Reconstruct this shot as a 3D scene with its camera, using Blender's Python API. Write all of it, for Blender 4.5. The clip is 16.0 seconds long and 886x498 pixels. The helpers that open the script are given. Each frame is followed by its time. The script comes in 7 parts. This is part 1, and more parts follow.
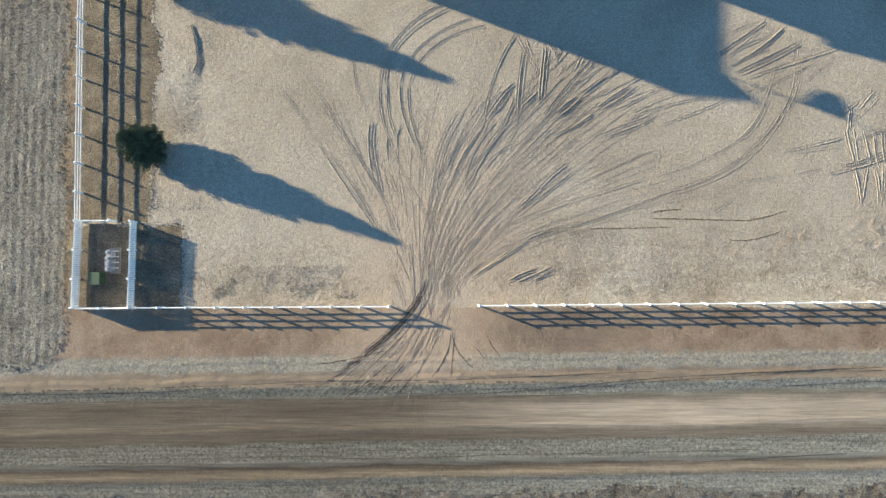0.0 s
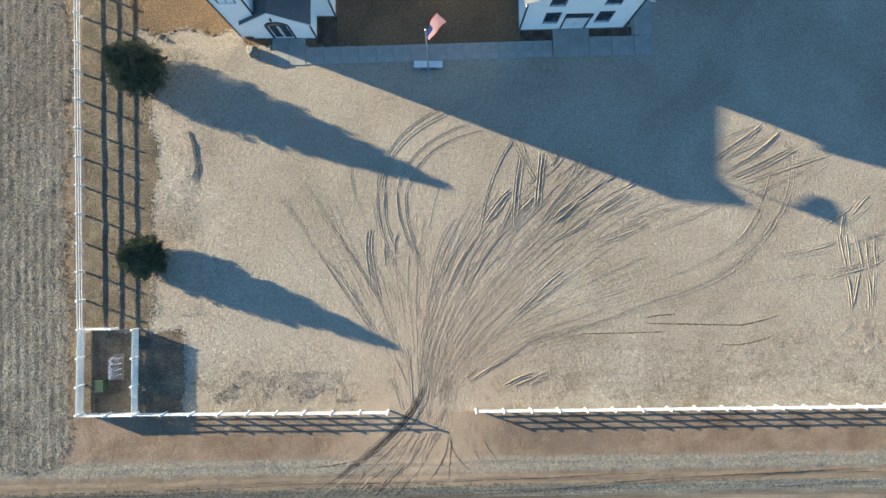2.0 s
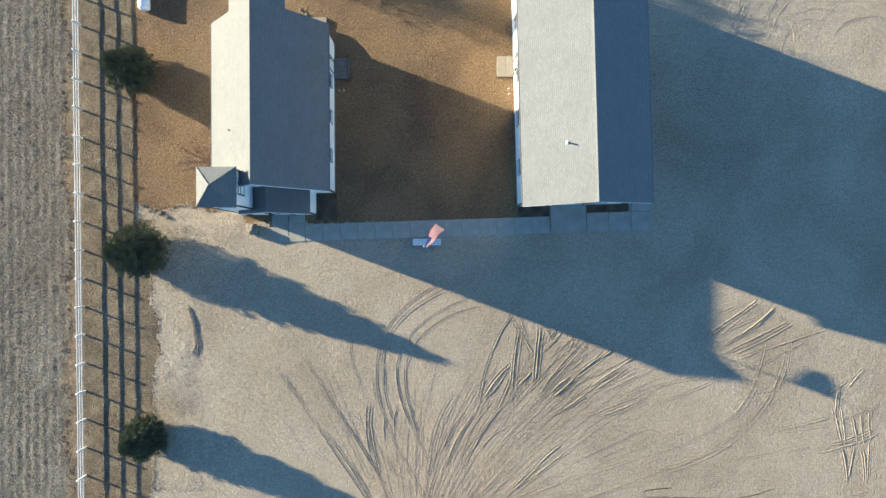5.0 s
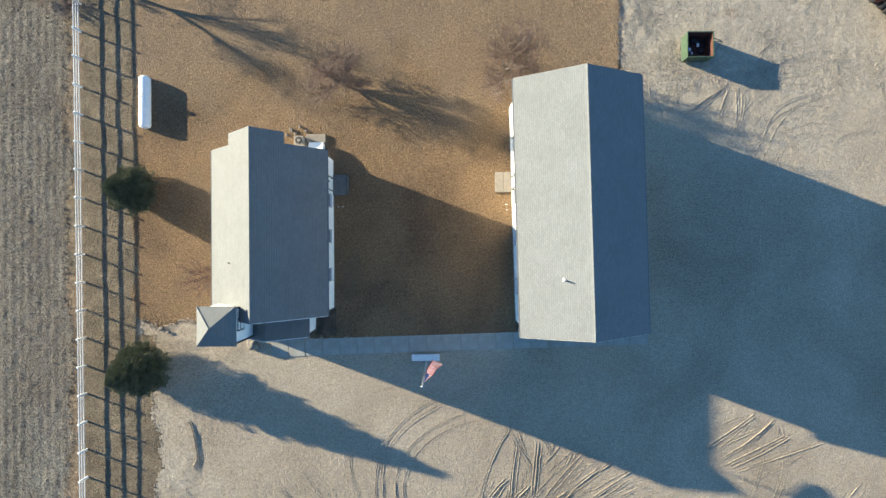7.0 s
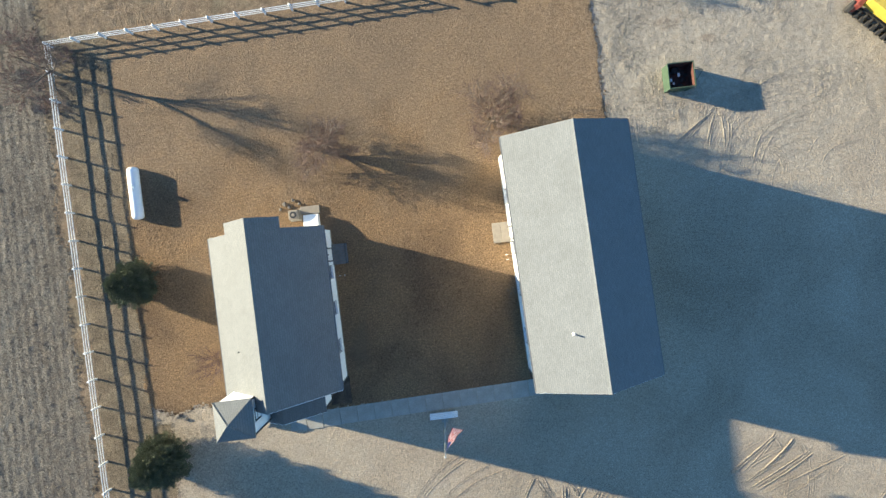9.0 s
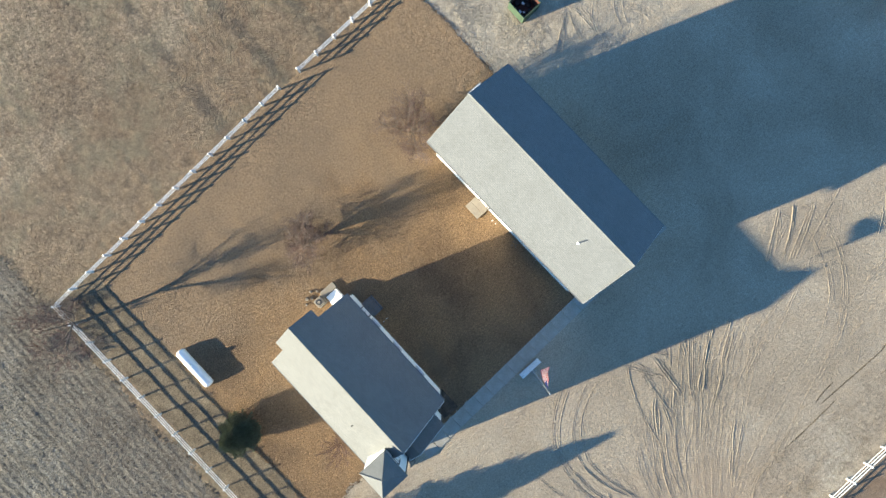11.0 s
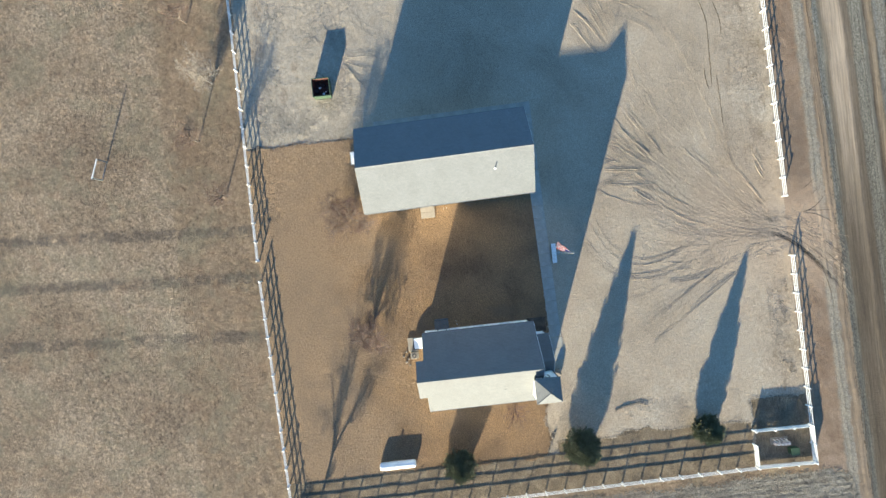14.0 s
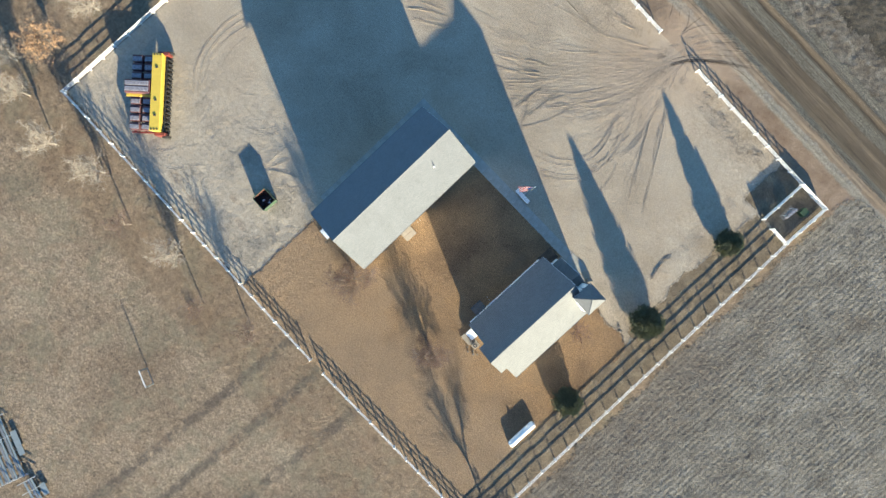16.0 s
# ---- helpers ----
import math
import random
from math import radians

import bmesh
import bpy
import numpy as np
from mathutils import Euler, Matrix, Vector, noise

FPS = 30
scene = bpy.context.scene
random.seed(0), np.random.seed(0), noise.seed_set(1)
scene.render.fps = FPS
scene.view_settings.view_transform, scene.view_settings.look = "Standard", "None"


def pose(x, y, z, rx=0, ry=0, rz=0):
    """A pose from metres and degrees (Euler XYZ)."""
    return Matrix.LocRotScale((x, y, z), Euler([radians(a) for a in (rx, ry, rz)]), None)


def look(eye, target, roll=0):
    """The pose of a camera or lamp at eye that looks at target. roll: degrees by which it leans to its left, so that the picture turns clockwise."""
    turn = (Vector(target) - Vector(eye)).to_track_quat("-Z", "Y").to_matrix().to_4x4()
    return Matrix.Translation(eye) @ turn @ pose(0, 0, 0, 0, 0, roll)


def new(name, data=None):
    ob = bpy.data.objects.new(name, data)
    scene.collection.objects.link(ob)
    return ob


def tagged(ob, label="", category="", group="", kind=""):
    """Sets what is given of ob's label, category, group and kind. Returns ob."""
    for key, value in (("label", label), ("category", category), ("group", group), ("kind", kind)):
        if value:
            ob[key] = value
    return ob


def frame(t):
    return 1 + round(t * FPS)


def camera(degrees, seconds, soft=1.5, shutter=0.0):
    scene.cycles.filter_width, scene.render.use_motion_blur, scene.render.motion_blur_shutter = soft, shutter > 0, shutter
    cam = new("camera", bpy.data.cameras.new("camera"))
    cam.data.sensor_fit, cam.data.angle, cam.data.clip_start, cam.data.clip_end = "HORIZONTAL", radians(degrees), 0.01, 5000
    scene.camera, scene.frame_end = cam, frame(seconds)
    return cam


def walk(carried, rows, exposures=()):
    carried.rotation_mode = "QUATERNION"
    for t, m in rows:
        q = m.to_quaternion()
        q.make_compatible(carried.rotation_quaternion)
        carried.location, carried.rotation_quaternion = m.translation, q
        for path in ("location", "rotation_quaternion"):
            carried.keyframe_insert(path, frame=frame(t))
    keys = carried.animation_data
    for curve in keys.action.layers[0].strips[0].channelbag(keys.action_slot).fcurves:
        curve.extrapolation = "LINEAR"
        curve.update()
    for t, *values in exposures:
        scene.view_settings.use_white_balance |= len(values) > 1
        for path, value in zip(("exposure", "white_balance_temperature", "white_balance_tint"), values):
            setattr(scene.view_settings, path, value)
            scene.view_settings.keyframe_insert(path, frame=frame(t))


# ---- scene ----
cam = camera(80.0, 16.0, soft=1.5)
PATH = [
    (0, -0.000, 0.000, 45.600, 2.052, 0.011, 0.000),
    (0.5, 0.207, 2.816, 45.860, 1.029, 0.091, -0.021),
    (1, 0.206, 5.597, 46.098, 0.366, 0.009, -0.101),
    (1.5, 0.172, 8.050, 46.236, 0.293, -0.058, -0.142),
    (2, 0.180, 10.685, 46.451, 0.230, -0.072, -0.172),
    (2.5, 0.118, 13.427, 46.539, 0.054, -0.161, -0.186),
    (3, 0.122, 16.014, 46.612, 0.033, -0.199, -0.208),
    (3.5, 0.044, 18.545, 46.649, 0.094, -0.312, -0.218),
    (4, 0.011, 21.134, 46.681, 0.096, -0.387, -0.186),
    (6.5, 0.683, 33.914, 47.138, 0.143, 0.157, -0.362),
    (7, 0.677, 36.489, 47.179, 0.127, 0.116, -0.371),
    (7.5, 0.761, 38.990, 47.219, -0.049, 0.176, -0.349),
    (8, 0.826, 40.598, 47.214, -0.127, 0.211, -0.337),
    (8.5, 0.789, 41.433, 47.187, -0.155, 0.153, -0.405),
    (8.7, 0.724, 41.594, 47.203, -0.171, 0.056, -2.000),
    (9, 0.627, 41.834, 47.227, -0.194, -0.089, -6.873),
    (9.2, 0.698, 41.999, 47.394, -0.278, -0.081, -10.443),
    (11.3, 0.590, 41.747, 55.001, 0.067, -0.040, -47.910),
    (11.5, 0.556, 41.655, 56.053, 0.177, -0.042, -51.478),
    (12, 0.677, 41.658, 58.406, 0.122, -0.075, -60.390),
    (12.5, 0.727, 41.417, 60.861, 0.184, 0.021, -69.437),
    (13, 0.909, 41.257, 63.315, 0.082, 0.039, -78.357),
    (13.5, 1.184, 41.414, 65.748, -0.195, -0.151, -87.346),
    (14, 1.195, 41.409, 68.035, -0.066, -0.275, -96.266),
    (14.5, 1.367, 41.361, 70.463, -0.134, -0.363, -105.296),
    (15, 1.521, 41.165, 72.686, -0.143, -0.372, -114.288),
    (15.5, 1.330, 40.955, 74.366, 0.023, -0.374, -123.202),
    (16, 1.128, 40.823, 75.169, 0.183, -0.272, -132.370),
]
EXPOSURES = [(0.0, 1.84), (4.0, 1.88), (6.5, 1.85), (9.0, 1.83), (12.0, 1.92), (16.0, 1.94)]
walk(cam, [(t, pose(x, y, z, rx, ry, rz)) for t, x, y, z, rx, ry, rz in PATH], EXPOSURES)

# ---- world, sun, exposure ----
SUN_EL, SUN_AZ = radians(11.5), radians(159.3)
SUN = Vector((math.cos(SUN_EL) * math.cos(SUN_AZ), math.cos(SUN_EL) * math.sin(SUN_AZ), math.sin(SUN_EL)))
world = bpy.data.worlds.new("sky")
scene.world = world
world.use_nodes = True
wn = world.node_tree.nodes
wn.clear()
sky = wn.new("ShaderNodeTexSky")
sky.sky_type = "NISHITA"
sky.sun_disc = False
sky.sun_elevation = SUN_EL
sky.sun_rotation = radians(290.7)
sky.ozone_density = 4.6
sky.dust_density = 0.1
bg = wn.new("ShaderNodeBackground")
bg.inputs["Strength"].default_value = 0.097
wo = wn.new("ShaderNodeOutputWorld")
hue = wn.new("ShaderNodeMix")
hue.data_type, hue.blend_type = "RGBA", "MULTIPLY"
hue.inputs[0].default_value = 1.0
hue.inputs[7].default_value = (0.96, 1.03, 0.99, 1)
world.node_tree.links.new(sky.outputs[0], hue.inputs[6])
world.node_tree.links.new(hue.outputs[2], bg.inputs[0])
world.node_tree.links.new(bg.outputs[0], wo.inputs[0])
lamp = bpy.data.lights.new("sun", "SUN")
lamp.energy, lamp.angle, lamp.color = 5.0, radians(0.6), (1.02, 0.915, 0.66)
sun_ob = new("sun", lamp)
sun_ob.matrix_world = look(SUN * 60, (0, 0, 0))


# ---- materials ----
def nodes(name):
    m = bpy.data.materials.new(name)
    m.use_nodes = True
    t = m.node_tree
    return m, t, t.nodes["Principled BSDF"]


def link(t, a, b):
    t.links.new(a, b)


def noise_node(t, vec, scale, detail=4.0, rough=0.6, distort=0.0):
    n = t.nodes.new("ShaderNodeTexNoise")
    n.inputs["Scale"].default_value, n.inputs["Detail"].default_value = scale, detail
    n.inputs["Roughness"].default_value, n.inputs["Distortion"].default_value = rough, distort
    link(t, vec, n.inputs["Vector"])
    return n.outputs["Fac"]


def ramp(t, fac, stops):
    r = t.nodes.new("ShaderNodeValToRGB")
    e = r.color_ramp.elements
    while len(e) < len(stops):
        e.new(0.5)
    for el, (p, c) in zip(e, stops):
        el.position, el.color = p, (*c, 1) if len(c) == 3 else c
    link(t, fac, r.inputs[0])
    return r.outputs[0]


def mixc(t, fac, a, b, mode="MIX"):
    n = t.nodes.new("ShaderNodeMix")
    n.data_type, n.blend_type = "RGBA", mode
    for sock, v in ((n.inputs[0], fac), (n.inputs[6], a), (n.inputs[7], b)):
        if isinstance(v, (int, float)):
            sock.default_value = v
        elif isinstance(v, tuple):
            sock.default_value = (*v, 1)
        else:
            link(t, v, sock)
    return n.outputs[2]


def mth(t, op, a, b=0.0, clamp=False):
    n = t.nodes.new("ShaderNodeMath")
    n.operation, n.use_clamp = op, clamp
    for sock, v in zip(n.inputs, (a, b)):
        if isinstance(v, (int, float)):
            sock.default_value = v
        else:
            link(t, v, sock)
    return n.outputs[0]


def coords(t, kind="Object"):
    return t.nodes.new("ShaderNodeTexCoord").outputs[kind]


def bump(t, bsdf, height, strength, distance=0.02):
    b = t.nodes.new("ShaderNodeBump")
    b.inputs["Strength"].default_value, b.inputs["Distance"].default_value = strength, distance
    link(t, height, b.inputs["Height"])
    link(t, b.outputs[0], bsdf.inputs["Normal"])


def smooth01(t, value, lo, hi):
    n = t.nodes.new("ShaderNodeMapRange")
    n.interpolation_type = "SMOOTHSTEP"
    n.inputs["From Min"].default_value, n.inputs["From Max"].default_value = lo, hi
    link(t, value, n.inputs["Value"])
    return n.outputs[0]


def soil(name, dark, mid, light, patch=0.12, grain=3.0, fine=14.0, relief=0.6, depth=0.05, extra=None, speckle=0.5):
    """Loose ground: wide patches, clods or tufts, and grit."""
    m, t, b = nodes(name)
    v = coords(t)
    wide = noise_node(t, v, patch, 6, 0.62, 0.4)
    clod = noise_node(t, v, grain, 6, 0.7, 0.3)
    grit = noise_node(t, v, fine, 5, 0.75)
    c = ramp(t, wide, [(0.32, dark), (0.5, mid), (0.68, light)])
    c = mixc(t, speckle * 0.6, c, ramp(t, clod, [(0.3, (0.22, 0.21, 0.2)), (0.5, (0.5, 0.5, 0.5)), (0.72, (0.76, 0.76, 0.76))]), "OVERLAY")
    c = mixc(t, speckle, c, ramp(t, grit, [(0.36, (0.12, 0.12, 0.12)), (0.64, (0.86, 0.86, 0.86))]), "OVERLAY")
    if extra:
        c = extra(t, v, c, clod)
    link(t, c, b.inputs["Base Color"])
    b.inputs["Roughness"].default_value = 0.95
    b.inputs["Specular IOR Level"].default_value = 0.15
    bump(t, b, mth(t, "ADD", mth(t, "MULTIPLY", clod, 0.7), mth(t, "MULTIPLY", grit, 0.6)), relief, depth)
    return m


def split(t, v):
    s = t.nodes.new("ShaderNodeSeparateXYZ")
    link(t, v, s.inputs[0])
    return s.outputs


def lot_extra(t, v, c, clod):
    x, y, _ = split(t, v)
    warp = mth(t, "MULTIPLY", mth(t, "SUBTRACT", noise_node(t, v, 0.25, 5, 0.65), 0.5), 9.0)
    far = mth(t, "SQRT", mth(t, "ADD", mth(t, "POWER", mth(t, "ADD", x, 0.5), 2.0), mth(t, "POWER", mth(t, "MULTIPLY", mth(t, "ADD", y, 3.0), 0.7), 2.0)))
    near_gate = smooth01(t, mth(t, "ADD", far, warp), 15.0, 2.0)
    c = mixc(t, mth(t, "MULTIPLY", near_gate, 0.55), c, (0.385, 0.287, 0.205))
    drag = t.nodes.new("ShaderNodeMapping")
    drag.inputs["Scale"].default_value = (0.12, 0.75, 1)
    link(t, v, drag.inputs["Vector"])
    damp = smooth01(t, noise_node(t, drag.outputs[0], 1.0, 6, 0.7, 0.3), 0.5, 0.62)
    side = mth(t, "MULTIPLY", smooth01(t, x, 4.0, 9.0), smooth01(t, mth(t, "ADD", y, mth(t, "MULTIPLY", warp, 0.3)), 7.0, 3.0))
    c = mixc(t, mth(t, "MULTIPLY", mth(t, "MULTIPLY", damp, side), 0.3), c, (0.19, 0.145, 0.1))
    stain = smooth01(t, noise_node(t, v, 0.55, 6, 0.72, 0.6), 0.52, 0.66)
    c = mixc(t, mth(t, "MULTIPLY", mth(t, "MULTIPLY", stain, smooth01(t, mth(t, "ADD", y, mth(t, "MULTIPLY", warp, 0.25)), 3.0, -1.5)), 0.5), c, (0.17, 0.13, 0.088))
    # dragged streaks fanning out from the gate, bending to the east
    ang = mth(t, "ADD", mth(t, "ARCTAN2", mth(t, "ADD", y, 4.0), mth(t, "ADD", x, 1.6)), mth(t, "MULTIPLY", far, 0.018))
    fan = t.nodes.new("ShaderNodeCombineXYZ")
    link(t, mth(t, "MULTIPLY", ang, 110.0), fan.inputs[0])
    link(t, mth(t, "MULTIPLY", far, 0.22), fan.inputs[1])
    streak = noise_node(t, fan.outputs[0], 1.0, 6, 0.75, 0.3)
    reach = mth(t, "MULTIPLY", smooth01(t, mth(t, "ADD", far, warp), 24.0, 9.0), smooth01(t, y, -6.0, -2.0))
    reach = mth(t, "MULTIPLY", reach, mth(t, "MULTIPLY", smooth01(t, ang, 2.15, 1.35), smooth01(t, ang, 0.35, 0.8)))
    c = mixc(t, mth(t, "MULTIPLY", reach, 0.22), c, ramp(t, streak, [(0.34, (0.2, 0.19, 0.18)), (0.5, (0.5, 0.5, 0.5)), (0.66, (0.78, 0.78, 0.78))]), "OVERLAY")
    pale = smooth01(t, mth(t, "ADD", y, mth(t, "MULTIPLY", warp, 1.0)), 40.0, 56.0)
    c = mixc(t, mth(t, "MULTIPLY", pale, 0.65), c, (0.338, 0.3, 0.246))
    for sx, sy, sr in ((23.0, 59.3, 1.5), (26.5, 57.6, 0.9), (29.0, 62.2, 2.6), (34.0, 61.5, 1.8)):
        gap = mth(t, "SQRT", mth(t, "ADD", mth(t, "POWER", mth(t, "SUBTRACT", x, sx), 2.0), mth(t, "POWER", mth(t, "MULTIPLY", mth(t, "SUBTRACT", y, sy), 1.9), 2.0)))
        spot = mth(t, "MULTIPLY", smooth01(t, mth(t, "ADD", gap, mth(t, "MULTIPLY", warp, 0.25)), sr, sr * 0.4), smooth01(t, noise_node(t, v, 1.4, 5, 0.75), 0.38, 0.56))
        c = mixc(t, mth(t, "MULTIPLY", spot, 0.55), c, (0.15, 0.11, 0.082))
    rough = noise_node(t, v, 2.2, 7, 0.8, 1.2)
    berm = mth(t, "MULTIPLY", smooth01(t, mth(t, "ADD", y, mth(t, "MULTIPLY", warp, 0.35)), 4.2, 1.4), mth(t, "MAXIMUM", smooth01(t, x, 4.0, 9.0), smooth01(t, x, -5.0, -9.0)))
    loose = mth(t, "MAXIMUM", mth(t, "MAXIMUM", pale, berm), mth(t, "MULTIPLY", smooth01(t, mth(t, "ADD", x, warp), -13.0, -20.0), 0.8))
    return mixc(t, mth(t, "MULTIPLY", loose, 0.45), c, ramp(t, rough, [(0.36, (0.16, 0.15, 0.14)), (0.5, (0.5, 0.5, 0.5)), (0.62, (0.74, 0.74, 0.74))]), "OVERLAY")


def lawn_extra(t, v, c, clod):
    x, y, _ = split(t, v)
    blades = noise_node(t, v, 5.0, 4, 0.7, 0.2)
    c = mixc(t, 0.42, c, ramp(t, blades, [(0.34, (0.24, 0.235, 0.23)), (0.47, (0.5, 0.5, 0.5)), (0.66, (0.8, 0.79, 0.76))]), "OVERLAY")
    wob = mth(t, "MULTIPLY", mth(t, "SUBTRACT", noise_node(t, v, 0.16, 5, 0.65, 0.5), 0.5), 26.0)
    back = smooth01(t, mth(t, "ADD", y, wob), 44.0, 56.0)
    tan = ramp(t, blades, [(0.36, (0.225, 0.16, 0.11)), (0.48, (0.295, 0.218, 0.152)), (0.66, (0.375, 0.29, 0.208))])
    c = mixc(t, mth(t, "MULTIPLY", back, 0.6), c, tan)
    worn = noise_node(t, v, 0.09, 4, 0.6, 0.8)
    return mixc(t, mth(t, "MULTIPLY", smooth01(t, worn, 0.54, 0.7), 0.45), c, (0.19, 0.145, 0.105))


def field_extra(t, v, c, clod):
    x, y, _ = split(t, v)
    wob = mth(t, "MULTIPLY", noise_node(t, v, 0.5, 4), 0.9)
    rows = mth(t, "SINE", mth(t, "MULTIPLY", mth(t, "ADD", x, wob), 2 * math.pi / 0.76))
    drawn = t.nodes.new("ShaderNodeMapping")
    drawn.inputs["Scale"].default_value = (3.2, 0.55, 1)
    link(t, v, drawn.inputs["Vector"])
    straw = noise_node(t, drawn.outputs[0], 1.0, 6, 0.75, 0.3)
    c = mixc(t, 0.55, c, ramp(t, straw, [(0.36, (0.2, 0.2, 0.2)), (0.5, (0.5, 0.5, 0.5)), (0.64, (0.82, 0.82, 0.81))]), "OVERLAY")
    keep = smooth01(t, noise_node(t, v, 0.35, 5, 0.7), 0.38, 0.6)
    stalk = mth(t, "MULTIPLY", smooth01(t, rows, -0.2, 0.9), mth(t, "MULTIPLY", keep, smooth01(t, noise_node(t, v, 2.6, 5, 0.7), 0.36, 0.56)))
    c = mixc(t, mth(t, "MULTIPLY", stalk, 0.4), c, (0.34, 0.32, 0.268))
    furrow = mth(t, "MULTIPLY", mth(t, "MULTIPLY", keep, smooth01(t, rows, -0.5, -0.95)), smooth01(t, noise_node(t, v, 1.3, 5, 0.7), 0.42, 0.58))
    c = mixc(t, mth(t, "MULTIPLY", furrow, 0.45), c, (0.06, 0.05, 0.042))
    bare = smooth01(t, noise_node(t, v, 0.13, 5, 0.65, 0.4), 0.5, 0.66)
    c = mixc(t, mth(t, "MULTIPLY", bare, 0.4), c, (0.1, 0.082, 0.068))
    bank = mth(t, "MULTIPLY", smooth01(t, x, -46.0, -36.0), smooth01(t, mth(t, "ADD", y, mth(t, "MULTIPLY", keep, 8.0)), 10.0, 34.0))
    c = mixc(t, mth(t, "MULTIPLY", bank, 0.42), c, (0.1, 0.077, 0.063))
    husk = noise_node(t, v, 5.0, 5, 0.8, 0.6)
    c = mixc(t, mth(t, "MULTIPLY", smooth01(t, husk, 0.48, 0.38), 0.7), c, (0.05, 0.043, 0.036))
    return mixc(t, mth(t, "MULTIPLY", smooth01(t, noise_node(t, v, 6.5, 5, 0.8, 0.6), 0.55, 0.66), 0.6), c, (0.39, 0.365, 0.315))


def pasture_extra(t, v, c, clod):
    x, y, _ = split(t, v)
    tuft = noise_node(t, v, 3.0, 6, 0.78, 0.8)
    c = mixc(t, 0.6, c, ramp(t, tuft, [(0.38, (0.14, 0.14, 0.14)), (0.5, (0.5, 0.5, 0.49)), (0.62, (0.9, 0.89, 0.86))]), "OVERLAY")
    wob = mth(t, "MULTIPLY", mth(t, "SUBTRACT", noise_node(t, v, 0.4, 4), 0.5), 2.2)
    mown = smooth01(t, mth(t, "ADD", y, wob), 75.6, 74.4)
    c = mixc(t, mth(t, "MULTIPLY", mown, 0.5), c, (0.17, 0.122, 0.083))
    worn = smooth01(t, noise_node(t, v, 0.5, 6, 0.7), 0.36, 0.54)
    for x0 in (7.3, 1.2, -6.3):
        off = mth(t, "ABSOLUTE", mth(t, "ADD", mth(t, "SUBTRACT", x, mth(t, "ADD", mth(t, "MULTIPLY", y, 0.06), x0 - 5.1)), mth(t, "MULTIPLY", wob, 0.35)))
        c = mixc(t, mth(t, "MULTIPLY", mth(t, "MULTIPLY", smooth01(t, off, 1.1, 0.3), worn), 0.7), c, (0.075, 0.066, 0.06))
    green = smooth01(t, noise_node(t, v, 0.16, 6, 0.7, 0.5), 0.46, 0.64)
    c = mixc(t, mth(t, "MULTIPLY", green, 0.4), c, (0.172, 0.162, 0.118))
    ruddy = smooth01(t, noise_node(t, v, 0.3, 6, 0.7, 0.5), 0.52, 0.66)
    c = mixc(t, mth(t, "MULTIPLY", ruddy, 0.35), c, (0.19, 0.125, 0.085))
    clump = noise_node(t, v, 1.1, 6, 0.75, 0.6)
    return mixc(t, 0.45, c, ramp(t, clump, [(0.36, (0.22, 0.22, 0.22)), (0.5, (0.5, 0.5, 0.5)), (0.64, (0.76, 0.75, 0.72))]), "OVERLAY")


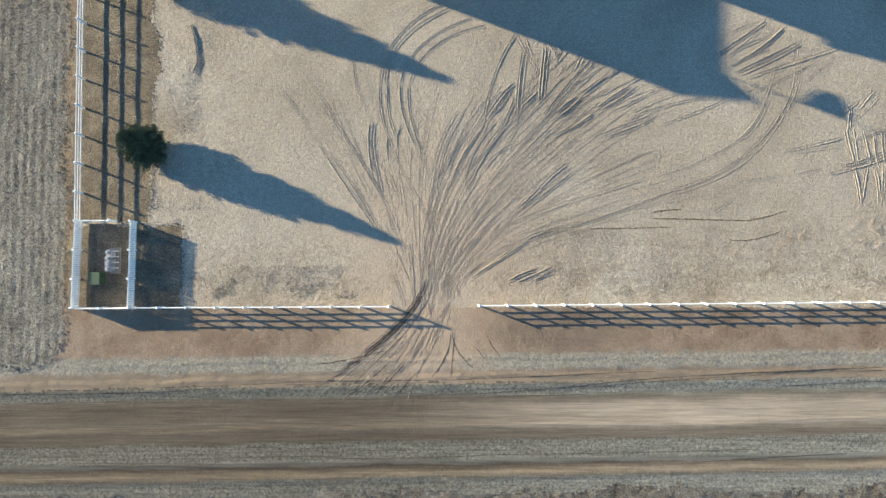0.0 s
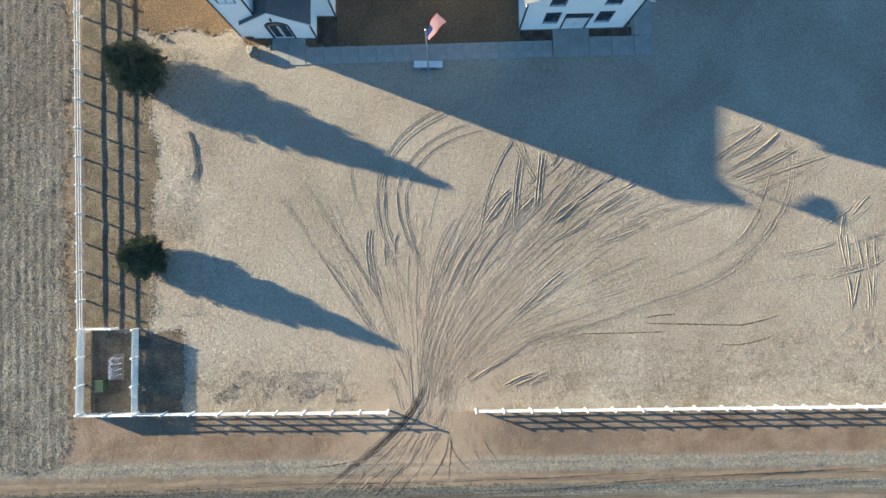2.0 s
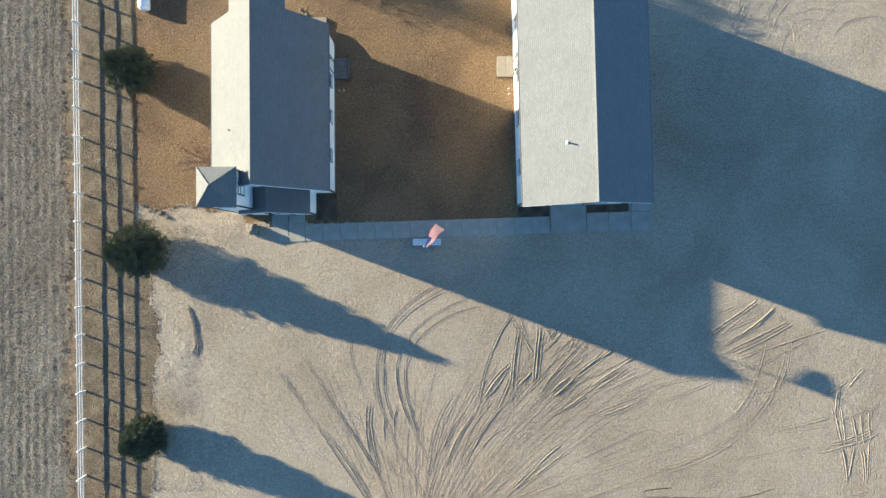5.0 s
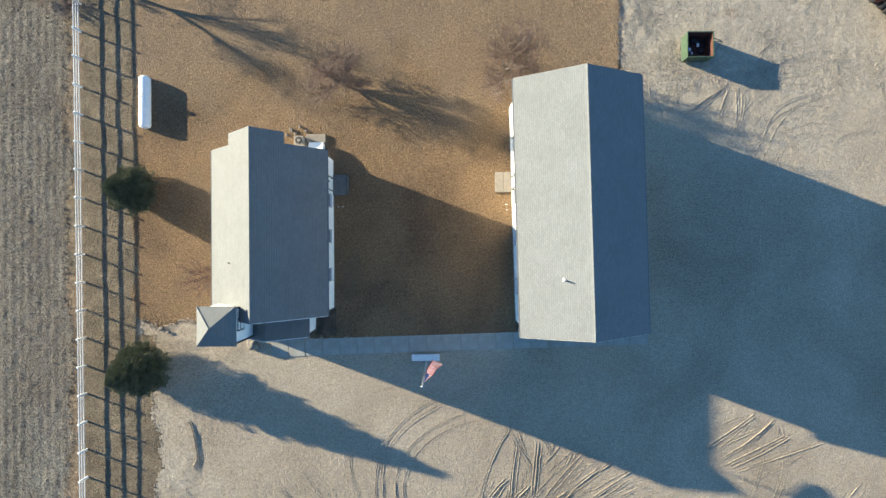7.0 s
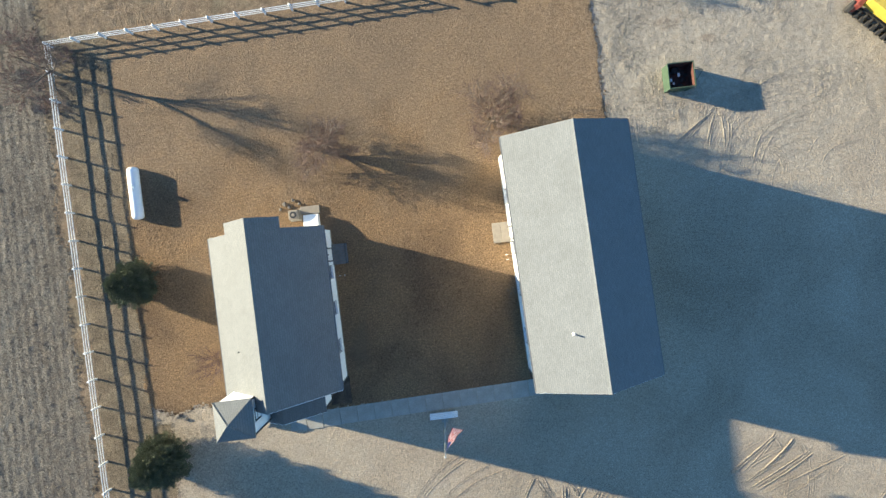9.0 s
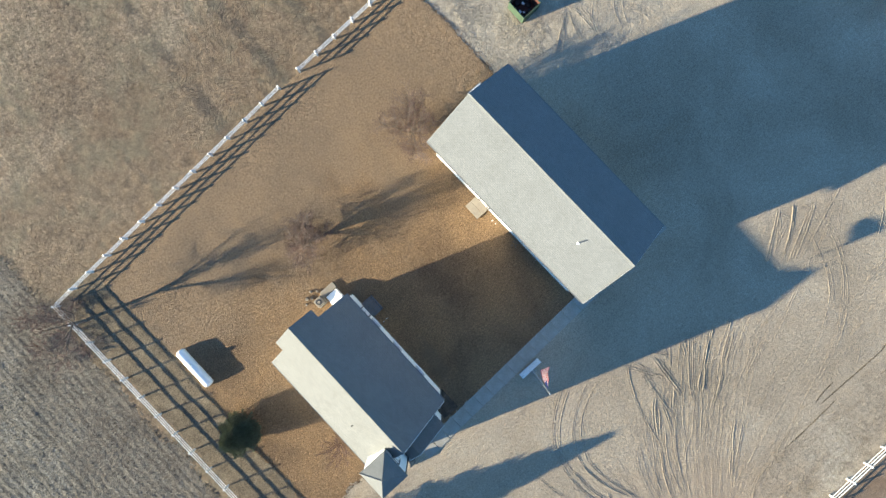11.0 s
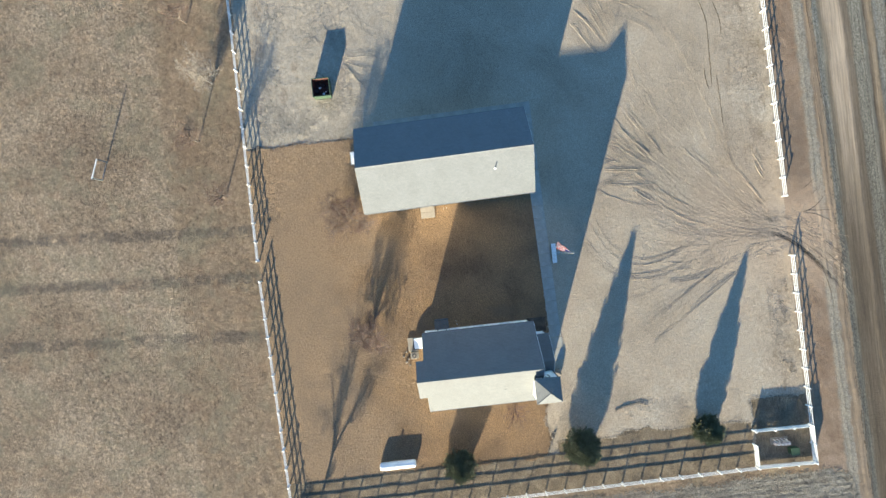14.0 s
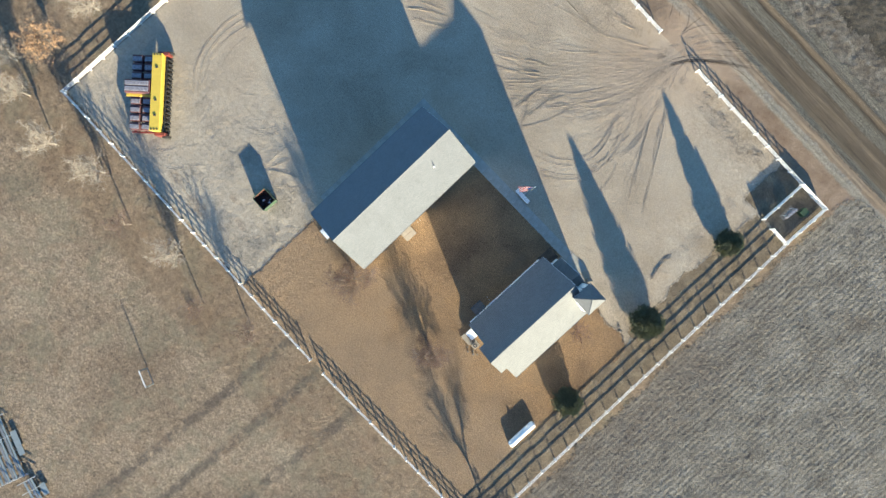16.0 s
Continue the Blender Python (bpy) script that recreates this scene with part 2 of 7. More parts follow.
def road_extra(t, v, c, clod):
    x, y, _ = split(t, v)
    far = mth(t, "MULTIPLY", mth(t, "SUBTRACT", noise_node(t, v, 0.12, 3), 0.5), 1.0)
    ragged = mth(t, "MULTIPLY", mth(t, "SUBTRACT", noise_node(t, v, 1.6, 5, 0.7), 0.5), 0.35)
    along = mth(t, "ADD", mth(t, "SUBTRACT", y, mth(t, "MULTIPLY", x, 0.017)), mth(t, "ADD", far, ragged))
    u = mth(t, "DIVIDE", mth(t, "ADD", along, 19.5), 10.0)
    gravel, brown, tan, dark = (0.19, 0.182, 0.15), (0.125, 0.1, 0.074), (0.19, 0.152, 0.112), (0.085, 0.066, 0.048)
    c2 = ramp(t, u, [(0.0, gravel), (0.15, (0.2, 0.19, 0.16)), (0.18, (0.155, 0.125, 0.09)), (0.22, tan), (0.235, brown), (0.27, dark), (0.285, (0.155, 0.14, 0.112)), (0.33, gravel), (0.46, (0.16, 0.152, 0.125)), (0.49, brown), (0.56, (0.135, 0.108, 0.08)), (0.6, tan), (0.66, (0.165, 0.135, 0.1)), (0.7, brown), (0.8, (0.115, 0.096, 0.074)), (0.84, (0.14, 0.122, 0.095)), (0.87, gravel), (0.95, (0.19, 0.182, 0.152)), (0.965, brown), (1.0, tan)])
    c = mixc(t, 0.85, c, c2)
    # a pale smooth lane worn into the eastern part
    lane = mth(t, "MULTIPLY", smooth01(t, mth(t, "ABSOLUTE", mth(t, "ADD", along, 12.7)), 1.5, 0.7), smooth01(t, mth(t, "ADD", x, mth(t, "MULTIPLY", far, 8.0)), -12.0, 14.0))
    c = mixc(t, mth(t, "MULTIPLY", lane, 0.85), c, (0.34, 0.272, 0.205))
    for scale, amount in (((0.16, 5.0, 1), 0.4), ((0.05, 1.6, 1), 0.4), ((0.3, 12.0, 1), 0.35)):
        thin = t.nodes.new("ShaderNodeMapping")
        thin.inputs["Scale"].default_value = scale
        thin.inputs["Rotation"].default_value = (0, 0, -0.017)
        link(t, v, thin.inputs["Vector"])
        c = mixc(t, amount, c, ramp(t, noise_node(t, thin.outputs[0], 1.0, 6, 0.75, 0.3), [(0.34, (0.2, 0.2, 0.19)), (0.5, (0.5, 0.5, 0.5)), (0.66, (0.78, 0.78, 0.78))]), "OVERLAY")
    wet = smooth01(t, mth(t, "ADD", x, mth(t, "MULTIPLY", far, 14.0)), 24.0, -10.0)
    c = mixc(t, wet, c, (0.68, 0.66, 0.64), "MULTIPLY")
    # coarse stones in the windrows
    stony = mth(t, "MAXIMUM", smooth01(t, u, 0.24, 0.1), mth(t, "MULTIPLY", smooth01(t, u, 0.3, 0.34), smooth01(t, u, 0.5, 0.46)))
    stony = mth(t, "MAXIMUM", stony, mth(t, "MULTIPLY", smooth01(t, u, 0.84, 0.88), smooth01(t, u, 0.97, 0.94)))
    grains = noise_node(t, v, 4.5, 5, 0.8, 0.8)
    return mixc(t, mth(t, "MULTIPLY", stony, 0.75), c, ramp(t, grains, [(0.38, (0.14, 0.14, 0.14)), (0.5, (0.5, 0.5, 0.5)), (0.62, (0.84, 0.84, 0.84))]), "OVERLAY")


def verge_extra(t, v, c, clod):
    x, y, _ = split(t, v)
    u = mth(t, "ADD", mth(t, "SUBTRACT", y, mth(t, "MULTIPLY", x, 0.012)), mth(t, "MULTIPLY", mth(t, "SUBTRACT", noise_node(t, v, 0.6, 6, 0.7), 0.5), 1.3))
    windrow = mth(t, "MULTIPLY", smooth01(t, u, -7.1, -7.7), smooth01(t, u, -9.0, -8.6))
    c = mixc(t, mth(t, "MULTIPLY", windrow, 0.75), c, (0.218, 0.208, 0.174))
    grains = noise_node(t, v, 4.5, 5, 0.8, 0.8)
    c = mixc(t, mth(t, "MULTIPLY", windrow, 0.6), c, ramp(t, grains, [(0.38, (0.16, 0.16, 0.16)), (0.5, (0.5, 0.5, 0.5)), (0.62, (0.82, 0.82, 0.82))]), "OVERLAY")
    c = mixc(t, mth(t, "MULTIPLY", smooth01(t, u, -8.6, -9.2), 0.7), c, (0.2, 0.158, 0.115))
    # dry sand carried out of the gate, and a damp hollow beside it
    off = mth(t, "SQRT", mth(t, "ADD", mth(t, "POWER", mth(t, "ADD", x, 2.0), 2.0), mth(t, "POWER", mth(t, "MULTIPLY", mth(t, "ADD", y, 5.5), 1.5), 2.0)))
    ragged = mth(t, "MULTIPLY", mth(t, "SUBTRACT", noise_node(t, v, 0.5, 5, 0.7), 0.5), 5.0)
    c = mixc(t, mth(t, "MULTIPLY", smooth01(t, mth(t, "ADD", off, ragged), 9.5, 2.5), 0.85), c, (0.362, 0.268, 0.19))
    damp = mth(t, "SQRT", mth(t, "ADD", mth(t, "POWER", mth(t, "MULTIPLY", mth(t, "SUBTRACT", x, 10.0), 0.32), 2.0), mth(t, "POWER", mth(t, "ADD", y, 5.3), 2.0)))
    return mixc(t, mth(t, "MULTIPLY", smooth01(t, mth(t, "ADD", damp, mth(t, "MULTIPLY", ragged, 0.35)), 2.6, 0.8), 0.55), c, (0.13, 0.098, 0.074))


M = {}
M["lot"] = soil("gravel_lot", (0.275, 0.224, 0.167), (0.341, 0.281, 0.214), (0.387, 0.33, 0.258), 0.1, 3.0, 8, 0.9, 0.1, lot_extra, 0.5)
M["lawn"] = soil("dry_lawn", (0.172, 0.114, 0.072), (0.247, 0.161, 0.095), (0.312, 0.199, 0.11), 0.14, 4.0, 10, 1.0, 0.5, lawn_extra, 0.6)
M["field"] = soil("stubble_field", (0.118, 0.105, 0.088), (0.169, 0.153, 0.129), (0.224, 0.206, 0.176), 0.25, 3.2, 7, 1.0, 0.22, field_extra, 0.9)
M["pasture"] = soil("dry_pasture", (0.178, 0.134, 0.099), (0.237, 0.182, 0.134), (0.296, 0.235, 0.177), 0.09, 3.4, 9, 1.0, 0.3, pasture_extra, 0.65)
M["road"] = soil("dirt_road", (0.2, 0.15, 0.11), (0.24, 0.19, 0.14), (0.28, 0.23, 0.18), 0.3, 3.0, 9, 0.8, 0.08, road_extra, 0.8)
M["verge"] = soil("bare_verge", (0.165, 0.11, 0.075), (0.222, 0.156, 0.108), (0.28, 0.206, 0.15), 0.3, 2.8, 10, 0.8, 0.1, verge_extra, 0.5)
M["strip"] = soil("fence_strip", (0.12, 0.095, 0.068), (0.172, 0.135, 0.095), (0.235, 0.186, 0.13), 0.5, 2.6, 8, 1.0, 0.25, None, 0.8)
M["weeds"] = soil("weedy_roadside", (0.085, 0.07, 0.055), (0.145, 0.124, 0.1), (0.215, 0.192, 0.16), 0.6, 1.8, 7, 1.0, 0.25, None, 0.9)
M["dark_field"] = soil("dark_field", (0.04, 0.035, 0.028), (0.075, 0.064, 0.05), (0.13, 0.11, 0.086), 0.3, 1.6, 7, 1.0, 0.2, None, 0.8)
M["rut"] = soil("damp_rut_soil", (0.06, 0.045, 0.033), (0.085, 0.064, 0.047), (0.12, 0.092, 0.068), 0.4, 3.0, 9, 0.7, 0.06, None, 0.4)
M["mulch"] = soil("bark_mulch", (0.05, 0.035, 0.028), (0.085, 0.06, 0.045), (0.14, 0.1, 0.075), 1.2, 9, 30, 0.9, 0.04)


def paint(name, col, rough=0.6, var=0.12, scale=3.0, metal=0.0, bumpy=0.15, waves=None, spec=0.4):
    """A painted or plain surface with faint stains, and board lines where waves = (axis, pitch)."""
    m, t, b = nodes(name)
    v = coords(t)
    n = noise_node(t, v, scale, 6, 0.65, 0.3)
    lo, hi = tuple(c * (1 - var) for c in col), tuple(min(1, c * (1 + var)) for c in col)
    c = ramp(t, n, [(0.3, lo), (0.7, hi)])
    h = noise_node(t, v, scale * 9, 3)
    if waves:
        ax = split(t, v)[waves[0]]
        saw = mth(t, "FRACT", mth(t, "DIVIDE", ax, waves[1]))
        line = smooth01(t, saw, 0.0, 0.1)
        c = mixc(t, 1.0, c, ramp(t, line, [(0, (0.88, 0.88, 0.88)), (1, (1, 1, 1))]), "MULTIPLY")
        h = mth(t, "ADD", mth(t, "MULTIPLY", h, 0.2), mth(t, "SUBTRACT", 1.0, saw))
    link(t, c, b.inputs["Base Color"])
    b.inputs["Roughness"].default_value, b.inputs["Metallic"].default_value = rough, metal
    b.inputs["Specular IOR Level"].default_value = spec
    bump(t, b, h, bumpy, 0.01)
    return m


def shingles(name, col, pitch=0.14):
    """Asphalt shingles: rows of tabs across the slope, each tab a little different."""
    m, t, b = nodes(name)
    v = coords(t)
    x, y, z = split(t, v)
    br = t.nodes.new("ShaderNodeTexBrick")
    cmb = t.nodes.new("ShaderNodeCombineXYZ")
    link(t, y, cmb.inputs[0])
    link(t, x, cmb.inputs[1])
    link(t, cmb.outputs[0], br.inputs["Vector"])
    br.inputs["Scale"].default_value = 1.0
    br.inputs["Brick Width"].default_value, br.inputs["Row Height"].default_value = 0.32, pitch
    br.inputs["Mortar Size"].default_value = 0.012
    br.inputs["Color1"].default_value = (*[c * 0.93 for c in col], 1)
    br.inputs["Color2"].default_value = (*[c * 1.07 for c in col], 1)
    br.inputs["Mortar"].default_value = (*[c * 0.72 for c in col], 1)
    wide = noise_node(t, v, 0.5, 5, 0.65, 0.3)
    c = mixc(t, 0.25, br.outputs["Color"], ramp(t, wide, [(0.3, (0.38, 0.38, 0.37)), (0.7, (0.62, 0.62, 0.63))]), "OVERLAY")
    c = mixc(t, 0.4, c, ramp(t, noise_node(t, v, 30.0, 2), [(0.3, (0.25, 0.25, 0.25)), (0.7, (0.75, 0.75, 0.75))]), "OVERLAY")
    link(t, c, b.inputs["Base Color"])
    b.inputs["Roughness"].default_value = 0.76
    b.inputs["Specular IOR Level"].default_value = 0.4
    bump(t, b, mth(t, "ADD", br.outputs["Fac"], noise_node(t, v, 40.0, 2)), 0.25, 0.01)
    return m


def glass(name):
    m, t, b = nodes(name)
    b.inputs["Base Color"].default_value = (0.03, 0.04, 0.05, 1)
    b.inputs["Roughness"].default_value = 0.06
    b.inputs["Specular IOR Level"].default_value = 0.7
    return m


M["siding"] = paint("white_siding", (0.87, 0.88, 0.87), 0.5, 0.04, 1.2, 0, 0.3, (2, 0.13))
M["white"] = paint("white_vinyl", (0.8, 0.8, 0.79), 0.45, 0.04, 2.0, 0, 0.05)
M["trim"] = paint("dark_trim", (0.03, 0.033, 0.04), 0.5, 0.2, 4.0)
M["frame"] = paint("grey_window_frame", (0.22, 0.23, 0.25), 0.5, 0.1, 4.0)
M["gutter"] = paint("grey_gutter", (0.16, 0.165, 0.17), 0.5, 0.1, 2.0)
M["fascia"] = paint("white_fascia", (0.72, 0.73, 0.73), 0.5, 0.06, 2.0)
M["roof"] = shingles("grey_shingles", (0.142, 0.149, 0.153))
M["roof_blue"] = shingles("blue_grey_shingles", (0.159, 0.169, 0.176))
M["roof_dark"] = shingles("dark_shingles", (0.118, 0.122, 0.125))
M["glass"] = glass("window_glass")
M["concrete"] = soil("concrete", (0.27, 0.258, 0.23), (0.31, 0.298, 0.268), (0.35, 0.338, 0.305), 0.8, 5.0, 30, 0.15, 0.01, None, 0.25)
M["deck"] = paint("weathered_deck", (0.14, 0.135, 0.13), 0.85, 0.25, 3.0, 0, 0.3)
M["tan_step"] = paint("tan_concrete", (0.25, 0.215, 0.175), 0.85, 0.12, 3.0, 0, 0.2)
M["steel"] = paint("grey_steel", (0.42, 0.43, 0.44), 0.4, 0.1, 3.0, 0.7)
M["alu"] = paint("aluminium", (0.25, 0.29, 0.3), 0.5, 0.15, 3.0, 0.3)
M["tank"] = paint("tank_white", (0.82, 0.82, 0.81), 0.35, 0.05, 1.5, 0, 0.04)
M["green"] = paint("green_enamel", (0.052, 0.086, 0.056), 0.5, 0.25, 2.2)
# Green with the picket screen's shade put into the colour, for the transformer box.
M["green_shaded"] = paint("shaded_green_enamel", (0.03, 0.06, 0.03), 0.6, 0.25, 2.2)
M["rust"] = paint("rusty_steel", (0.075, 0.028, 0.022), 0.85, 0.45, 3.0, 0, 0.4)
M["rubbish"] = paint("dark_rubbish", (0.025, 0.02, 0.02), 0.8, 0.5, 4.0, 0, 0.4)
M["yellow"] = paint("yellow_enamel", (0.6, 0.43, 0.07), 0.38, 0.1, 1.5)
M["red"] = paint("red_enamel", (0.16, 0.036, 0.03), 0.5, 0.25, 2.0)
M["rubber"] = paint("black_rubber", (0.025, 0.024, 0.024), 0.85, 0.2, 4.0)
M["maroon"] = paint("maroon_lid", (0.10, 0.045, 0.05), 0.55, 0.3, 2.0)
M["poly"] = paint("grey_poly", (0.22, 0.21, 0.235), 0.4, 0.6, 5.0)
M["stone"] = paint("field_stone", (0.17, 0.15, 0.13), 0.9, 0.4, 4.0, 0, 0.6)
M["needles"] = paint("juniper_needles", (0.16, 0.172, 0.108), 0.9, 0.4, 1.6, 0, 0.2, None, 0.1)
M["bark"] = paint("grey_bark", (0.18, 0.148, 0.122), 0.9, 0.3, 6.0, 0, 0.4)
M["bark_red"] = paint("reddish_twigs", (0.14, 0.088, 0.074), 0.9, 0.3, 6.0, 0, 0.3)
M["bark_pink"] = paint("pinkish_twigs", (0.2, 0.135, 0.118), 0.9, 0.3, 6.0, 0, 0.3)
M["bark_pale"] = paint("pale_bark", (0.33, 0.285, 0.24), 0.9, 0.25, 6.0, 0, 0.3)
M["dead_leaf"] = paint("dead_leaves", (0.36, 0.22, 0.125), 0.9, 0.45, 2.0, 0, 0.2)


def cloth(name, col):
    """Thin woven cloth that lets some light through."""
    m, t, b = nodes(name)
    v = coords(t)
    c = ramp(t, noise_node(t, v, 6.0, 4), [(0.3, tuple(k * 0.9 for k in col)), (0.7, col)])
    link(t, c, b.inputs["Base Color"])
    b.inputs["Roughness"].default_value = 0.8
    thru = t.nodes.new("ShaderNodeBsdfTranslucent")
    link(t, c, thru.inputs["Color"])
    mix = t.nodes.new("ShaderNodeMixShader")
    mix.inputs[0].default_value = 0.35
    link(t, b.outputs[0], mix.inputs[1])
    link(t, thru.outputs[0], mix.inputs[2])
    link(t, mix.outputs[0], t.nodes["Material Output"].inputs["Surface"])
    return m


M["flag_red"] = cloth("flag_red", (0.4, 0.012, 0.02))
M["flag_white"] = cloth("flag_white", (0.6, 0.58, 0.57))
M["flag_blue"] = cloth("flag_blue", (0.03, 0.045, 0.16))

# ---- building helpers ----
def mesh_from(name, verts, faces, mat=None, smooth=False):
    me = bpy.data.meshes.new(name)
    me.from_pydata(verts, [], faces)
    if mat:
        me.materials.append(mat)
    if smooth:
        me.shade_smooth()
    me.update()
    return me


def thing(name, at, label, category, group="", kind="", turn=0.0):
    ob = new(name)
    ob.matrix_world = pose(*at, 0, 0, turn)
    return tagged(ob, label, category, group, kind)


def part(name, bm, material, parent, label="", smooth=False, at=None):
    """Links a bmesh (or a mesh) as one object under a thing or a part."""
    if isinstance(bm, bpy.types.Mesh):
        me = bm
    else:
        me = bpy.data.meshes.new(name)
        bmesh.ops.recalc_face_normals(bm, faces=bm.faces)
        bm.to_mesh(me)
        bm.free()
        me.materials.append(material)
        if smooth:
            me.shade_smooth()
    ob = new(name, me)
    ob.parent = parent
    if at is not None:
        ob.matrix_basis = at
    if label:
        ob["label"] = label
    return ob


def solo(name, bm, material, at, label, category, group="", kind="", smooth=False, turn=0.0):
    """A thing that is one mesh."""
    ob = part(name, bm, material, None, "", smooth)
    ob.matrix_world = pose(*at, 0, 0, turn)
    return tagged(ob, label, category, group, kind)


def box(bm, x0, x1, y0, y1, z0, z1, bevel=0.0):
    vs = [bm.verts.new((x, y, z)) for z in (z0, z1) for x, y in ((x0, y0), (x1, y0), (x1, y1), (x0, y1))]
    fs = [bm.faces.new([vs[i] for i in q]) for q in ((3, 2, 1, 0), (4, 5, 6, 7), (0, 1, 5, 4), (1, 2, 6, 5), (2, 3, 7, 6), (3, 0, 4, 7))]
    if bevel:
        bmesh.ops.bevel(bm, geom=list({e for f in fs for e in f.edges}), offset=bevel, segments=1, affect="EDGES")
    return bm


def boxes(*list_of, bevel=0.0):
    bm = bmesh.new()
    for b in list_of:
        box(bm, *b, bevel=bevel)
    return bm


def tube(bm, p0, p1, r0, r1=None, sides=8, caps=True):
    p0, p1 = Vector(p0), Vector(p1)
    r1 = r0 if r1 is None else r1
    q = (p1 - p0).to_track_quat("Z", "Y")
    rings = []
    for p, r in ((p0, r0), (p1, r1)):
        rings.append([bm.verts.new(p + q @ Vector((r * math.cos(a), r * math.sin(a), 0))) for a in (2 * math.pi * k / sides for k in range(sides))])
    for k in range(sides):
        bm.faces.new((rings[0][k], rings[0][(k + 1) % sides], rings[1][(k + 1) % sides], rings[1][k]))
    if caps:
        bm.faces.new(rings[0][::-1])
        bm.faces.new(rings[1])
    return bm


def tubes(*list_of, sides=8):
    bm = bmesh.new()
    for a in list_of:
        tube(bm, *a, sides=sides)
    return bm


def prism(bm, poly, axis, a0, a1):
    """A flat outline drawn out along an axis: 'y' takes (x, z), 'x' takes (y, z), 'z' takes (x, y)."""
    put = {"y": lambda p, a: (p[0], a, p[1]), "x": lambda p, a: (a, p[0], p[1]), "z": lambda p, a: (p[0], p[1], a)}[axis]
    r0, r1 = ([bm.verts.new(put(p, a)) for p in poly] for a in (a0, a1))
    n = len(poly)
    bm.faces.new(r0)
    bm.faces.new(r1[::-1])
    for k in range(n):
        bm.faces.new((r0[k], r1[k], r1[(k + 1) % n], r0[(k + 1) % n]))
    return bm


def wall(along, at, thick, u0, u1, top, holes, z0=0.0):
    """A wall along 'x' or 'y' at that place, from u0 to u1; top(u) is its height, holes are (u0, u1, z0, z1) and go through it."""
    bm = bmesh.new()
    put = (lambda u, z: (u, at, z)) if along == "x" else (lambda u, z: (at, u, z))
    outline = [(u0, z0), (u1, z0), (u1, top(u1))]
    if hasattr(top, "ridge") and u0 < top.ridge < u1:
        outline.append((top.ridge, top(top.ridge)))
    outline.append((u0, top(u0)))
    edges = []
    for loop in [outline] + [[(a, c), (b, c), (b, d), (a, d)] for a, b, c, d in holes]:
        vs = [bm.verts.new(put(*p)) for p in loop]
        edges += [bm.edges.new((vs[k], vs[(k + 1) % len(vs)])) for k in range(len(vs))]
    bmesh.ops.triangle_fill(bm, edges=edges, use_beauty=True)
    drawn = bmesh.ops.extrude_face_region(bm, geom=bm.faces[:])
    move = Vector((0, thick, 0)) if along == "x" else Vector((thick, 0, 0))
    bmesh.ops.translate(bm, verts=[v for v in drawn["geom"] if isinstance(v, bmesh.types.BMVert)], vec=move)
    return bm


def gable_top(ridge_u, ridge_z, slope):
    def top(u):
        return ridge_z - abs(u - ridge_u) * slope

    top.ridge = ridge_u
    return top


def slope_roof(bm, x_eave, z_eave, x_ridge, z_ridge, y0, y1, thick=0.1, course=0.2, lip=0.014):
    """One slope of a roof in stepped courses, with its thickness; x runs from the eave to the ridge."""
    n = max(2, int(math.hypot(x_ridge - x_eave, z_ridge - z_eave) / course))
    top = []
    for k in range(n):
        for f, up in ((k / n, lip), ((k + 1) / n, 0.0)):
            top.append((x_eave + (x_ridge - x_eave) * f, z_eave + (z_ridge - z_eave) * f + up))
    poly = [(x_eave, z_eave - thick), *top, (x_ridge, z_ridge - thick)]
    return prism(bm, poly, "y", y0, y1)


def window(parent, face, u, z, w, h, at, mat_frame, bars=(1, 1), inset=0.06, name="window", label="", pale_pane=False):
    """A window in a wall: casing, sash bars, pane and sill. face: 's', 'n', 'e' or 'w', at: the wall's outer plane."""
    m = {"s": pose(u, at, z), "n": pose(u, at, z, 0, 0, 180), "e": pose(at, u, z, 0, 0, 90), "w": pose(at, u, z, 0, 0, -90)}[face]
    c = 0.09
    bm = boxes((-w / 2 - c, w / 2 + c, -0.035, 0.03, h, h + c), (-w / 2 - c, -w / 2, -0.03, 0.03, 0, h), (w / 2, w / 2 + c, -0.03, 0.03, 0, h))
    for k in range(1, bars[0] + 1):
        x = -w / 2 + w * k / (bars[0] + 1)
        box(bm, x - 0.025, x + 0.025, 0.02, 0.07, 0, h)
    for k in range(1, bars[1] + 1):
        y = h * k / (bars[1] + 1)
        box(bm, -w / 2, w / 2, 0.015, 0.065, y - 0.025, y + 0.025)
    ob = part(name, bm, mat_frame, parent, label, at=m)
    part("pane", boxes((-w / 2, w / 2, inset, inset + 0.012, 0, h)), M["siding"] if pale_pane else M["glass"], ob, "plain white window panel" if pale_pane else "dark window glass")
    part("sill", boxes((-w / 2 - 0.12, w / 2 + 0.12, -0.09, 0.02, -0.07, -0.004)), M["fascia"], ob)
    return ob


# ---- the ground ----
def lattice(ix, iy, seed):
    h = (ix * 374761393 + iy * 668265263 + seed * 1442695041) & 0xFFFFFFFF
    h = ((h ^ (h >> 13)) * 1274126177) & 0xFFFFFFFF
    return ((h ^ (h >> 16)) & 0xFFFF) / 65535.0


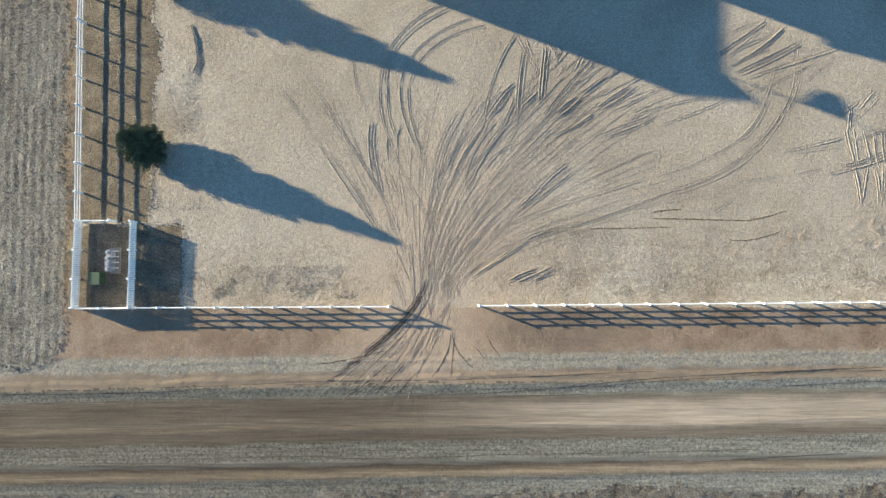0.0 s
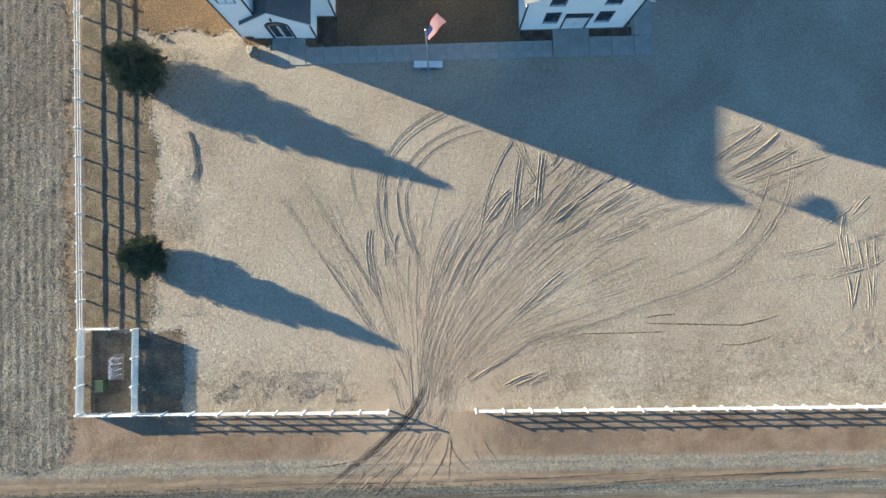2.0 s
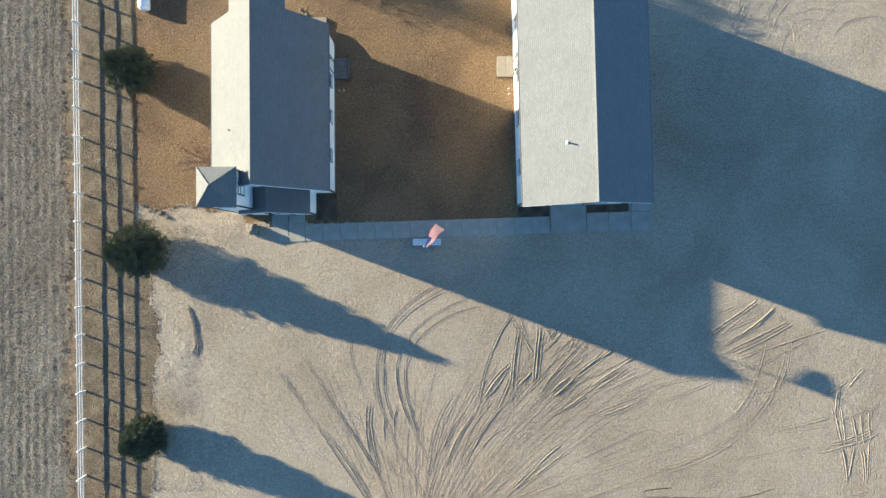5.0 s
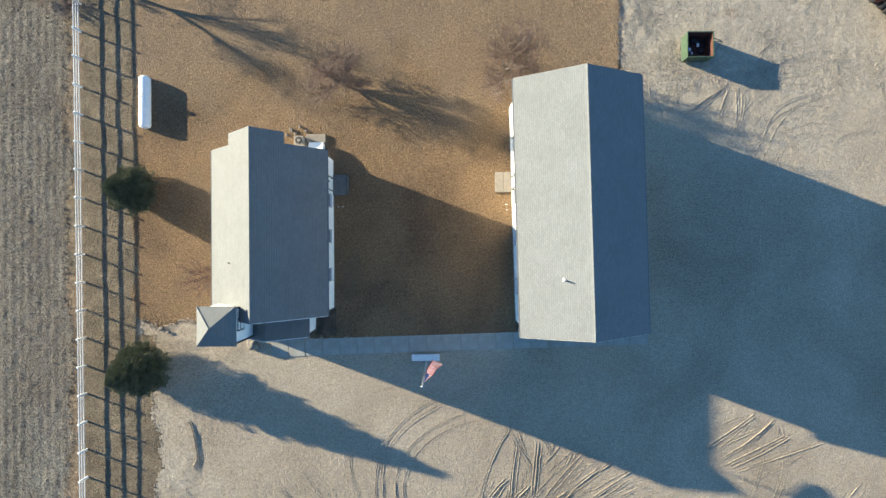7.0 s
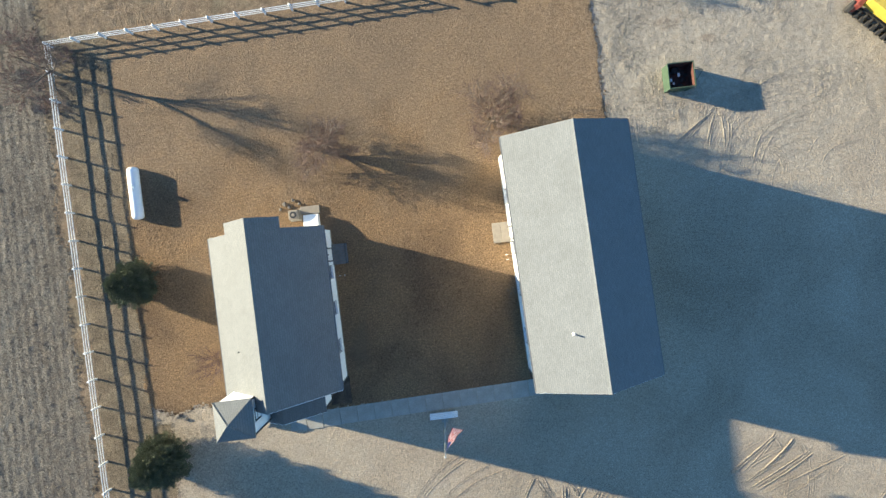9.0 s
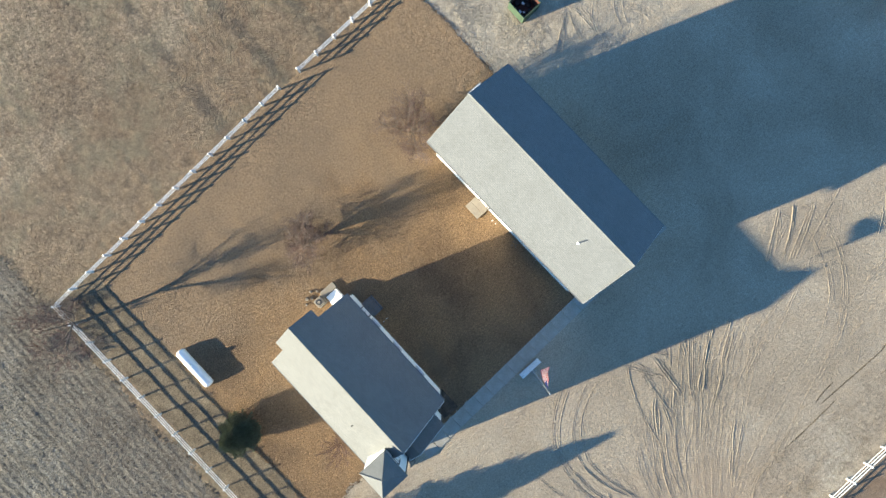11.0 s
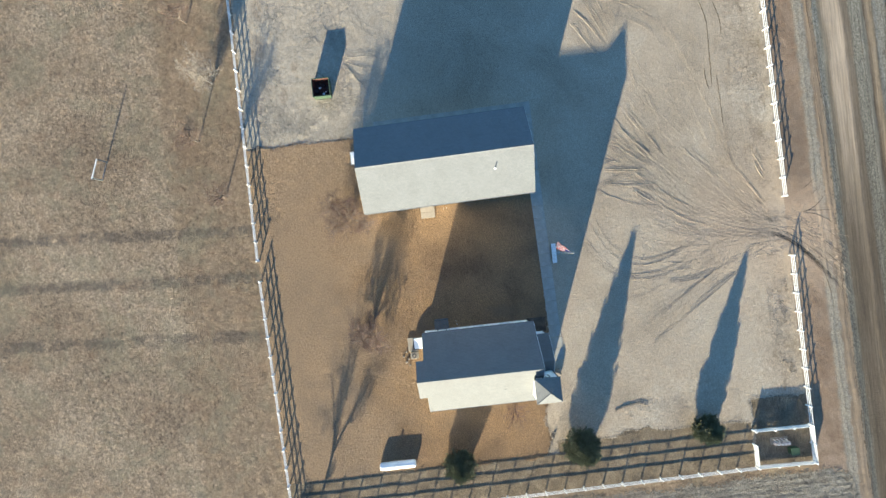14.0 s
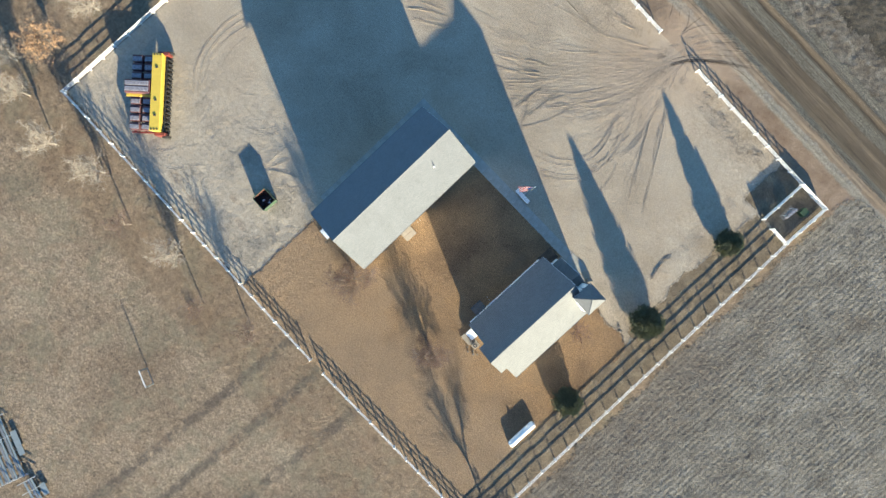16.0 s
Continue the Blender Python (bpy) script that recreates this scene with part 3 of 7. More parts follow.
def vnoise(x, y, size, seed=1):
    """Smooth noise from 0 to 1 with features of that size in metres."""
    x, y = np.asarray(x, float) / size + 1000, np.asarray(y, float) / size + 1000
    ix, iy = np.floor(x).astype(np.int64), np.floor(y).astype(np.int64)
    fx, fy = x - ix, y - iy
    fx, fy = fx * fx * (3 - 2 * fx), fy * fy * (3 - 2 * fy)
    a, b = lattice(ix, iy, seed), lattice(ix + 1, iy, seed)
    c, d = lattice(ix, iy + 1, seed), lattice(ix + 1, iy + 1, seed)
    return (a * (1 - fx) + b * fx) * (1 - fy) + (c * (1 - fx) + d * fx) * fy


def fbm(x, y, size, seed=1, octaves=4):
    total, amp = 0.0, 0.5
    for k in range(octaves):
        total = total + amp * vnoise(x, y, size / 2**k, seed + 7 * k)
        amp /= 2
    return total


def bell(d, width):
    return np.exp(-((np.asarray(d) / width) ** 2))


REGIONS = ("lot", "lawn", "field", "pasture", "road", "verge", "weeds", "dark_field", "strip")


def region(x, y):
    """Which kind of ground lies at a place, as an index into REGIONS."""
    x, y = np.asarray(x, float), np.asarray(y, float)
    speck = lattice((x * 9.7 + 5000).astype(np.int64), (y * 9.7 + 5000).astype(np.int64), 3) - 0.5
    w1 = (fbm(x, y, 2.5, 11) - 0.47) * 2.2 + speck * 0.2
    w2 = (fbm(x, y, 1.2, 23) - 0.47) * 1.4 + speck * 0.2
    road_y = y - 0.017 * x
    r = np.full(x.shape, 3)
    inside = (y > -3.4) & (y < 64.75) & (x > -31.6) & (x < 53.5)
    r = np.where(inside, 0, r)
    grass = (x + w2 * 0.5 < 16.4) & (y + np.where(x < -17.2, w1, speck * 0.1) > np.where(x < -17.2, 30.4, 28.72))
    strip = (x + w1 * 0.7 < -25.2) & (y > 4.0)
    r = np.where(inside & grass, 1, r)
    # The last term lays strip soil where the pickets shade the gravel, deepening it.
    r = np.where(inside & (strip & (x + w1 * 0.6 < -27.0 + 0.0 * y) | strip & (y < 29) | (x + w1 * 0.5 < -22.7) & (y + w2 * 0.5 < 3.7)), 8, r)
    r = np.where((y <= -3.4) & (road_y > -10.2), 5, r)
    r = np.where((road_y <= -9.9 + w2 * 0.35), 4, r)
    r = np.where((road_y + w1 < -19.3), 6, r)
    r = np.where((road_y + w1 * 1.5 < -24.5), 7, r)
    r = np.where((x + w1 * 0.9 + speck * 0.4 < -33.0) & (road_y + w1 * 1.7 + w2 + speck * 0.3 > -7.2), 2, r)
    return r


def ground_height(x, y):
    x, y = np.asarray(x, float), np.asarray(y, float)
    r = region(x, y)
    road_y = y - 0.017 * x
    fine, mid, wide = fbm(x, y, 0.55, 31, 2) - 0.37, fbm(x, y, 2.2, 41, 3) - 0.44, fbm(x, y, 9, 51, 2) - 0.37
    z = 0.05 * wide + 0.035 * mid
    rough = np.select([r == 0, r == 1, r == 2, r == 3, r == 4, r == 5, r == 6, r == 8], [0.022, 0.055, 0.1, 0.085, 0.02, 0.04, 0.17, 0.035], 0.17)
    rough = rough + np.where((r == 0) & (x > 16), 0.045 * np.clip((y - 42) / 8, 0, 1), 0)
    z = z + rough * fine
    z = z + np.where((r == 1) & (y > 49.5), 0.06 * np.clip((x - 9) / 5, 0, 1), 0.0)
    z = z + np.where(r == 2, 0.014 * np.cos(2 * np.pi * (x + 0.5 * mid) / 0.76) * (0.2 + 1.6 * fbm(x, y, 3.0, 91, 2)), 0)
    # windrows and ruts of the road, and the rough berms along the fence
    ridge = 0.10 * bell(road_y + 17.7, 0.35) - 0.06 * bell(road_y + 16.9, 0.3) + 0.09 * bell(road_y + 10.0, 0.4) - 0.05 * bell(road_y + 11.0, 0.5)
    wander = y - 0.017 * x + 0.8 * (fbm(x, y, 6.0, 65, 2) - 0.37)
    ridge = ridge + 0.09 * bell(wander + 9.4, 0.16) + 0.06 * bell(wander + 7.9, 0.14) + 0.05 * bell(wander + 13.6, 0.2)
    ridge = ridge + 0.06 * bell(road_y + 8.6, 0.5) * fbm(x, y, 1.5, 61) * 2
    z = z + np.where(road_y < -7, ridge * (0.5 + fbm(x, y, 3.0, 71)), 0)
    xr, yr = x * 0.8 + y * 0.6, y * 0.8 - x * 0.6
    clump = (np.clip(fbm(xr, yr, 0.8, 81, 3) - 0.4, 0, 1) * 0.22 + np.clip(fbm(xr, yr, 0.42, 85, 2) - 0.4, 0, 1) * 0.22) * np.clip(fbm(xr, yr, 4.0, 83, 2) * 2.6 - 0.5, 0, 1)
    z = z + clump * bell(y + 0.9 - 0.03 * x, 1.1) * ((x > -23) & (x < -8)) + clump * bell(y - 1.2 - 0.06 * (x - 10), 1.9) * (x > 7)
    z = z + clump * 0.9 * bell(x + 22.2, 0.9) * bell(y - 19.5, 4.2)
    z = z + clump * 0.5 * bell(x - 17.5, 2.2) * bell(y - 59, 6) + clump * 0.5 * bell(x - 27, 4) * bell(y - 60.5, 2.5)
    # level under the buildings and paving
    flat = ((x > -19) & (x < 19.5) & (y > 26.6) & (y < 31.0)) | ((x > 6) & (x < 17) & (y > 29) & (y < 50.5)) | ((x > -19) & (x < -8.9) & (y > 29) & (y < 46))
    return np.where(flat, np.minimum(z * 0.2, 0.0), z)


GX0, GX1, GY0, GY1, STEP = -74.0, 74.0, -36.0, 116.0, 0.18
nx, ny = int((GX1 - GX0) / STEP), int((GY1 - GY0) / STEP)
gx, gy = np.meshgrid(np.linspace(GX0, GX1, nx + 1), np.linspace(GY0, GY1, ny + 1))
shake = np.random.default_rng(9)
inner = (slice(1, -1), slice(1, -1))
gx[inner] += shake.uniform(-0.07, 0.07, gx[inner].shape)
gy[inner] += shake.uniform(-0.07, 0.07, gy[inner].shape)
gz = ground_height(gx, gy)
edge = np.minimum(np.minimum(gx - GX0, GX1 - gx), np.minimum(gy - GY0, GY1 - gy))
gz = gz * np.clip(edge / 2, 0, 1)
ids = np.arange((nx + 1) * (ny + 1)).reshape(ny + 1, nx + 1)
quads = np.stack([ids[:-1, :-1], ids[:-1, 1:], ids[1:, 1:], ids[1:, :-1]], -1).reshape(-1, 4)
kind = region((gx[:-1, :-1] + STEP / 2).ravel(), (gy[:-1, :-1] + STEP / 2).ravel())
places = np.stack([gx.ravel(), gy.ravel(), gz.ravel()], 1)
GROUND_INFO = {
    "lot": ("gravel_lot", "pale tan gravel lot crossed by tyre tracks", "ground"),
    "lawn": ("lawn", "dormant brown lawn round the white buildings", "lawn"),
    "field": ("crop_field", "grey-brown stubble field in straight rows", "field"),
    "pasture": ("pasture", "dry tan pasture beyond the white fence", "pasture"),
    "road": ("road", "brown dirt road with grey gravel windrows", "road"),
    "verge": ("verge", "bare reddish roadside verge with grey gravel", "verge"),
    "weeds": ("roadside", "rough weedy strip beside the dirt road", "roadside"),
    "strip": ("fence_strip", "dull brown weeds and bare soil along the fence, deepening the pickets' shade", "ground"),
    "dark_field": ("far_field", "dark bare field across the dirt road", "field"),
}
for k, key in enumerate(REGIONS):
    mine = quads[kind == k]
    used, back = np.unique(mine.ravel(), return_inverse=True)
    name, label, category = GROUND_INFO[key]
    me = bpy.data.meshes.new(name)
    me.vertices.add(len(used))
    me.vertices.foreach_set("co", places[used].ravel())
    me.loops.add(len(back))
    me.loops.foreach_set("vertex_index", back.astype(np.int32))
    me.polygons.add(len(mine))
    me.polygons.foreach_set("loop_start", np.arange(0, len(back), 4, dtype=np.int32))
    me.materials.append(M[key])
    me.update(calc_edges=True)
    me.shade_smooth()
    tagged(new(name, me), label, category, kind="structure")
# the land around, in the same bands, out to the horizon
R = 2500.0
verts, faces, slots = [], [], []


def land(x0, x1, y0a, y1a, y0b, y1b, key):
    verts.extend([(x0, y0a, 0), (x1, y0b, 0), (x1, y1b, 0), (x0, y1a, 0)])
    faces.append(tuple(range(len(verts) - 4, len(verts))))
    slots.append(REGIONS.index(key))


land(-R, R, GY1, R, GY1, R, "pasture")
land(-R, R, -R, -90, -R, -90, "dark_field")
land(GX0, GX1, -90, GY0, -90, GY0, "dark_field")
for x0, x1, side in ((-R, GX0, "field"), (GX1, R, "pasture")):
    cuts = [-24.5, -19.3, -9.9, -7.0]
    ya, yb = [0.017 * x0 + c for c in cuts], [0.017 * x1 + c for c in cuts]
    for (a0, a1, b0, b1), key in zip(((-90, ya[0], -90, yb[0]), (ya[0], ya[1], yb[0], yb[1]), (ya[1], ya[2], yb[1], yb[2]), (ya[2], ya[3], yb[2], yb[3]), (ya[3], GY1, yb[3], GY1)), ("dark_field", "weeds", "road", "verge", side)):
        land(x0, x1, a0, a1, b0, b1, key)
me = mesh_from("ground", verts, faces, M["lot"])
for key in REGIONS[1:]:
    me.materials.append(M[key])
me.polygons.foreach_set("material_index", slots)
tagged(new("ground", me), "dry open farmland reaching to the horizon", "ground", kind="structure")

# ---- the hall ----
def corner_trim(parent, x, y, z0, z1, s=0.07):
    part("corner_trim", boxes((x - s, x + s, y - s, y + s, z0, z1)), M["trim"], parent, "dark corner trim")


def build_hall():
    hall = thing("hall", (11.4, 39.75, 0), "two-storey white hall with a grey shingled gable roof", "building", turn=1.35)
    hw, ys, yn, eave, ridge, over = 4.6, -9.5, 9.5, 6.02, 8.88, 0.42
    slope = (ridge - eave) / (hw + over)
    top = gable_top(0.0, ridge - 0.12, slope)
    side = lambda u: ridge - 0.13 - (hw - 0.1) * slope
    s_holes = [(-2.75, -1.65, 1.35, 3.2), (1.65, 2.75, 1.35, 3.2), (-2.75, -1.65, 4.55, 6.3), (1.65, 2.75, 4.55, 6.3), (-1.0, 1.0, 0.12, 2.45)]
    part("wall", wall("x", ys, 0.16, -hw, hw, top, s_holes), M["siding"], hall, "white south gable wall")
    part("wall", wall("x", yn - 0.16, 0.16, -hw, hw, top, [(-2.5, -1.5, 1.3, 2.9)]), M["siding"], hall)
    w_wins = [(-6.3, 1.2), (-2.1, 1.2), (1.4, 1.0), (5.9, 1.2)]
    w_holes = [(u - w / 2, u + w / 2, 1.2, 2.9) for u, w in w_wins] + [(2.25, 3.25, 0.2, 2.3)]
    part("wall", wall("y", -hw, 0.16, ys + 0.16, yn - 0.16, side, w_holes), M["siding"], hall)
    part("wall", wall("y", hw - 0.16, 0.16, ys + 0.16, yn - 0.16, side, [(-5.0, -3.8, 1.2, 2.9), (2.0, 3.2, 1.2, 2.9)]), M["siding"], hall)
    part("footing", boxes((-hw - 0.05, hw + 0.05, ys - 0.05, yn + 0.05, -0.2, 0.1)), M["concrete"], hall)
    bm = bmesh.new()
    slope_roof(bm, -hw - over, eave, 0.0, ridge, -10.02, 10.2)
    part("roof_slope", bm, M["roof_blue"], hall, "grey shingled roof slope")
    bm = bmesh.new()
    slope_roof(bm, hw + over, eave, 0.0, ridge, -10.02, 10.2)
    part("roof_slope", bm, M["roof_blue"], hall, "grey shingled roof slope")
    part("ridge_cap", prism(bmesh.new(), [(-0.16, ridge - 0.075), (0, ridge + 0.03), (0.16, ridge - 0.075), (0, ridge - 0.02)], "y", -10.03, 10.21), M["roof_blue"], hall)
    for y in (-10.04, 10.2):
        for s in (-1, 1):
            part("bargeboard", prism(bmesh.new(), [(0, ridge - 0.02), (s * (hw + over), eave - 0.02), (s * (hw + over), eave - 0.2), (0, ridge - 0.2)], "y", y, y + 0.04), M["fascia"] if y < 0 else M["gutter"], hall)
    for s in (-1, 1):
        x = s * (hw + over)
        part("gutter", boxes((min(x, x + s * 0.1), max(x, x + s * 0.1), -10.0, 10.18, eave - 0.17, eave - 0.05)), M["gutter"], hall)
    for x in (-hw, hw):
        corner_trim(hall, x, ys, 0.1, 5.85, 0.06)
    for u, z, h in ((-2.2, 1.35, 1.85), (2.2, 1.35, 1.85), (-2.2, 4.55, 1.75), (2.2, 4.55, 1.75)):
        window(hall, "s", u, z, 1.1, h, ys, M["trim"], (1, 1))
    for u, w in w_wins:
        window(hall, "w", u, 1.2, w, 1.7, -hw, M["frame"], (0, 1))
    window(hall, "n", -2.0, 1.3, 1.0, 1.6, yn, M["frame"], (0, 1))
    for u in (-4.4, 2.6):
        window(hall, "e", u, 1.2, 1.2, 1.7, hw, M["frame"], (0, 1))
    # double door with a dark head
    door = part("double_door", boxes((-0.97, -0.012, ys + 0.05, ys + 0.1, 0.14, 2.43), (0.012, 0.97, ys + 0.05, ys + 0.1, 0.14, 2.43), bevel=0.006), M["white"], hall, "white double door")
    bm = boxes((-0.86, -0.12, ys + 0.035, ys + 0.05, 0.35, 1.15), (-0.86, -0.12, ys + 0.035, ys + 0.05, 1.35, 2.25), (0.12, 0.86, ys + 0.035, ys + 0.05, 0.35, 1.15), (0.12, 0.86, ys + 0.035, ys + 0.05, 1.35, 2.25))
    part("panel", bm, M["fascia"], door)
    part("handle", tubes(((0.09, ys + 0.0, 1.0), (0.09, ys + 0.0, 1.3), 0.018), ((0.09, ys, 1.02), (0.09, ys + 0.06, 1.02), 0.012), ((0.09, ys, 1.28), (0.09, ys + 0.06, 1.28), 0.012)), M["steel"], door)
    part("door_casing", boxes((-1.12, -1.0, ys - 0.05, ys + 0.04, 0.1, 2.5), (1.0, 1.12, ys - 0.05, ys + 0.04, 0.1, 2.5), (-1.12, 1.12, ys - 0.14, ys + 0.04, 2.47, 3.0)), M["trim"], hall, "dark door casing with a deep head")
    # lettering across the gable, word by word
    for word, u in (("OLD", -1.42), ("CITY", -0.45), ("HALL", 0.62)):
        words = bpy.data.curves.new("lettering", "FONT")
        words.body, words.size, words.extrude = word, 0.34, 0.012
        draft = bpy.data.objects.new("lettering", words)
        letters = bpy.data.meshes.new_from_object(draft)
        bpy.data.objects.remove(draft)
        letters.transform(Matrix.Translation((u, ys - 0.02, 6.1)) @ Matrix.Rotation(radians(90), 4, "X"))
        letters.materials.clear()
        letters.materials.append(M["trim"])
        part("lettering", letters, None, hall, "dark lettering across the gable")
    lamp_bm = tubes(((0.0, ys, 6.95), (0.0, ys - 0.22, 7.0), 0.02), ((0.0, ys - 0.22, 7.02), (0.0, ys - 0.24, 6.85), 0.05, 0.1))
    part("gable_lamp", lamp_bm, M["trim"], hall, "small dark gooseneck lamp")
    # west door
    d = part("side_door", boxes((-hw + 0.05, -hw + 0.1, 2.27, 3.23, 0.22, 2.28), bevel=0.006), M["white"], hall, "white side door")
    part("handle", tubes(((-hw, 2.4, 1.15), (-hw + 0.06, 2.4, 1.15), 0.03)), M["steel"], d)
    part("door_casing", boxes((-hw - 0.03, -hw + 0.03, 2.13, 2.25, 0.15, 2.42), (-hw - 0.03, -hw + 0.03, 3.25, 3.37, 0.15, 2.42), (-hw - 0.05, -hw + 0.03, 2.1, 3.4, 2.32, 2.44)), M["trim"], hall)
    part("wall_lamp", tubes(((-hw, 2.0, 2.1), (-hw - 0.16, 2.0, 2.1), 0.03), ((-hw - 0.16, 2.0, 2.2), (-hw - 0.16, 2.0, 1.95), 0.07)), M["trim"], hall)
    part("vent_pipe", tubes(((-1.9, -5.5, 7.6), (-1.9, -5.5, 8.35), 0.06)), M["steel"], hall, "grey roof vent pipe")
    part("vent_flashing", tubes(((-1.9, -5.5, 7.78), (-1.9, -5.5, 7.95), 0.16, 0.07)), M["fascia"], hall)
    return hall


build_hall()


# ---- the church ----
def build_church():
    cx, cy = -13.66, 38.0
    ch = thing("church", (cx, cy, 0), "small white church with grey shingled roofs and a corner tower", "church")
    hw, ys, yn, eave, ridge, over = 4.5, -6.6, 6.55, 3.8, 8.36, 0.24
    slope = (ridge - eave) / (hw + over)
    top = gable_top(0.0, ridge - 0.12, slope)
    side = lambda u: ridge - 0.13 - (hw - 0.1) * slope
    part("wall", wall("x", ys, 0.16, -hw, hw, top, []), M["siding"], ch)
    part("wall", wall("x", yn - 0.16, 0.16, -hw, hw, top, []), M["siding"], ch)
    e_holes = [(u - 0.5, u + 0.5, 1.15, 2.75) for u in (-3.55, -0.25, 2.85)] + [(3.85, 4.85, 0.35, 2.45)]
    part("wall", wall("y", hw - 0.16, 0.16, ys + 0.16, yn - 0.16, side, e_holes), M["siding"], ch)
    part("wall", wall("y", -hw, 0.16, ys + 0.16, yn - 0.16, side, [(u - 0.5, u + 0.5, 1.15, 2.75) for u in (-2.0, 1.5, 4.6)]), M["siding"], ch)
    part("footing", boxes((-hw - 0.05, hw + 0.05, ys - 0.05, yn + 0.05, -0.2, 0.12)), M["concrete"], ch)
    for s, name in ((-1, "west"), (1, "east")):
        bm = bmesh.new()
        slope_roof(bm, s * (hw + over), eave, 0.0, ridge, -6.86, 6.82)
        part("roof_slope", bm, M["roof"], ch, "grey shingled roof slope")
        x = s * (hw + over)
        part("gutter", boxes((min(x, x + s * 0.1), max(x, x + s * 0.1), -6.82, 6.8, eave - 0.16, eave - 0.05)), M["gutter"], ch)
        part("bargeboard", prism(bmesh.new(), [(0, ridge - 0.02), (s * (hw + over), eave - 0.02), (s * (hw + over), eave - 0.2), (0, ridge - 0.2)], "y", -6.9, -6.86), M["fascia"], ch)
    # the roof runs out over the rear gable in its upper part
    for x_low in (-2.45, 2.0):
        bm = bmesh.new()
        slope_roof(bm, x_low, ridge - abs(x_low) * slope, 0.0, ridge, 6.82, 7.72)
        part("roof_slope", bm, M["roof"], ch, "short rear roof slope")
    part("ridge_cap", prism(bmesh.new(), [(-0.16, ridge - 0.1), (0, ridge + 0.03), (0.16, ridge - 0.1), (0, ridge - 0.02)], "y", -6.87, 7.73), M["roof"], ch)
    for u in (-3.55, -0.25, 2.85):
        window(ch, "e", u, 1.15, 1.0, 1.6, hw, M["frame"], (1, 1))
    for u in (-2.0, 1.5, 4.6):
        window(ch, "w", u, 1.15, 1.0, 1.6, -hw, M["frame"], (1, 1))
    corner_trim(ch, hw, ys, 0.1, 3.7, 0.06)
    d = part("side_door", boxes((hw - 0.1, hw - 0.05, 3.87, 4.83, 0.37, 2.43), bevel=0.006), M["white"], ch, "white side door")
    part("handle", tubes(((hw, 4.0, 1.35), (hw - 0.06, 4.0, 1.35), 0.03)), M["steel"], d)
    part("door_casing", boxes((hw - 0.03, hw + 0.03, 3.73, 3.85, 0.3, 2.57), (hw - 0.03, hw + 0.03, 4.85, 4.97, 0.3, 2.57), (hw - 0.03, hw + 0.05, 3.7, 5.0, 2.47, 2.59)), M["trim"], ch)
    part("wall_lamp", tubes(((hw, 4.35, 2.85), (hw + 0.16, 4.35, 2.85), 0.03), ((hw + 0.16, 4.35, 2.95), (hw + 0.16, 4.35, 2.7), 0.08)), M["trim"], ch)
    # entrance porch, its gable facing south
    ex, pk, pe, ph = 0.1, 5.3, 3.08, 2.95
    psl = (pk - pe) / ph
    ptop = gable_top(ex, pk - 0.1, psl)
    part("porch_wall", wall("x", -8.52, 0.14, ex - 2.75, ex + 2.75, ptop, [(ex - 0.85, ex + 0.85, 0.16, 2.5)]), M["siding"], ch)
    part("porch_wall", wall("y", ex + 2.61, 0.14, -8.38, ys, lambda u: pk - 0.12 - 2.66 * psl, []), M["siding"], ch)
    for s in (-1, 1):
        bm = bmesh.new()
        slope_roof(bm, ex + s * ph, pe, ex, pk, -8.68, ys)
        part("porch_roof_slope", bm, M["roof_dark"], ch, "dark grey shingled porch roof slope")
        part("bargeboard", prism(bmesh.new(), [(ex, pk - 0.02), (ex + s * ph, pe - 0.02), (ex + s * ph, pe - 0.16), (ex, pk - 0.16)], "y", -8.72, -8.68), M["fascia"], ch)
    corner_trim(ch, ex + 2.75, -8.52, 0.05, 3.05, 0.06)
    # arched double door
    arch = [(ex + 0.85 * math.cos(a), 2.5 + 0.62 * math.sin(a)) for a in (math.pi * k / 12 for k in range(13))]
    big = [(ex + 1.02 * math.cos(a), 2.5 + 0.8 * math.sin(a)) for a in (math.pi * k / 12 for k in range(13))]
    part("fanlight", prism(bmesh.new(), arch, "y", -8.535, -8.515), M["glass"], ch, "dark arched fanlight")
    bm = bmesh.new()
    for k in range(12):
        prism(bm, [arch[k], big[k], big[k + 1], arch[k + 1]], "y", -8.58, -8.515)
    box(bm, ex - 1.02, ex - 0.85, -8.58, -8.48, 0.12, 2.5)
    box(bm, ex + 0.85, ex + 1.02, -8.58, -8.48, 0.12, 2.5)
    part("door_casing", bm, M["trim"], ch, "dark arched door casing")
    for s in (-1, 1):
        x0, x1 = sorted((ex + s * 0.01, ex + s * 0.83))
        leaf = part("door_leaf", boxes((x0, x1, -8.46, -8.41, 0.16, 2.48), bevel=0.006), M["trim"], ch, "dark door leaf with a white stile")
        part("stile", boxes((x0 + 0.01, x0 + 0.1, -8.475, -8.46, 0.2, 2.44), (x1 - 0.1, x1 - 0.01, -8.475, -8.46, 0.2, 2.44)), M["fascia"], leaf)
        part("pane", boxes((x0 + 0.16, x1 - 0.16, -8.47, -8.46, 1.1, 2.3)), M["glass"], leaf)
    part("porch_lamp", tubes(((ex, -8.52, 4.2), (ex, -8.75, 4.2), 0.025), ((ex, -8.75, 4.3), (ex, -8.75, 4.02), 0.09)), M["trim"], ch)
    # tower
    x0, x1, y0, y1, te, ta = -3.8, -1.22, -8.36, -5.72, 8.25, 9.5
    tx, ty = (x0 + x1) / 2, (y0 + y1) / 2
    flat = lambda u: te - 0.06
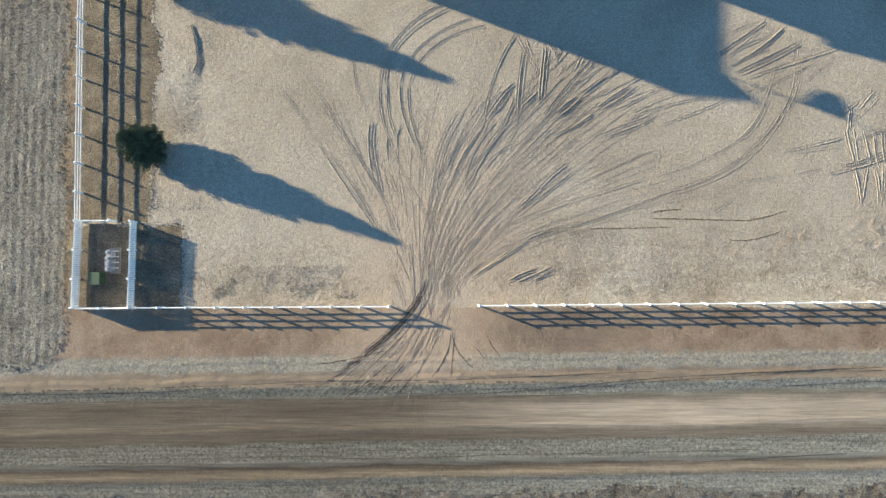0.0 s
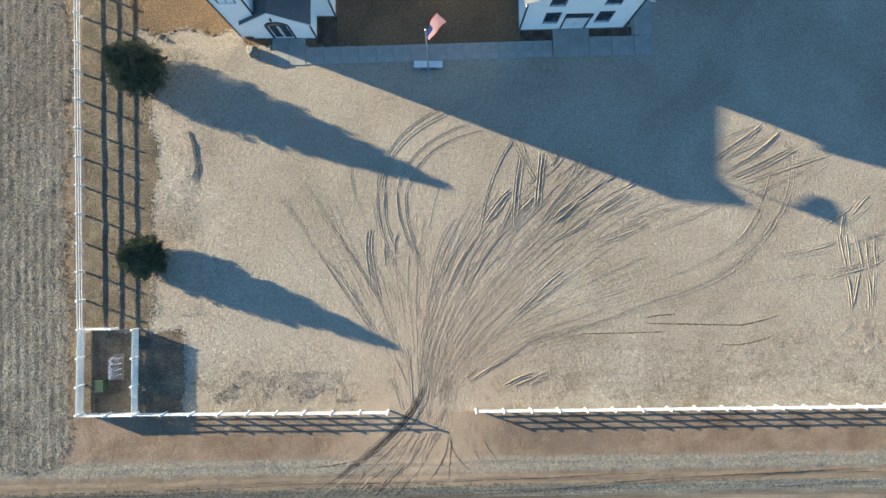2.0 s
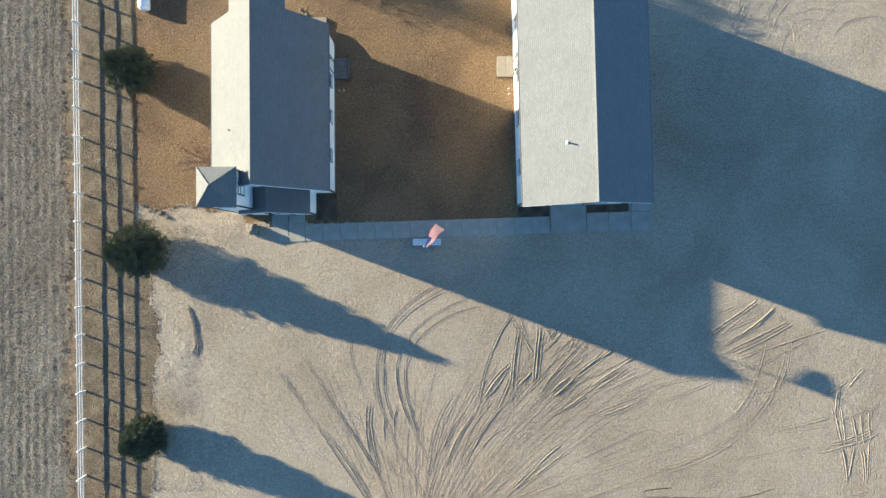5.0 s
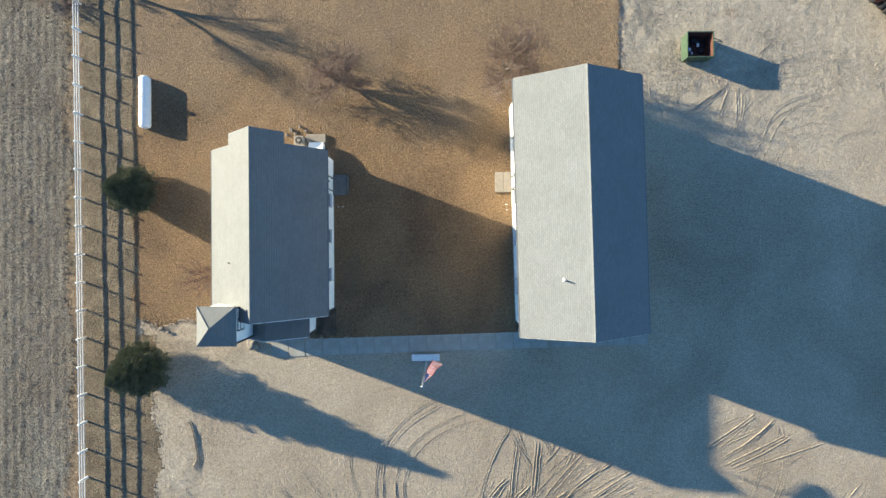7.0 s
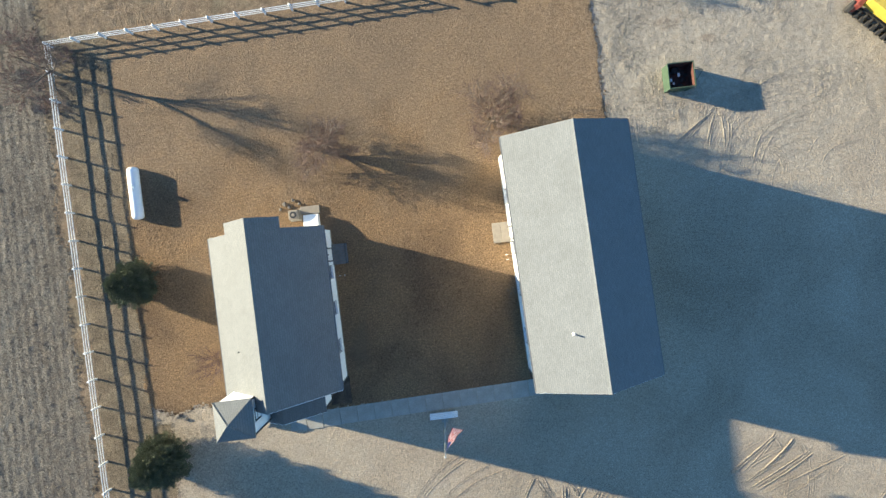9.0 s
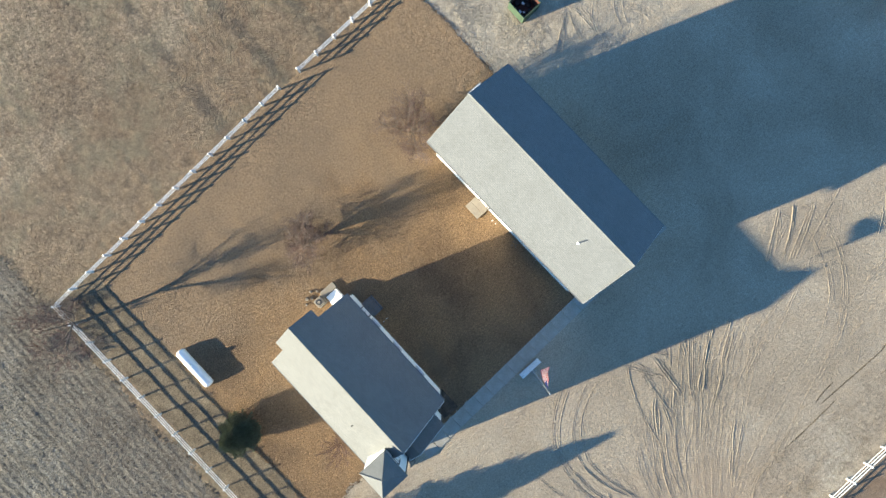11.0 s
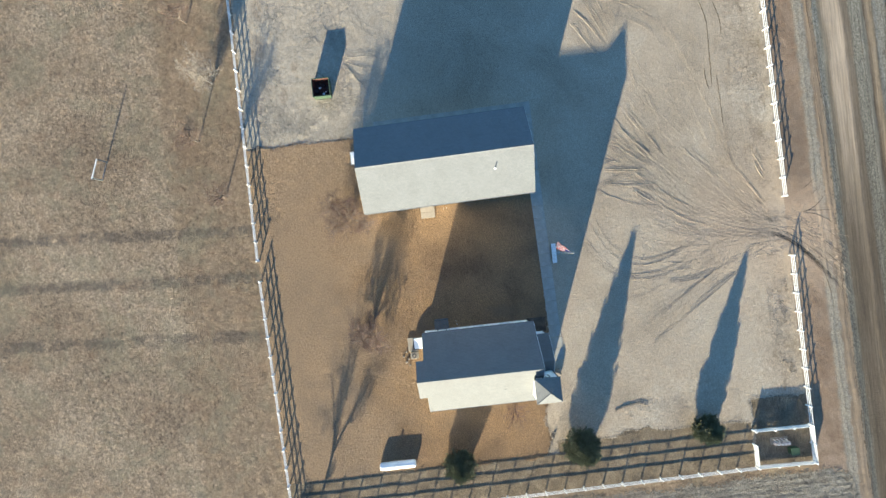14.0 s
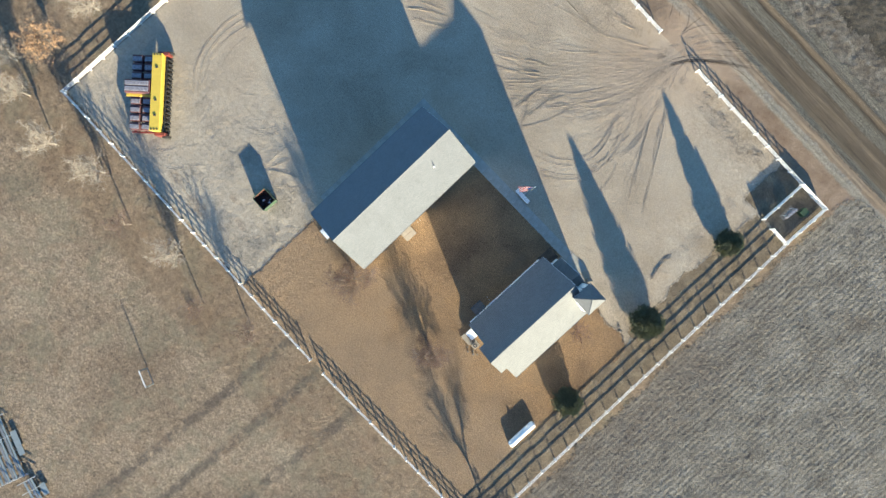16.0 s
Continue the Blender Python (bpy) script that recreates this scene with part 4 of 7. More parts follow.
    s_win = [(tx - 0.62, tx + 0.62, 6.3, 7.45)]
    part("tower_wall", wall("x", y0, 0.14, x0, x1, flat, s_win), M["siding"], ch)
    part("tower_wall", wall("x", y1 - 0.14, 0.14, x0, x1, flat, []), M["siding"], ch)
    part("tower_wall", wall("y", x1 - 0.14, 0.14, y0 + 0.14, y1 - 0.14, flat, [(ty - 0.4, ty + 0.4, 6.3, 7.45)]), M["siding"], ch)
    part("tower_wall", wall("y", x0, 0.14, y0 + 0.14, y1 - 0.14, flat, [(ty - 0.4, ty + 0.4, 6.3, 7.45)]), M["siding"], ch)
    o = 0.16
    ring = [(x0 - o, y0 - o), (x1 + o, y0 - o), (x1 + o, y1 + o), (x0 - o, y1 + o)]
    for k in range(4):
        a, b = ring[k], ring[(k + 1) % 4]
        bm = bmesh.new()
        vs = [bm.verts.new((*a, te)), bm.verts.new((*b, te)), bm.verts.new((tx, ty, ta)), bm.verts.new((*a, te - 0.12)), bm.verts.new((*b, te - 0.12)), bm.verts.new((tx, ty, te - 0.12))]
        for q in ((0, 1, 2), (3, 5, 4), (0, 3, 4, 1), (1, 4, 5, 2), (2, 5, 3, 0)):
            bm.faces.new([vs[i] for i in q])
        part("tower_roof_side", bm, M["roof"], ch, "grey shingled pyramid roof side")
    for a in ring:
        part("hip_cap", tubes(((*a, te + 0.01), (tx, ty, ta + 0.02), 0.05), sides=5), M["roof"], ch)
    for x, y in ((x0, y0), (x1, y0), (x1, y1)):
        corner_trim(ch, x, y, 0.1, te - 0.12, 0.055)
    w = window(ch, "s", tx, 6.3, 1.24, 1.15, y0, M["trim"], (1, 0), inset=0.04, pale_pane=True)
    part("pediment", prism(bmesh.new(), [(-0.75, 1.26), (0.75, 1.26), (0, 1.62)], "y", -0.05, 0.0), M["trim"], w)
    part("pediment_panel", prism(bmesh.new(), [(-0.52, 1.3), (0.52, 1.3), (0, 1.54)], "y", -0.06, -0.05), M["siding"], w)
    window(ch, "e", ty, 6.3, 0.8, 1.15, x1, M["trim"], (0, 1), inset=0.04, pale_pane=True)
    window(ch, "w", ty, 6.3, 0.8, 1.15, x0, M["trim"], (0, 1), inset=0.04, pale_pane=True)
    part("vent_pipe", tubes(((-2.45, -2.4, 5.5), (-2.45, -2.4, 6.2), 0.05)), M["trim"], ch, "dark roof vent pipe")
    part("louvre", tubes(((1.2, 5.5, 6.6), (1.2, 5.5, 6.9), 0.1)), M["steel"], ch)
    return ch


build_church()


# ---- paving ----
def slab_mesh(w, d, h=0.12):
    bm = boxes((-w / 2 + 0.012, w / 2 - 0.012, -d / 2 + 0.012, d / 2 - 0.012, -0.12, h), bevel=0.012)
    me = bpy.data.meshes.new("slab")
    bmesh.ops.recalc_face_normals(bm, faces=bm.faces)
    bm.to_mesh(me)
    bm.free()
    me.materials.append(M["concrete"])
    return me


def build_walk():
    walk_ob = thing("pavement", (0, 28, 0), "grey concrete walk of square slabs along both buildings", "pavement", kind="structure")
    put = lambda me, x, y, turn=0.0: part("slab", me, None, walk_ob, at=pose(x, y - 28, 0, 0, 0, turn))
    x0, n = -11.75, 14
    step = (9.9 - x0) / n
    me = slab_mesh(step, 1.5, 0.05)
    for k in range(n):
        x = x0 + step * (k + 0.5)
        put(me, x, 27.88 + 0.028 * (x - x0), 1.6)
    me = slab_mesh(1.46, 2.45, 0.06)
    for x in (-14.0, -12.52):
        put(me, x, 28.3)
    put(slab_mesh(3.2, 2.45, 0.07), 11.55, 29.0, 1.35)
    me = slab_mesh(1.95, 1.7, 0.05)
    for k in range(2):
        put(me, 14.15 + 1.97 * k, 28.72 + 0.03 * k, 1.35)
    me = slab_mesh(1.65, 1.7, 0.05)
    put(me, 17.98, 28.8, 1.35)
    me = slab_mesh(1.65, 2.3, 0.05)
    for k in range(8):
        put(me, 17.92 - 0.055 * k, 30.83 + 2.33 * k, 1.35)


build_walk()
for x0, x1, y0, y1 in ((7.1, 9.85, 29.0, 30.28), (13.2, 16.9, 29.65, 30.38), (-10.85, -9.0, 29.0, 31.4)):
    bm = boxes((x0, x1, y0, y1, -0.05, 0.035), bevel=0.01)
    tagged(part("planting_bed", bm, M["mulch"], None), "bare dark mulch bed at the foot of a wall", "planting bed", kind="structure")

# stoops
bm = boxes((5.25, 6.0, 41.62, 43.42, -0.1, 0.14), (6.02, 6.72, 41.62, 43.42, -0.1, 0.16), bevel=0.015)
solo("door_step", bm, M["tan_step"], (0, 0, 0), "low tan concrete step at the hall's side door", "step")
deck = thing("stoop", (-8.48, 42.33, 0), "weathered grey timber stoop at the church's side door", "stoop")
for k in range(10):
    part("board", boxes((-0.7, 0.7, -0.9 + 0.182 * k, -0.9 + 0.182 * k + 0.17, 0.27, 0.305)), M["deck"], deck)
part("frame", boxes((-0.66, 0.66, -0.86, -0.8, 0.05, 0.27), (-0.66, 0.66, 0.8, 0.86, 0.05, 0.27), (0.6, 0.66, -0.8, 0.8, 0.05, 0.27)), M["trim"], deck)
for x in (-0.6, 0.63):
    for y in (-0.83, 0.83):
        part("post", boxes((x - 0.05, x + 0.05, y - 0.05, y + 0.05, -0.1, 0.27)), M["deck"], deck)
part("rail", tubes(((0.66, -0.86, 0.3), (0.66, -0.86, 1.1), 0.03), ((0.66, 0.86, 0.3), (0.66, 0.86, 1.1), 0.03), ((0.66, -0.86, 1.1), (0.66, 0.86, 1.1), 0.03)), M["trim"], deck)

land = thing("rear_landing", (-10.68, 45.9, 0), "tan concrete landing with a white bulkhead behind the church", "landing")
part("landing_slab", boxes((-0.86, 0.86, 0.3, 1.0, -0.1, 0.2), bevel=0.015), M["tan_step"], land)
part("bulkhead", prism(bmesh.new(), [(-0.9, 0.0), (0.2, 0.0), (0.2, 0.55), (-0.9, 0.9)], "x", -0.55, 0.75), M["white"], land, "sloping white bulkhead")

ac = thing("air_conditioner", (-12.0, 46.2, 0), "tan outdoor air conditioner with a round fan grille", "air conditioner")
part("cabinet", boxes((-0.42, 0.42, -0.42, 0.42, 0.08, 0.95), bevel=0.03), M["tan_step"], ac)
part("pad", boxes((-0.5, 0.5, -0.5, 0.5, -0.1, 0.08)), M["concrete"], ac)
bm = tubes(((0, 0, 0.95), (0, 0, 0.99), 0.3), sides=20)
part("fan_grille", bm, M["trim"], ac, "round dark fan grille")
part("fan_hub", tubes(((0, 0, 0.99), (0, 0, 1.02), 0.14), sides=14), M["tan_step"], ac)

nb = thing("cellar_hatch", (13.9, 51.0, 0), "white cellar hatch against the hall's rear wall", "hatch")
part("hatch_box", prism(bmesh.new(), [(-0.9, 0.0), (0.55, 0.0), (0.55, 0.35), (-0.9, 0.75)], "x", -0.75, 0.75), M["white"], nb)
part("hatch_frame", boxes((-0.85, -0.76, -0.95, 0.6, -0.1, 0.4), (0.76, 0.85, -0.95, 0.6, -0.1, 0.4), (-0.85, 0.85, 0.56, 0.66, -0.1, 0.3)), M["concrete"], nb)

# ---- fences ----
def quick(name, bm, mat):
    me = bpy.data.meshes.new(name)
    bmesh.ops.recalc_face_normals(bm, faces=bm.faces)
    bm.to_mesh(me)
    bm.free()
    me.materials.append(mat)
    return me


POST_H = 1.14
bm = boxes((-0.07, 0.07, -0.07, 0.07, -0.25, POST_H - 0.05))
prism(bm, [(-0.09, POST_H - 0.05), (0.09, POST_H - 0.05), (0.07, POST_H), (0, POST_H + 0.04), (-0.07, POST_H)], "y", -0.085, 0.085)
POST = quick("post", bm, M["white"])
RAIL = quick("rail", boxes((-0.5, 0.5, -0.021, 0.021, -0.045, 0.045)), M["white"])
PICKET = quick("picket", prism(bmesh.new(), [(-0.078, 0.12), (0.078, 0.12), (0.078, 1.08), (0.0, 1.14), (-0.078, 1.08)], "y", -0.014, 0.014), M["white"])


def fence(name, a, b, n, label, style="rail", ends=(True, True), pickets=0):
    """A run of n bays from a to b, with three rails, or closed with pickets over the first bays given."""
    a, b = Vector((*a, 0)), Vector((*b, 0))
    turn = math.degrees(math.atan2(b.y - a.y, b.x - a.x))
    run = (b - a).length
    fe = thing(name, tuple(a), label, "fence", "white fences round the lot", turn=turn)
    base = pose(*a, 0, 0, turn)
    for k in range(n + 1):
        if (k == 0 and not ends[0]) or (k == n and not ends[1]):
            continue
        u = run * k / n
        p = base @ Vector((u, 0, 0))
        part("post", POST, None, fe, at=pose(u, 0, float(ground_height(p.x, p.y)), random.uniform(-1, 1), random.uniform(-1, 1), 0))
    step = run / n
    for k in range(n):
        p = base @ Vector((step * (k + 0.5), 0, 0))
        z = float(ground_height(p.x, p.y))
        closed = style == "picket" or k < pickets
        for h in (0.26, 0.9) if closed else (0.4, 0.71, 1.02):
            at = pose(step * (k + 0.5), 0, z + h, 0, random.uniform(-0.3, 0.3), 0) @ Matrix.Diagonal((step - 0.1, 0.8 if closed else 1, 0.7 if closed else 1, 1))
            part("rail", RAIL, None, fe, at=at)
        if closed:
            m = 12
            for j in range(m):
                part("picket", PICKET, None, fe, at=pose(step * k + 0.1 + (step - 0.2) * (j + 0.5) / m, -0.05, z, 0, 0, random.uniform(-1, 1)))
    return fe


fence("fence", (-31.2, 4.0), (-31.75, 63.7), 24, "white three-rail vinyl fence along the stubble field")
fence("fence", (-31.35, -3.4), (-31.2, 4.0), 3, "white picket screen closing the corner by the field", "picket", (True, False))
fence("fence", (-31.35, -3.4), (-4.6, -3.28), 11, "white three-rail vinyl fence along the road, its end bays picketed", ends=(False, True), pickets=2)
fence("fence", (-26.6, -3.32), (-26.5, 3.95), 3, "white picket screen beside the utility pad", "picket", (False, True))
fence("fence", (-31.1, 4.05), (-28.3, 4.05), 1, "short white picket panel closing the utility yard", "picket", (False, True))
fence("fence", (3.05, -3.2), (53.4, -2.75), 21, "white three-rail vinyl fence along the dirt road")
fence("fence", (53.45, 65.0), (53.4, -2.75), 28, "white three-rail vinyl fence at the lot's far side", ends=(False, False))
fence("fence", (-31.75, 63.8), (-0.52, 64.75), 13, "white three-rail vinyl fence along the pasture", ends=(False, True))
fence("fence", (2.1, 64.75), (53.45, 65.0), 21, "white three-rail vinyl fence along the pasture")

# ---- trees ----
def rings_mesh(name, segs, sides, mat):
    """Tapered tubes from (p0, p1, r0, r1) rows, as one mesh."""
    P0, P1 = np.array([s[0] for s in segs]), np.array([s[1] for s in segs])
    r0, r1 = np.array([s[2] for s in segs]), np.array([s[3] for s in segs])
    d = P1 - P0
    d /= np.linalg.norm(d, axis=1, keepdims=True) + 1e-9
    ref = np.where(np.abs(d[:, 2:3]) < 0.9, [[0.0, 0, 1]], [[1.0, 0, 0]])
    u = np.cross(d, ref)
    u /= np.linalg.norm(u, axis=1, keepdims=True)
    w = np.cross(d, u)
    ang = np.arange(sides) * 2 * np.pi / sides
    ring = u[:, None] * np.cos(ang)[None, :, None] + w[:, None] * np.sin(ang)[None, :, None]
    v = np.stack([P0[:, None] + ring * r0[:, None, None], P1[:, None] + ring * r1[:, None, None]], 1).reshape(-1, 3)
    base = (np.arange(len(segs)) * 2 * sides)[:, None]
    k = np.arange(sides)[None]
    f = np.stack([base + k, base + (k + 1) % sides, base + sides + (k + 1) % sides, base + sides + k], -1).reshape(-1, 4)
    return mesh_from(name, v.tolist(), f.tolist(), mat, True)


def vase_tree(at, height, radius, label, seed, stems=11, name="bare_tree", category="tree", mat=None, twig_mat=None, density=1.0, trunk=0.0, thick=0.07, leaves=0, twig=0.005, first=4, wild=1.0):
    """A leafless crown: stems fan out from one base or trunk and break into ever finer shoots."""
    rng = np.random.default_rng(seed)
    tr = thing(name, (*at, float(ground_height(*at))), label, category)
    stem, mid, fine = [], [], []
    if trunk:
        stem += [((0, 0, -0.15), (0.03, 0.02, trunk * 0.5), thick * 1.2, thick), ((0.03, 0.02, trunk * 0.5), (0, 0, trunk + 0.05), thick, thick * 0.85)]
    crown = height - trunk
    for k in range(stems):
        a = 2 * math.pi * (k * 0.618 + rng.uniform(-0.06, 0.06))
        lean = radius * 0.85 * ((k + 0.5) / stems) ** 0.5 * rng.uniform(0.85, 1.1)
        top = np.array([math.cos(a) * lean, math.sin(a) * lean, trunk + crown * 0.86 * (1.05 - 0.42 * (lean / radius) ** 2) * rng.uniform(0.85, 1.0)])
        base = np.array([rng.normal(0, 0.02 if trunk else 0.09), rng.normal(0, 0.02 if trunk else 0.09), trunk - 0.1])
        ctrl = np.array([top[0] * 0.5, top[1] * 0.5, trunk + crown * 0.36])
        t = np.linspace(0, 1, 9)[:, None]
        line = (1 - t) ** 2 * base + 2 * t * (1 - t) * ctrl + t * t * top + wild * rng.normal(0, 0.035, (9, 3)) * np.minimum(t, 0.5)
        r = 0.0056 * height * (1 - 0.88 * t[:, 0]) + 0.006
        stem += [(line[i], line[i + 1], r[i], r[i + 1]) for i in range(8)]
        for i in range(first, 9):
            for _ in range(max(1, int(4 * density))):
                d = line[i] - line[i - 1]
                d /= np.linalg.norm(d)
                side = rng.normal(0, 1, 3)
                side[2] = side[2] * 0.6 + 0.2
                d1 = d + side * 0.55 * wild**0.5
                d1 /= np.linalg.norm(d1)
                L = (0.6 * crown + 0.4 * radius) * rng.uniform(0.16, 0.34) * (1.15 - 0.05 * i) * wild**0.6
                p = line[i] - (line[i] - line[i - 1]) * rng.uniform(0, 1)
                q = p + d1 * L * 0.5 + rng.normal(0, 0.03 * wild, 3)
                e2 = q + d1 * L * 0.5 + rng.normal(0, 0.05 * wild, 3)
                mid += [(p, q, 0.009, 0.007), (q, e2, 0.007, 0.004)]
                for _ in range(max(1, int(6 * density))):
                    s = p + (e2 - p) * rng.uniform(0, 1)
                    d2 = d1 + rng.normal(0, 0.55, 3) + np.array([0, 0, 0.12])
                    d2 /= np.linalg.norm(d2)
                    fine.append((s, s + d2 * L * rng.uniform(0.3, 0.75), twig, twig * 0.55))
    part("stem_cluster", rings_mesh("stem_cluster", stem, 6, mat or M["bark"]), None, tr)
    part("branchwork", rings_mesh("branchwork", mid, 4, mat or M["bark"]), None, tr)
    part("fine_growth", rings_mesh("fine_growth", fine, 3, twig_mat or M["bark_red"]), None, tr, "" if twig_mat else "fine reddish shoots")
    if leaves:
        tips = np.array([s[1] for s in fine])
        pick = tips[rng.integers(0, len(tips), leaves)] + rng.normal(0, 0.08, (leaves, 3))
        part("foliage", leaf_mesh(rng, pick, 0.075, M["dead_leaf"]), None, tr, "clinging orange-brown dead leaves")
    return tr


def leaf_mesh(rng, centres, size, mat, name="leaves"):
    n = len(centres)
    a, b = rng.normal(0, 1, (n, 3)), rng.normal(0, 1, (n, 3))
    a /= np.linalg.norm(a, axis=1, keepdims=True)
    b -= a * (a * b).sum(1, keepdims=True)
    b /= np.linalg.norm(b, axis=1, keepdims=True)
    s = size * rng.uniform(0.6, 1.4, (n, 1))
    v = np.stack([centres - a * s, centres + b * s * 0.6, centres + a * s, centres - b * s * 0.6], 1).reshape(-1, 3)
    f = np.arange(4 * n).reshape(-1, 4)
    return mesh_from(name, v.tolist(), f.tolist(), mat)


def juniper(at, height, radius, label, seed):
    """An upright evergreen: limbs all round the stem, each carrying sprays of short needle tufts."""
    rng = np.random.default_rng(seed)
    z = float(ground_height(*at))
    tr = thing("juniper", (*at, z), label, "tree", "evergreens along the fence")
    part("trunk", rings_mesh("trunk", [((0, 0, -0.2), (0, 0, height * 0.4), 0.16, 0.11), ((0, 0, height * 0.4), (0.03, 0, height * 0.93), 0.11, 0.02)], 8, M["bark"]), None, tr)
    limbs, tufts, dirs = [], [], []
    lobes = rng.uniform(0.85, 1.1, (4, 9))
    count = int(190 * radius)
    for k in range(count):
        f = (k + rng.uniform(0, 1)) / count
        h = height * (0.04 + 0.93 * f**1.2)
        frac = h / height
        a = rng.uniform(0, 2 * math.pi)
        lobe = lobes[min(3, int(frac * 4)), int(a / (2 * math.pi) * 9) % 9] * 0.55 + 0.45
        reach = radius * lobe * (0.6 + 0.4 * min(1, frac / 0.12)) * (1 - frac**1.15) ** 0.95 * rng.uniform(0.68, 1.12) + 0.05
        tip = np.array([math.cos(a) * reach, math.sin(a) * reach, h + reach * rng.uniform(0.05, 0.4)])
        root = np.array([0, 0, h * 0.9])
        limbs.append((root, tip, 0.03, 0.008))
        n = int(20 + 62 * reach)
        s = rng.uniform(0.12, 1.0, (n, 1)) ** 0.6
        thin = 0.05 + 0.16 * (1 - s) * reach + 0.02
        tufts.append(root + (tip - root) * s + rng.normal(0, 1, (n, 3)) * thin)
        dirs.append(np.repeat((tip - root)[None] / (reach + 0.1), n, 0))
    part("limb_frame", rings_mesh("limb_frame", limbs, 4, M["bark"]), None, tr)
    c, d = np.concatenate(tufts), np.concatenate(dirs)
    d = d + rng.normal(0, 0.55, d.shape) + np.array([0, 0, 0.35])
    d /= np.linalg.norm(d, axis=1, keepdims=True)
    w = np.cross(d, rng.normal(0, 1, d.shape))
    w /= np.linalg.norm(w, axis=1, keepdims=True)
    u = np.cross(d, w)
    L, W = rng.uniform(0.08, 0.2, (len(c), 1)), rng.uniform(0.02, 0.045, (len(c), 1))
    v = np.stack([c - w * W, c + w * W, c + d * L, c - u * W, c + u * W, c + d * L * 0.9], 1).reshape(-1, 3)
    f = np.arange(len(v)).reshape(-1, 3)
    part("crown", mesh_from("crown", v.tolist(), f.tolist(), M["needles"]), None, tr, "dense dark green needle sprays")
    return tr


def limb_tree(at, height, radius, label, seed, trunk=1.5, thick=0.09, limbs=8, rise=(38, 72), counts=(6, 4, 3), mat=None, twig_mat=None, twig=0.006, leaves=0, name="bare_tree", group=""):
    """A leafless tree: a trunk, bent limbs, and three orders of ever finer branches."""
    rng = np.random.default_rng(seed)
    tr = thing(name, (*at, float(ground_height(*at))), label, "tree", group)
    mat, twig_mat = mat or M["bark"], twig_mat or M["bark_red"]
    stem, bough, fine = [], [], []
    crown = height - trunk

    def path(start, d, length, bend, wild, n):
        pts = [np.array(start, float)]
        d = np.array(d, float)
        for _ in range(n):
            d = d + rng.normal(0, wild, 3) + np.array([0, 0, bend])
            d /= np.linalg.norm(d)
            pts.append(pts[-1] + d * length / n)
        return pts

    def stretch(pts, r0, r1, out):
        r = np.linspace(r0, r1, len(pts))
        out += [(pts[k], pts[k + 1], r[k], r[k + 1]) for k in range(len(pts) - 1)]

    bole = path((0, 0, -0.15), (0.02, 0.03, 1), trunk + 0.15, 0.0, 0.04, 4)
    stretch(bole, thick * 1.15, thick * 0.85, stem)
    for k in range(limbs):
        a, e = 2 * math.pi * (k * 0.618 + rng.uniform(-0.08, 0.08)), radians(rng.uniform(*rise))
        d = (math.cos(a) * math.cos(e), math.sin(a) * math.cos(e), math.sin(e))
        length = min(radius / max(0.2, math.cos(e)), crown / max(0.3, math.sin(e))) * rng.uniform(0.72, 1.0)
        limb = path(bole[-1] - np.array([0, 0, rng.uniform(0, 0.3) * min(trunk, 1.0)]), d, length, 0.04, 0.11, 7)
        r0 = thick * rng.uniform(0.42, 0.62)
        stretch(limb, r0, 0.012, stem)
        for i in range(counts[0]):
            f = 0.22 + 0.78 * (i + rng.uniform(0, 1)) / counts[0]
            q = min(6, int(f * 7))
            p = limb[q] + (limb[q + 1] - limb[q]) * (f * 7 - q if q < 6 else rng.uniform(0, 1))
            d1 = (limb[q + 1] - limb[q]) / np.linalg.norm(limb[q + 1] - limb[q]) + rng.normal(0, 0.62, 3)
            d1 /= np.linalg.norm(d1)
            L1 = length * rng.uniform(0.24, 0.48) * (1.15 - 0.5 * f)
            sub = path(p, d1, L1, 0.05, 0.16, 4)
            stretch(sub, max(0.014, r0 * 0.42 * (1 - 0.6 * f)), 0.008, bough)
            for j in range(counts[1]):
                m = rng.integers(0, 4)
                d2 = (sub[m + 1] - sub[m]) / np.linalg.norm(sub[m + 1] - sub[m]) + rng.normal(0, 0.6, 3)
                d2 /= np.linalg.norm(d2)
                spray = path(sub[m + 1], d2, L1 * rng.uniform(0.4, 0.75), 0.05, 0.18, 3)
                stretch(spray, twig * 1.5, twig, bough)
                for _ in range(counts[2]):
                    o = rng.integers(0, 3)
                    d3 = (spray[o + 1] - spray[o]) / np.linalg.norm(spray[o + 1] - spray[o]) + rng.normal(0, 0.55, 3)
                    d3 /= np.linalg.norm(d3)
                    fine.append((spray[o + 1], spray[o + 1] + d3 * L1 * rng.uniform(0.25, 0.5), twig, twig * 0.6))
    part("limb_frame", rings_mesh("limb_frame", stem, 7, mat), None, tr)
    part("branchwork", rings_mesh("branchwork", bough, 4, mat), None, tr)
    part("fine_growth", rings_mesh("fine_growth", fine, 3, twig_mat), None, tr)
    if leaves:
        tips = np.array([q[1] for q in fine])
        pick = tips[rng.integers(0, len(tips), leaves)] + rng.normal(0, 0.09, (leaves, 3))
        part("foliage", leaf_mesh(rng, pick, 0.075, M["dead_leaf"]), None, tr, "clinging orange-brown dead leaves")
    return tr


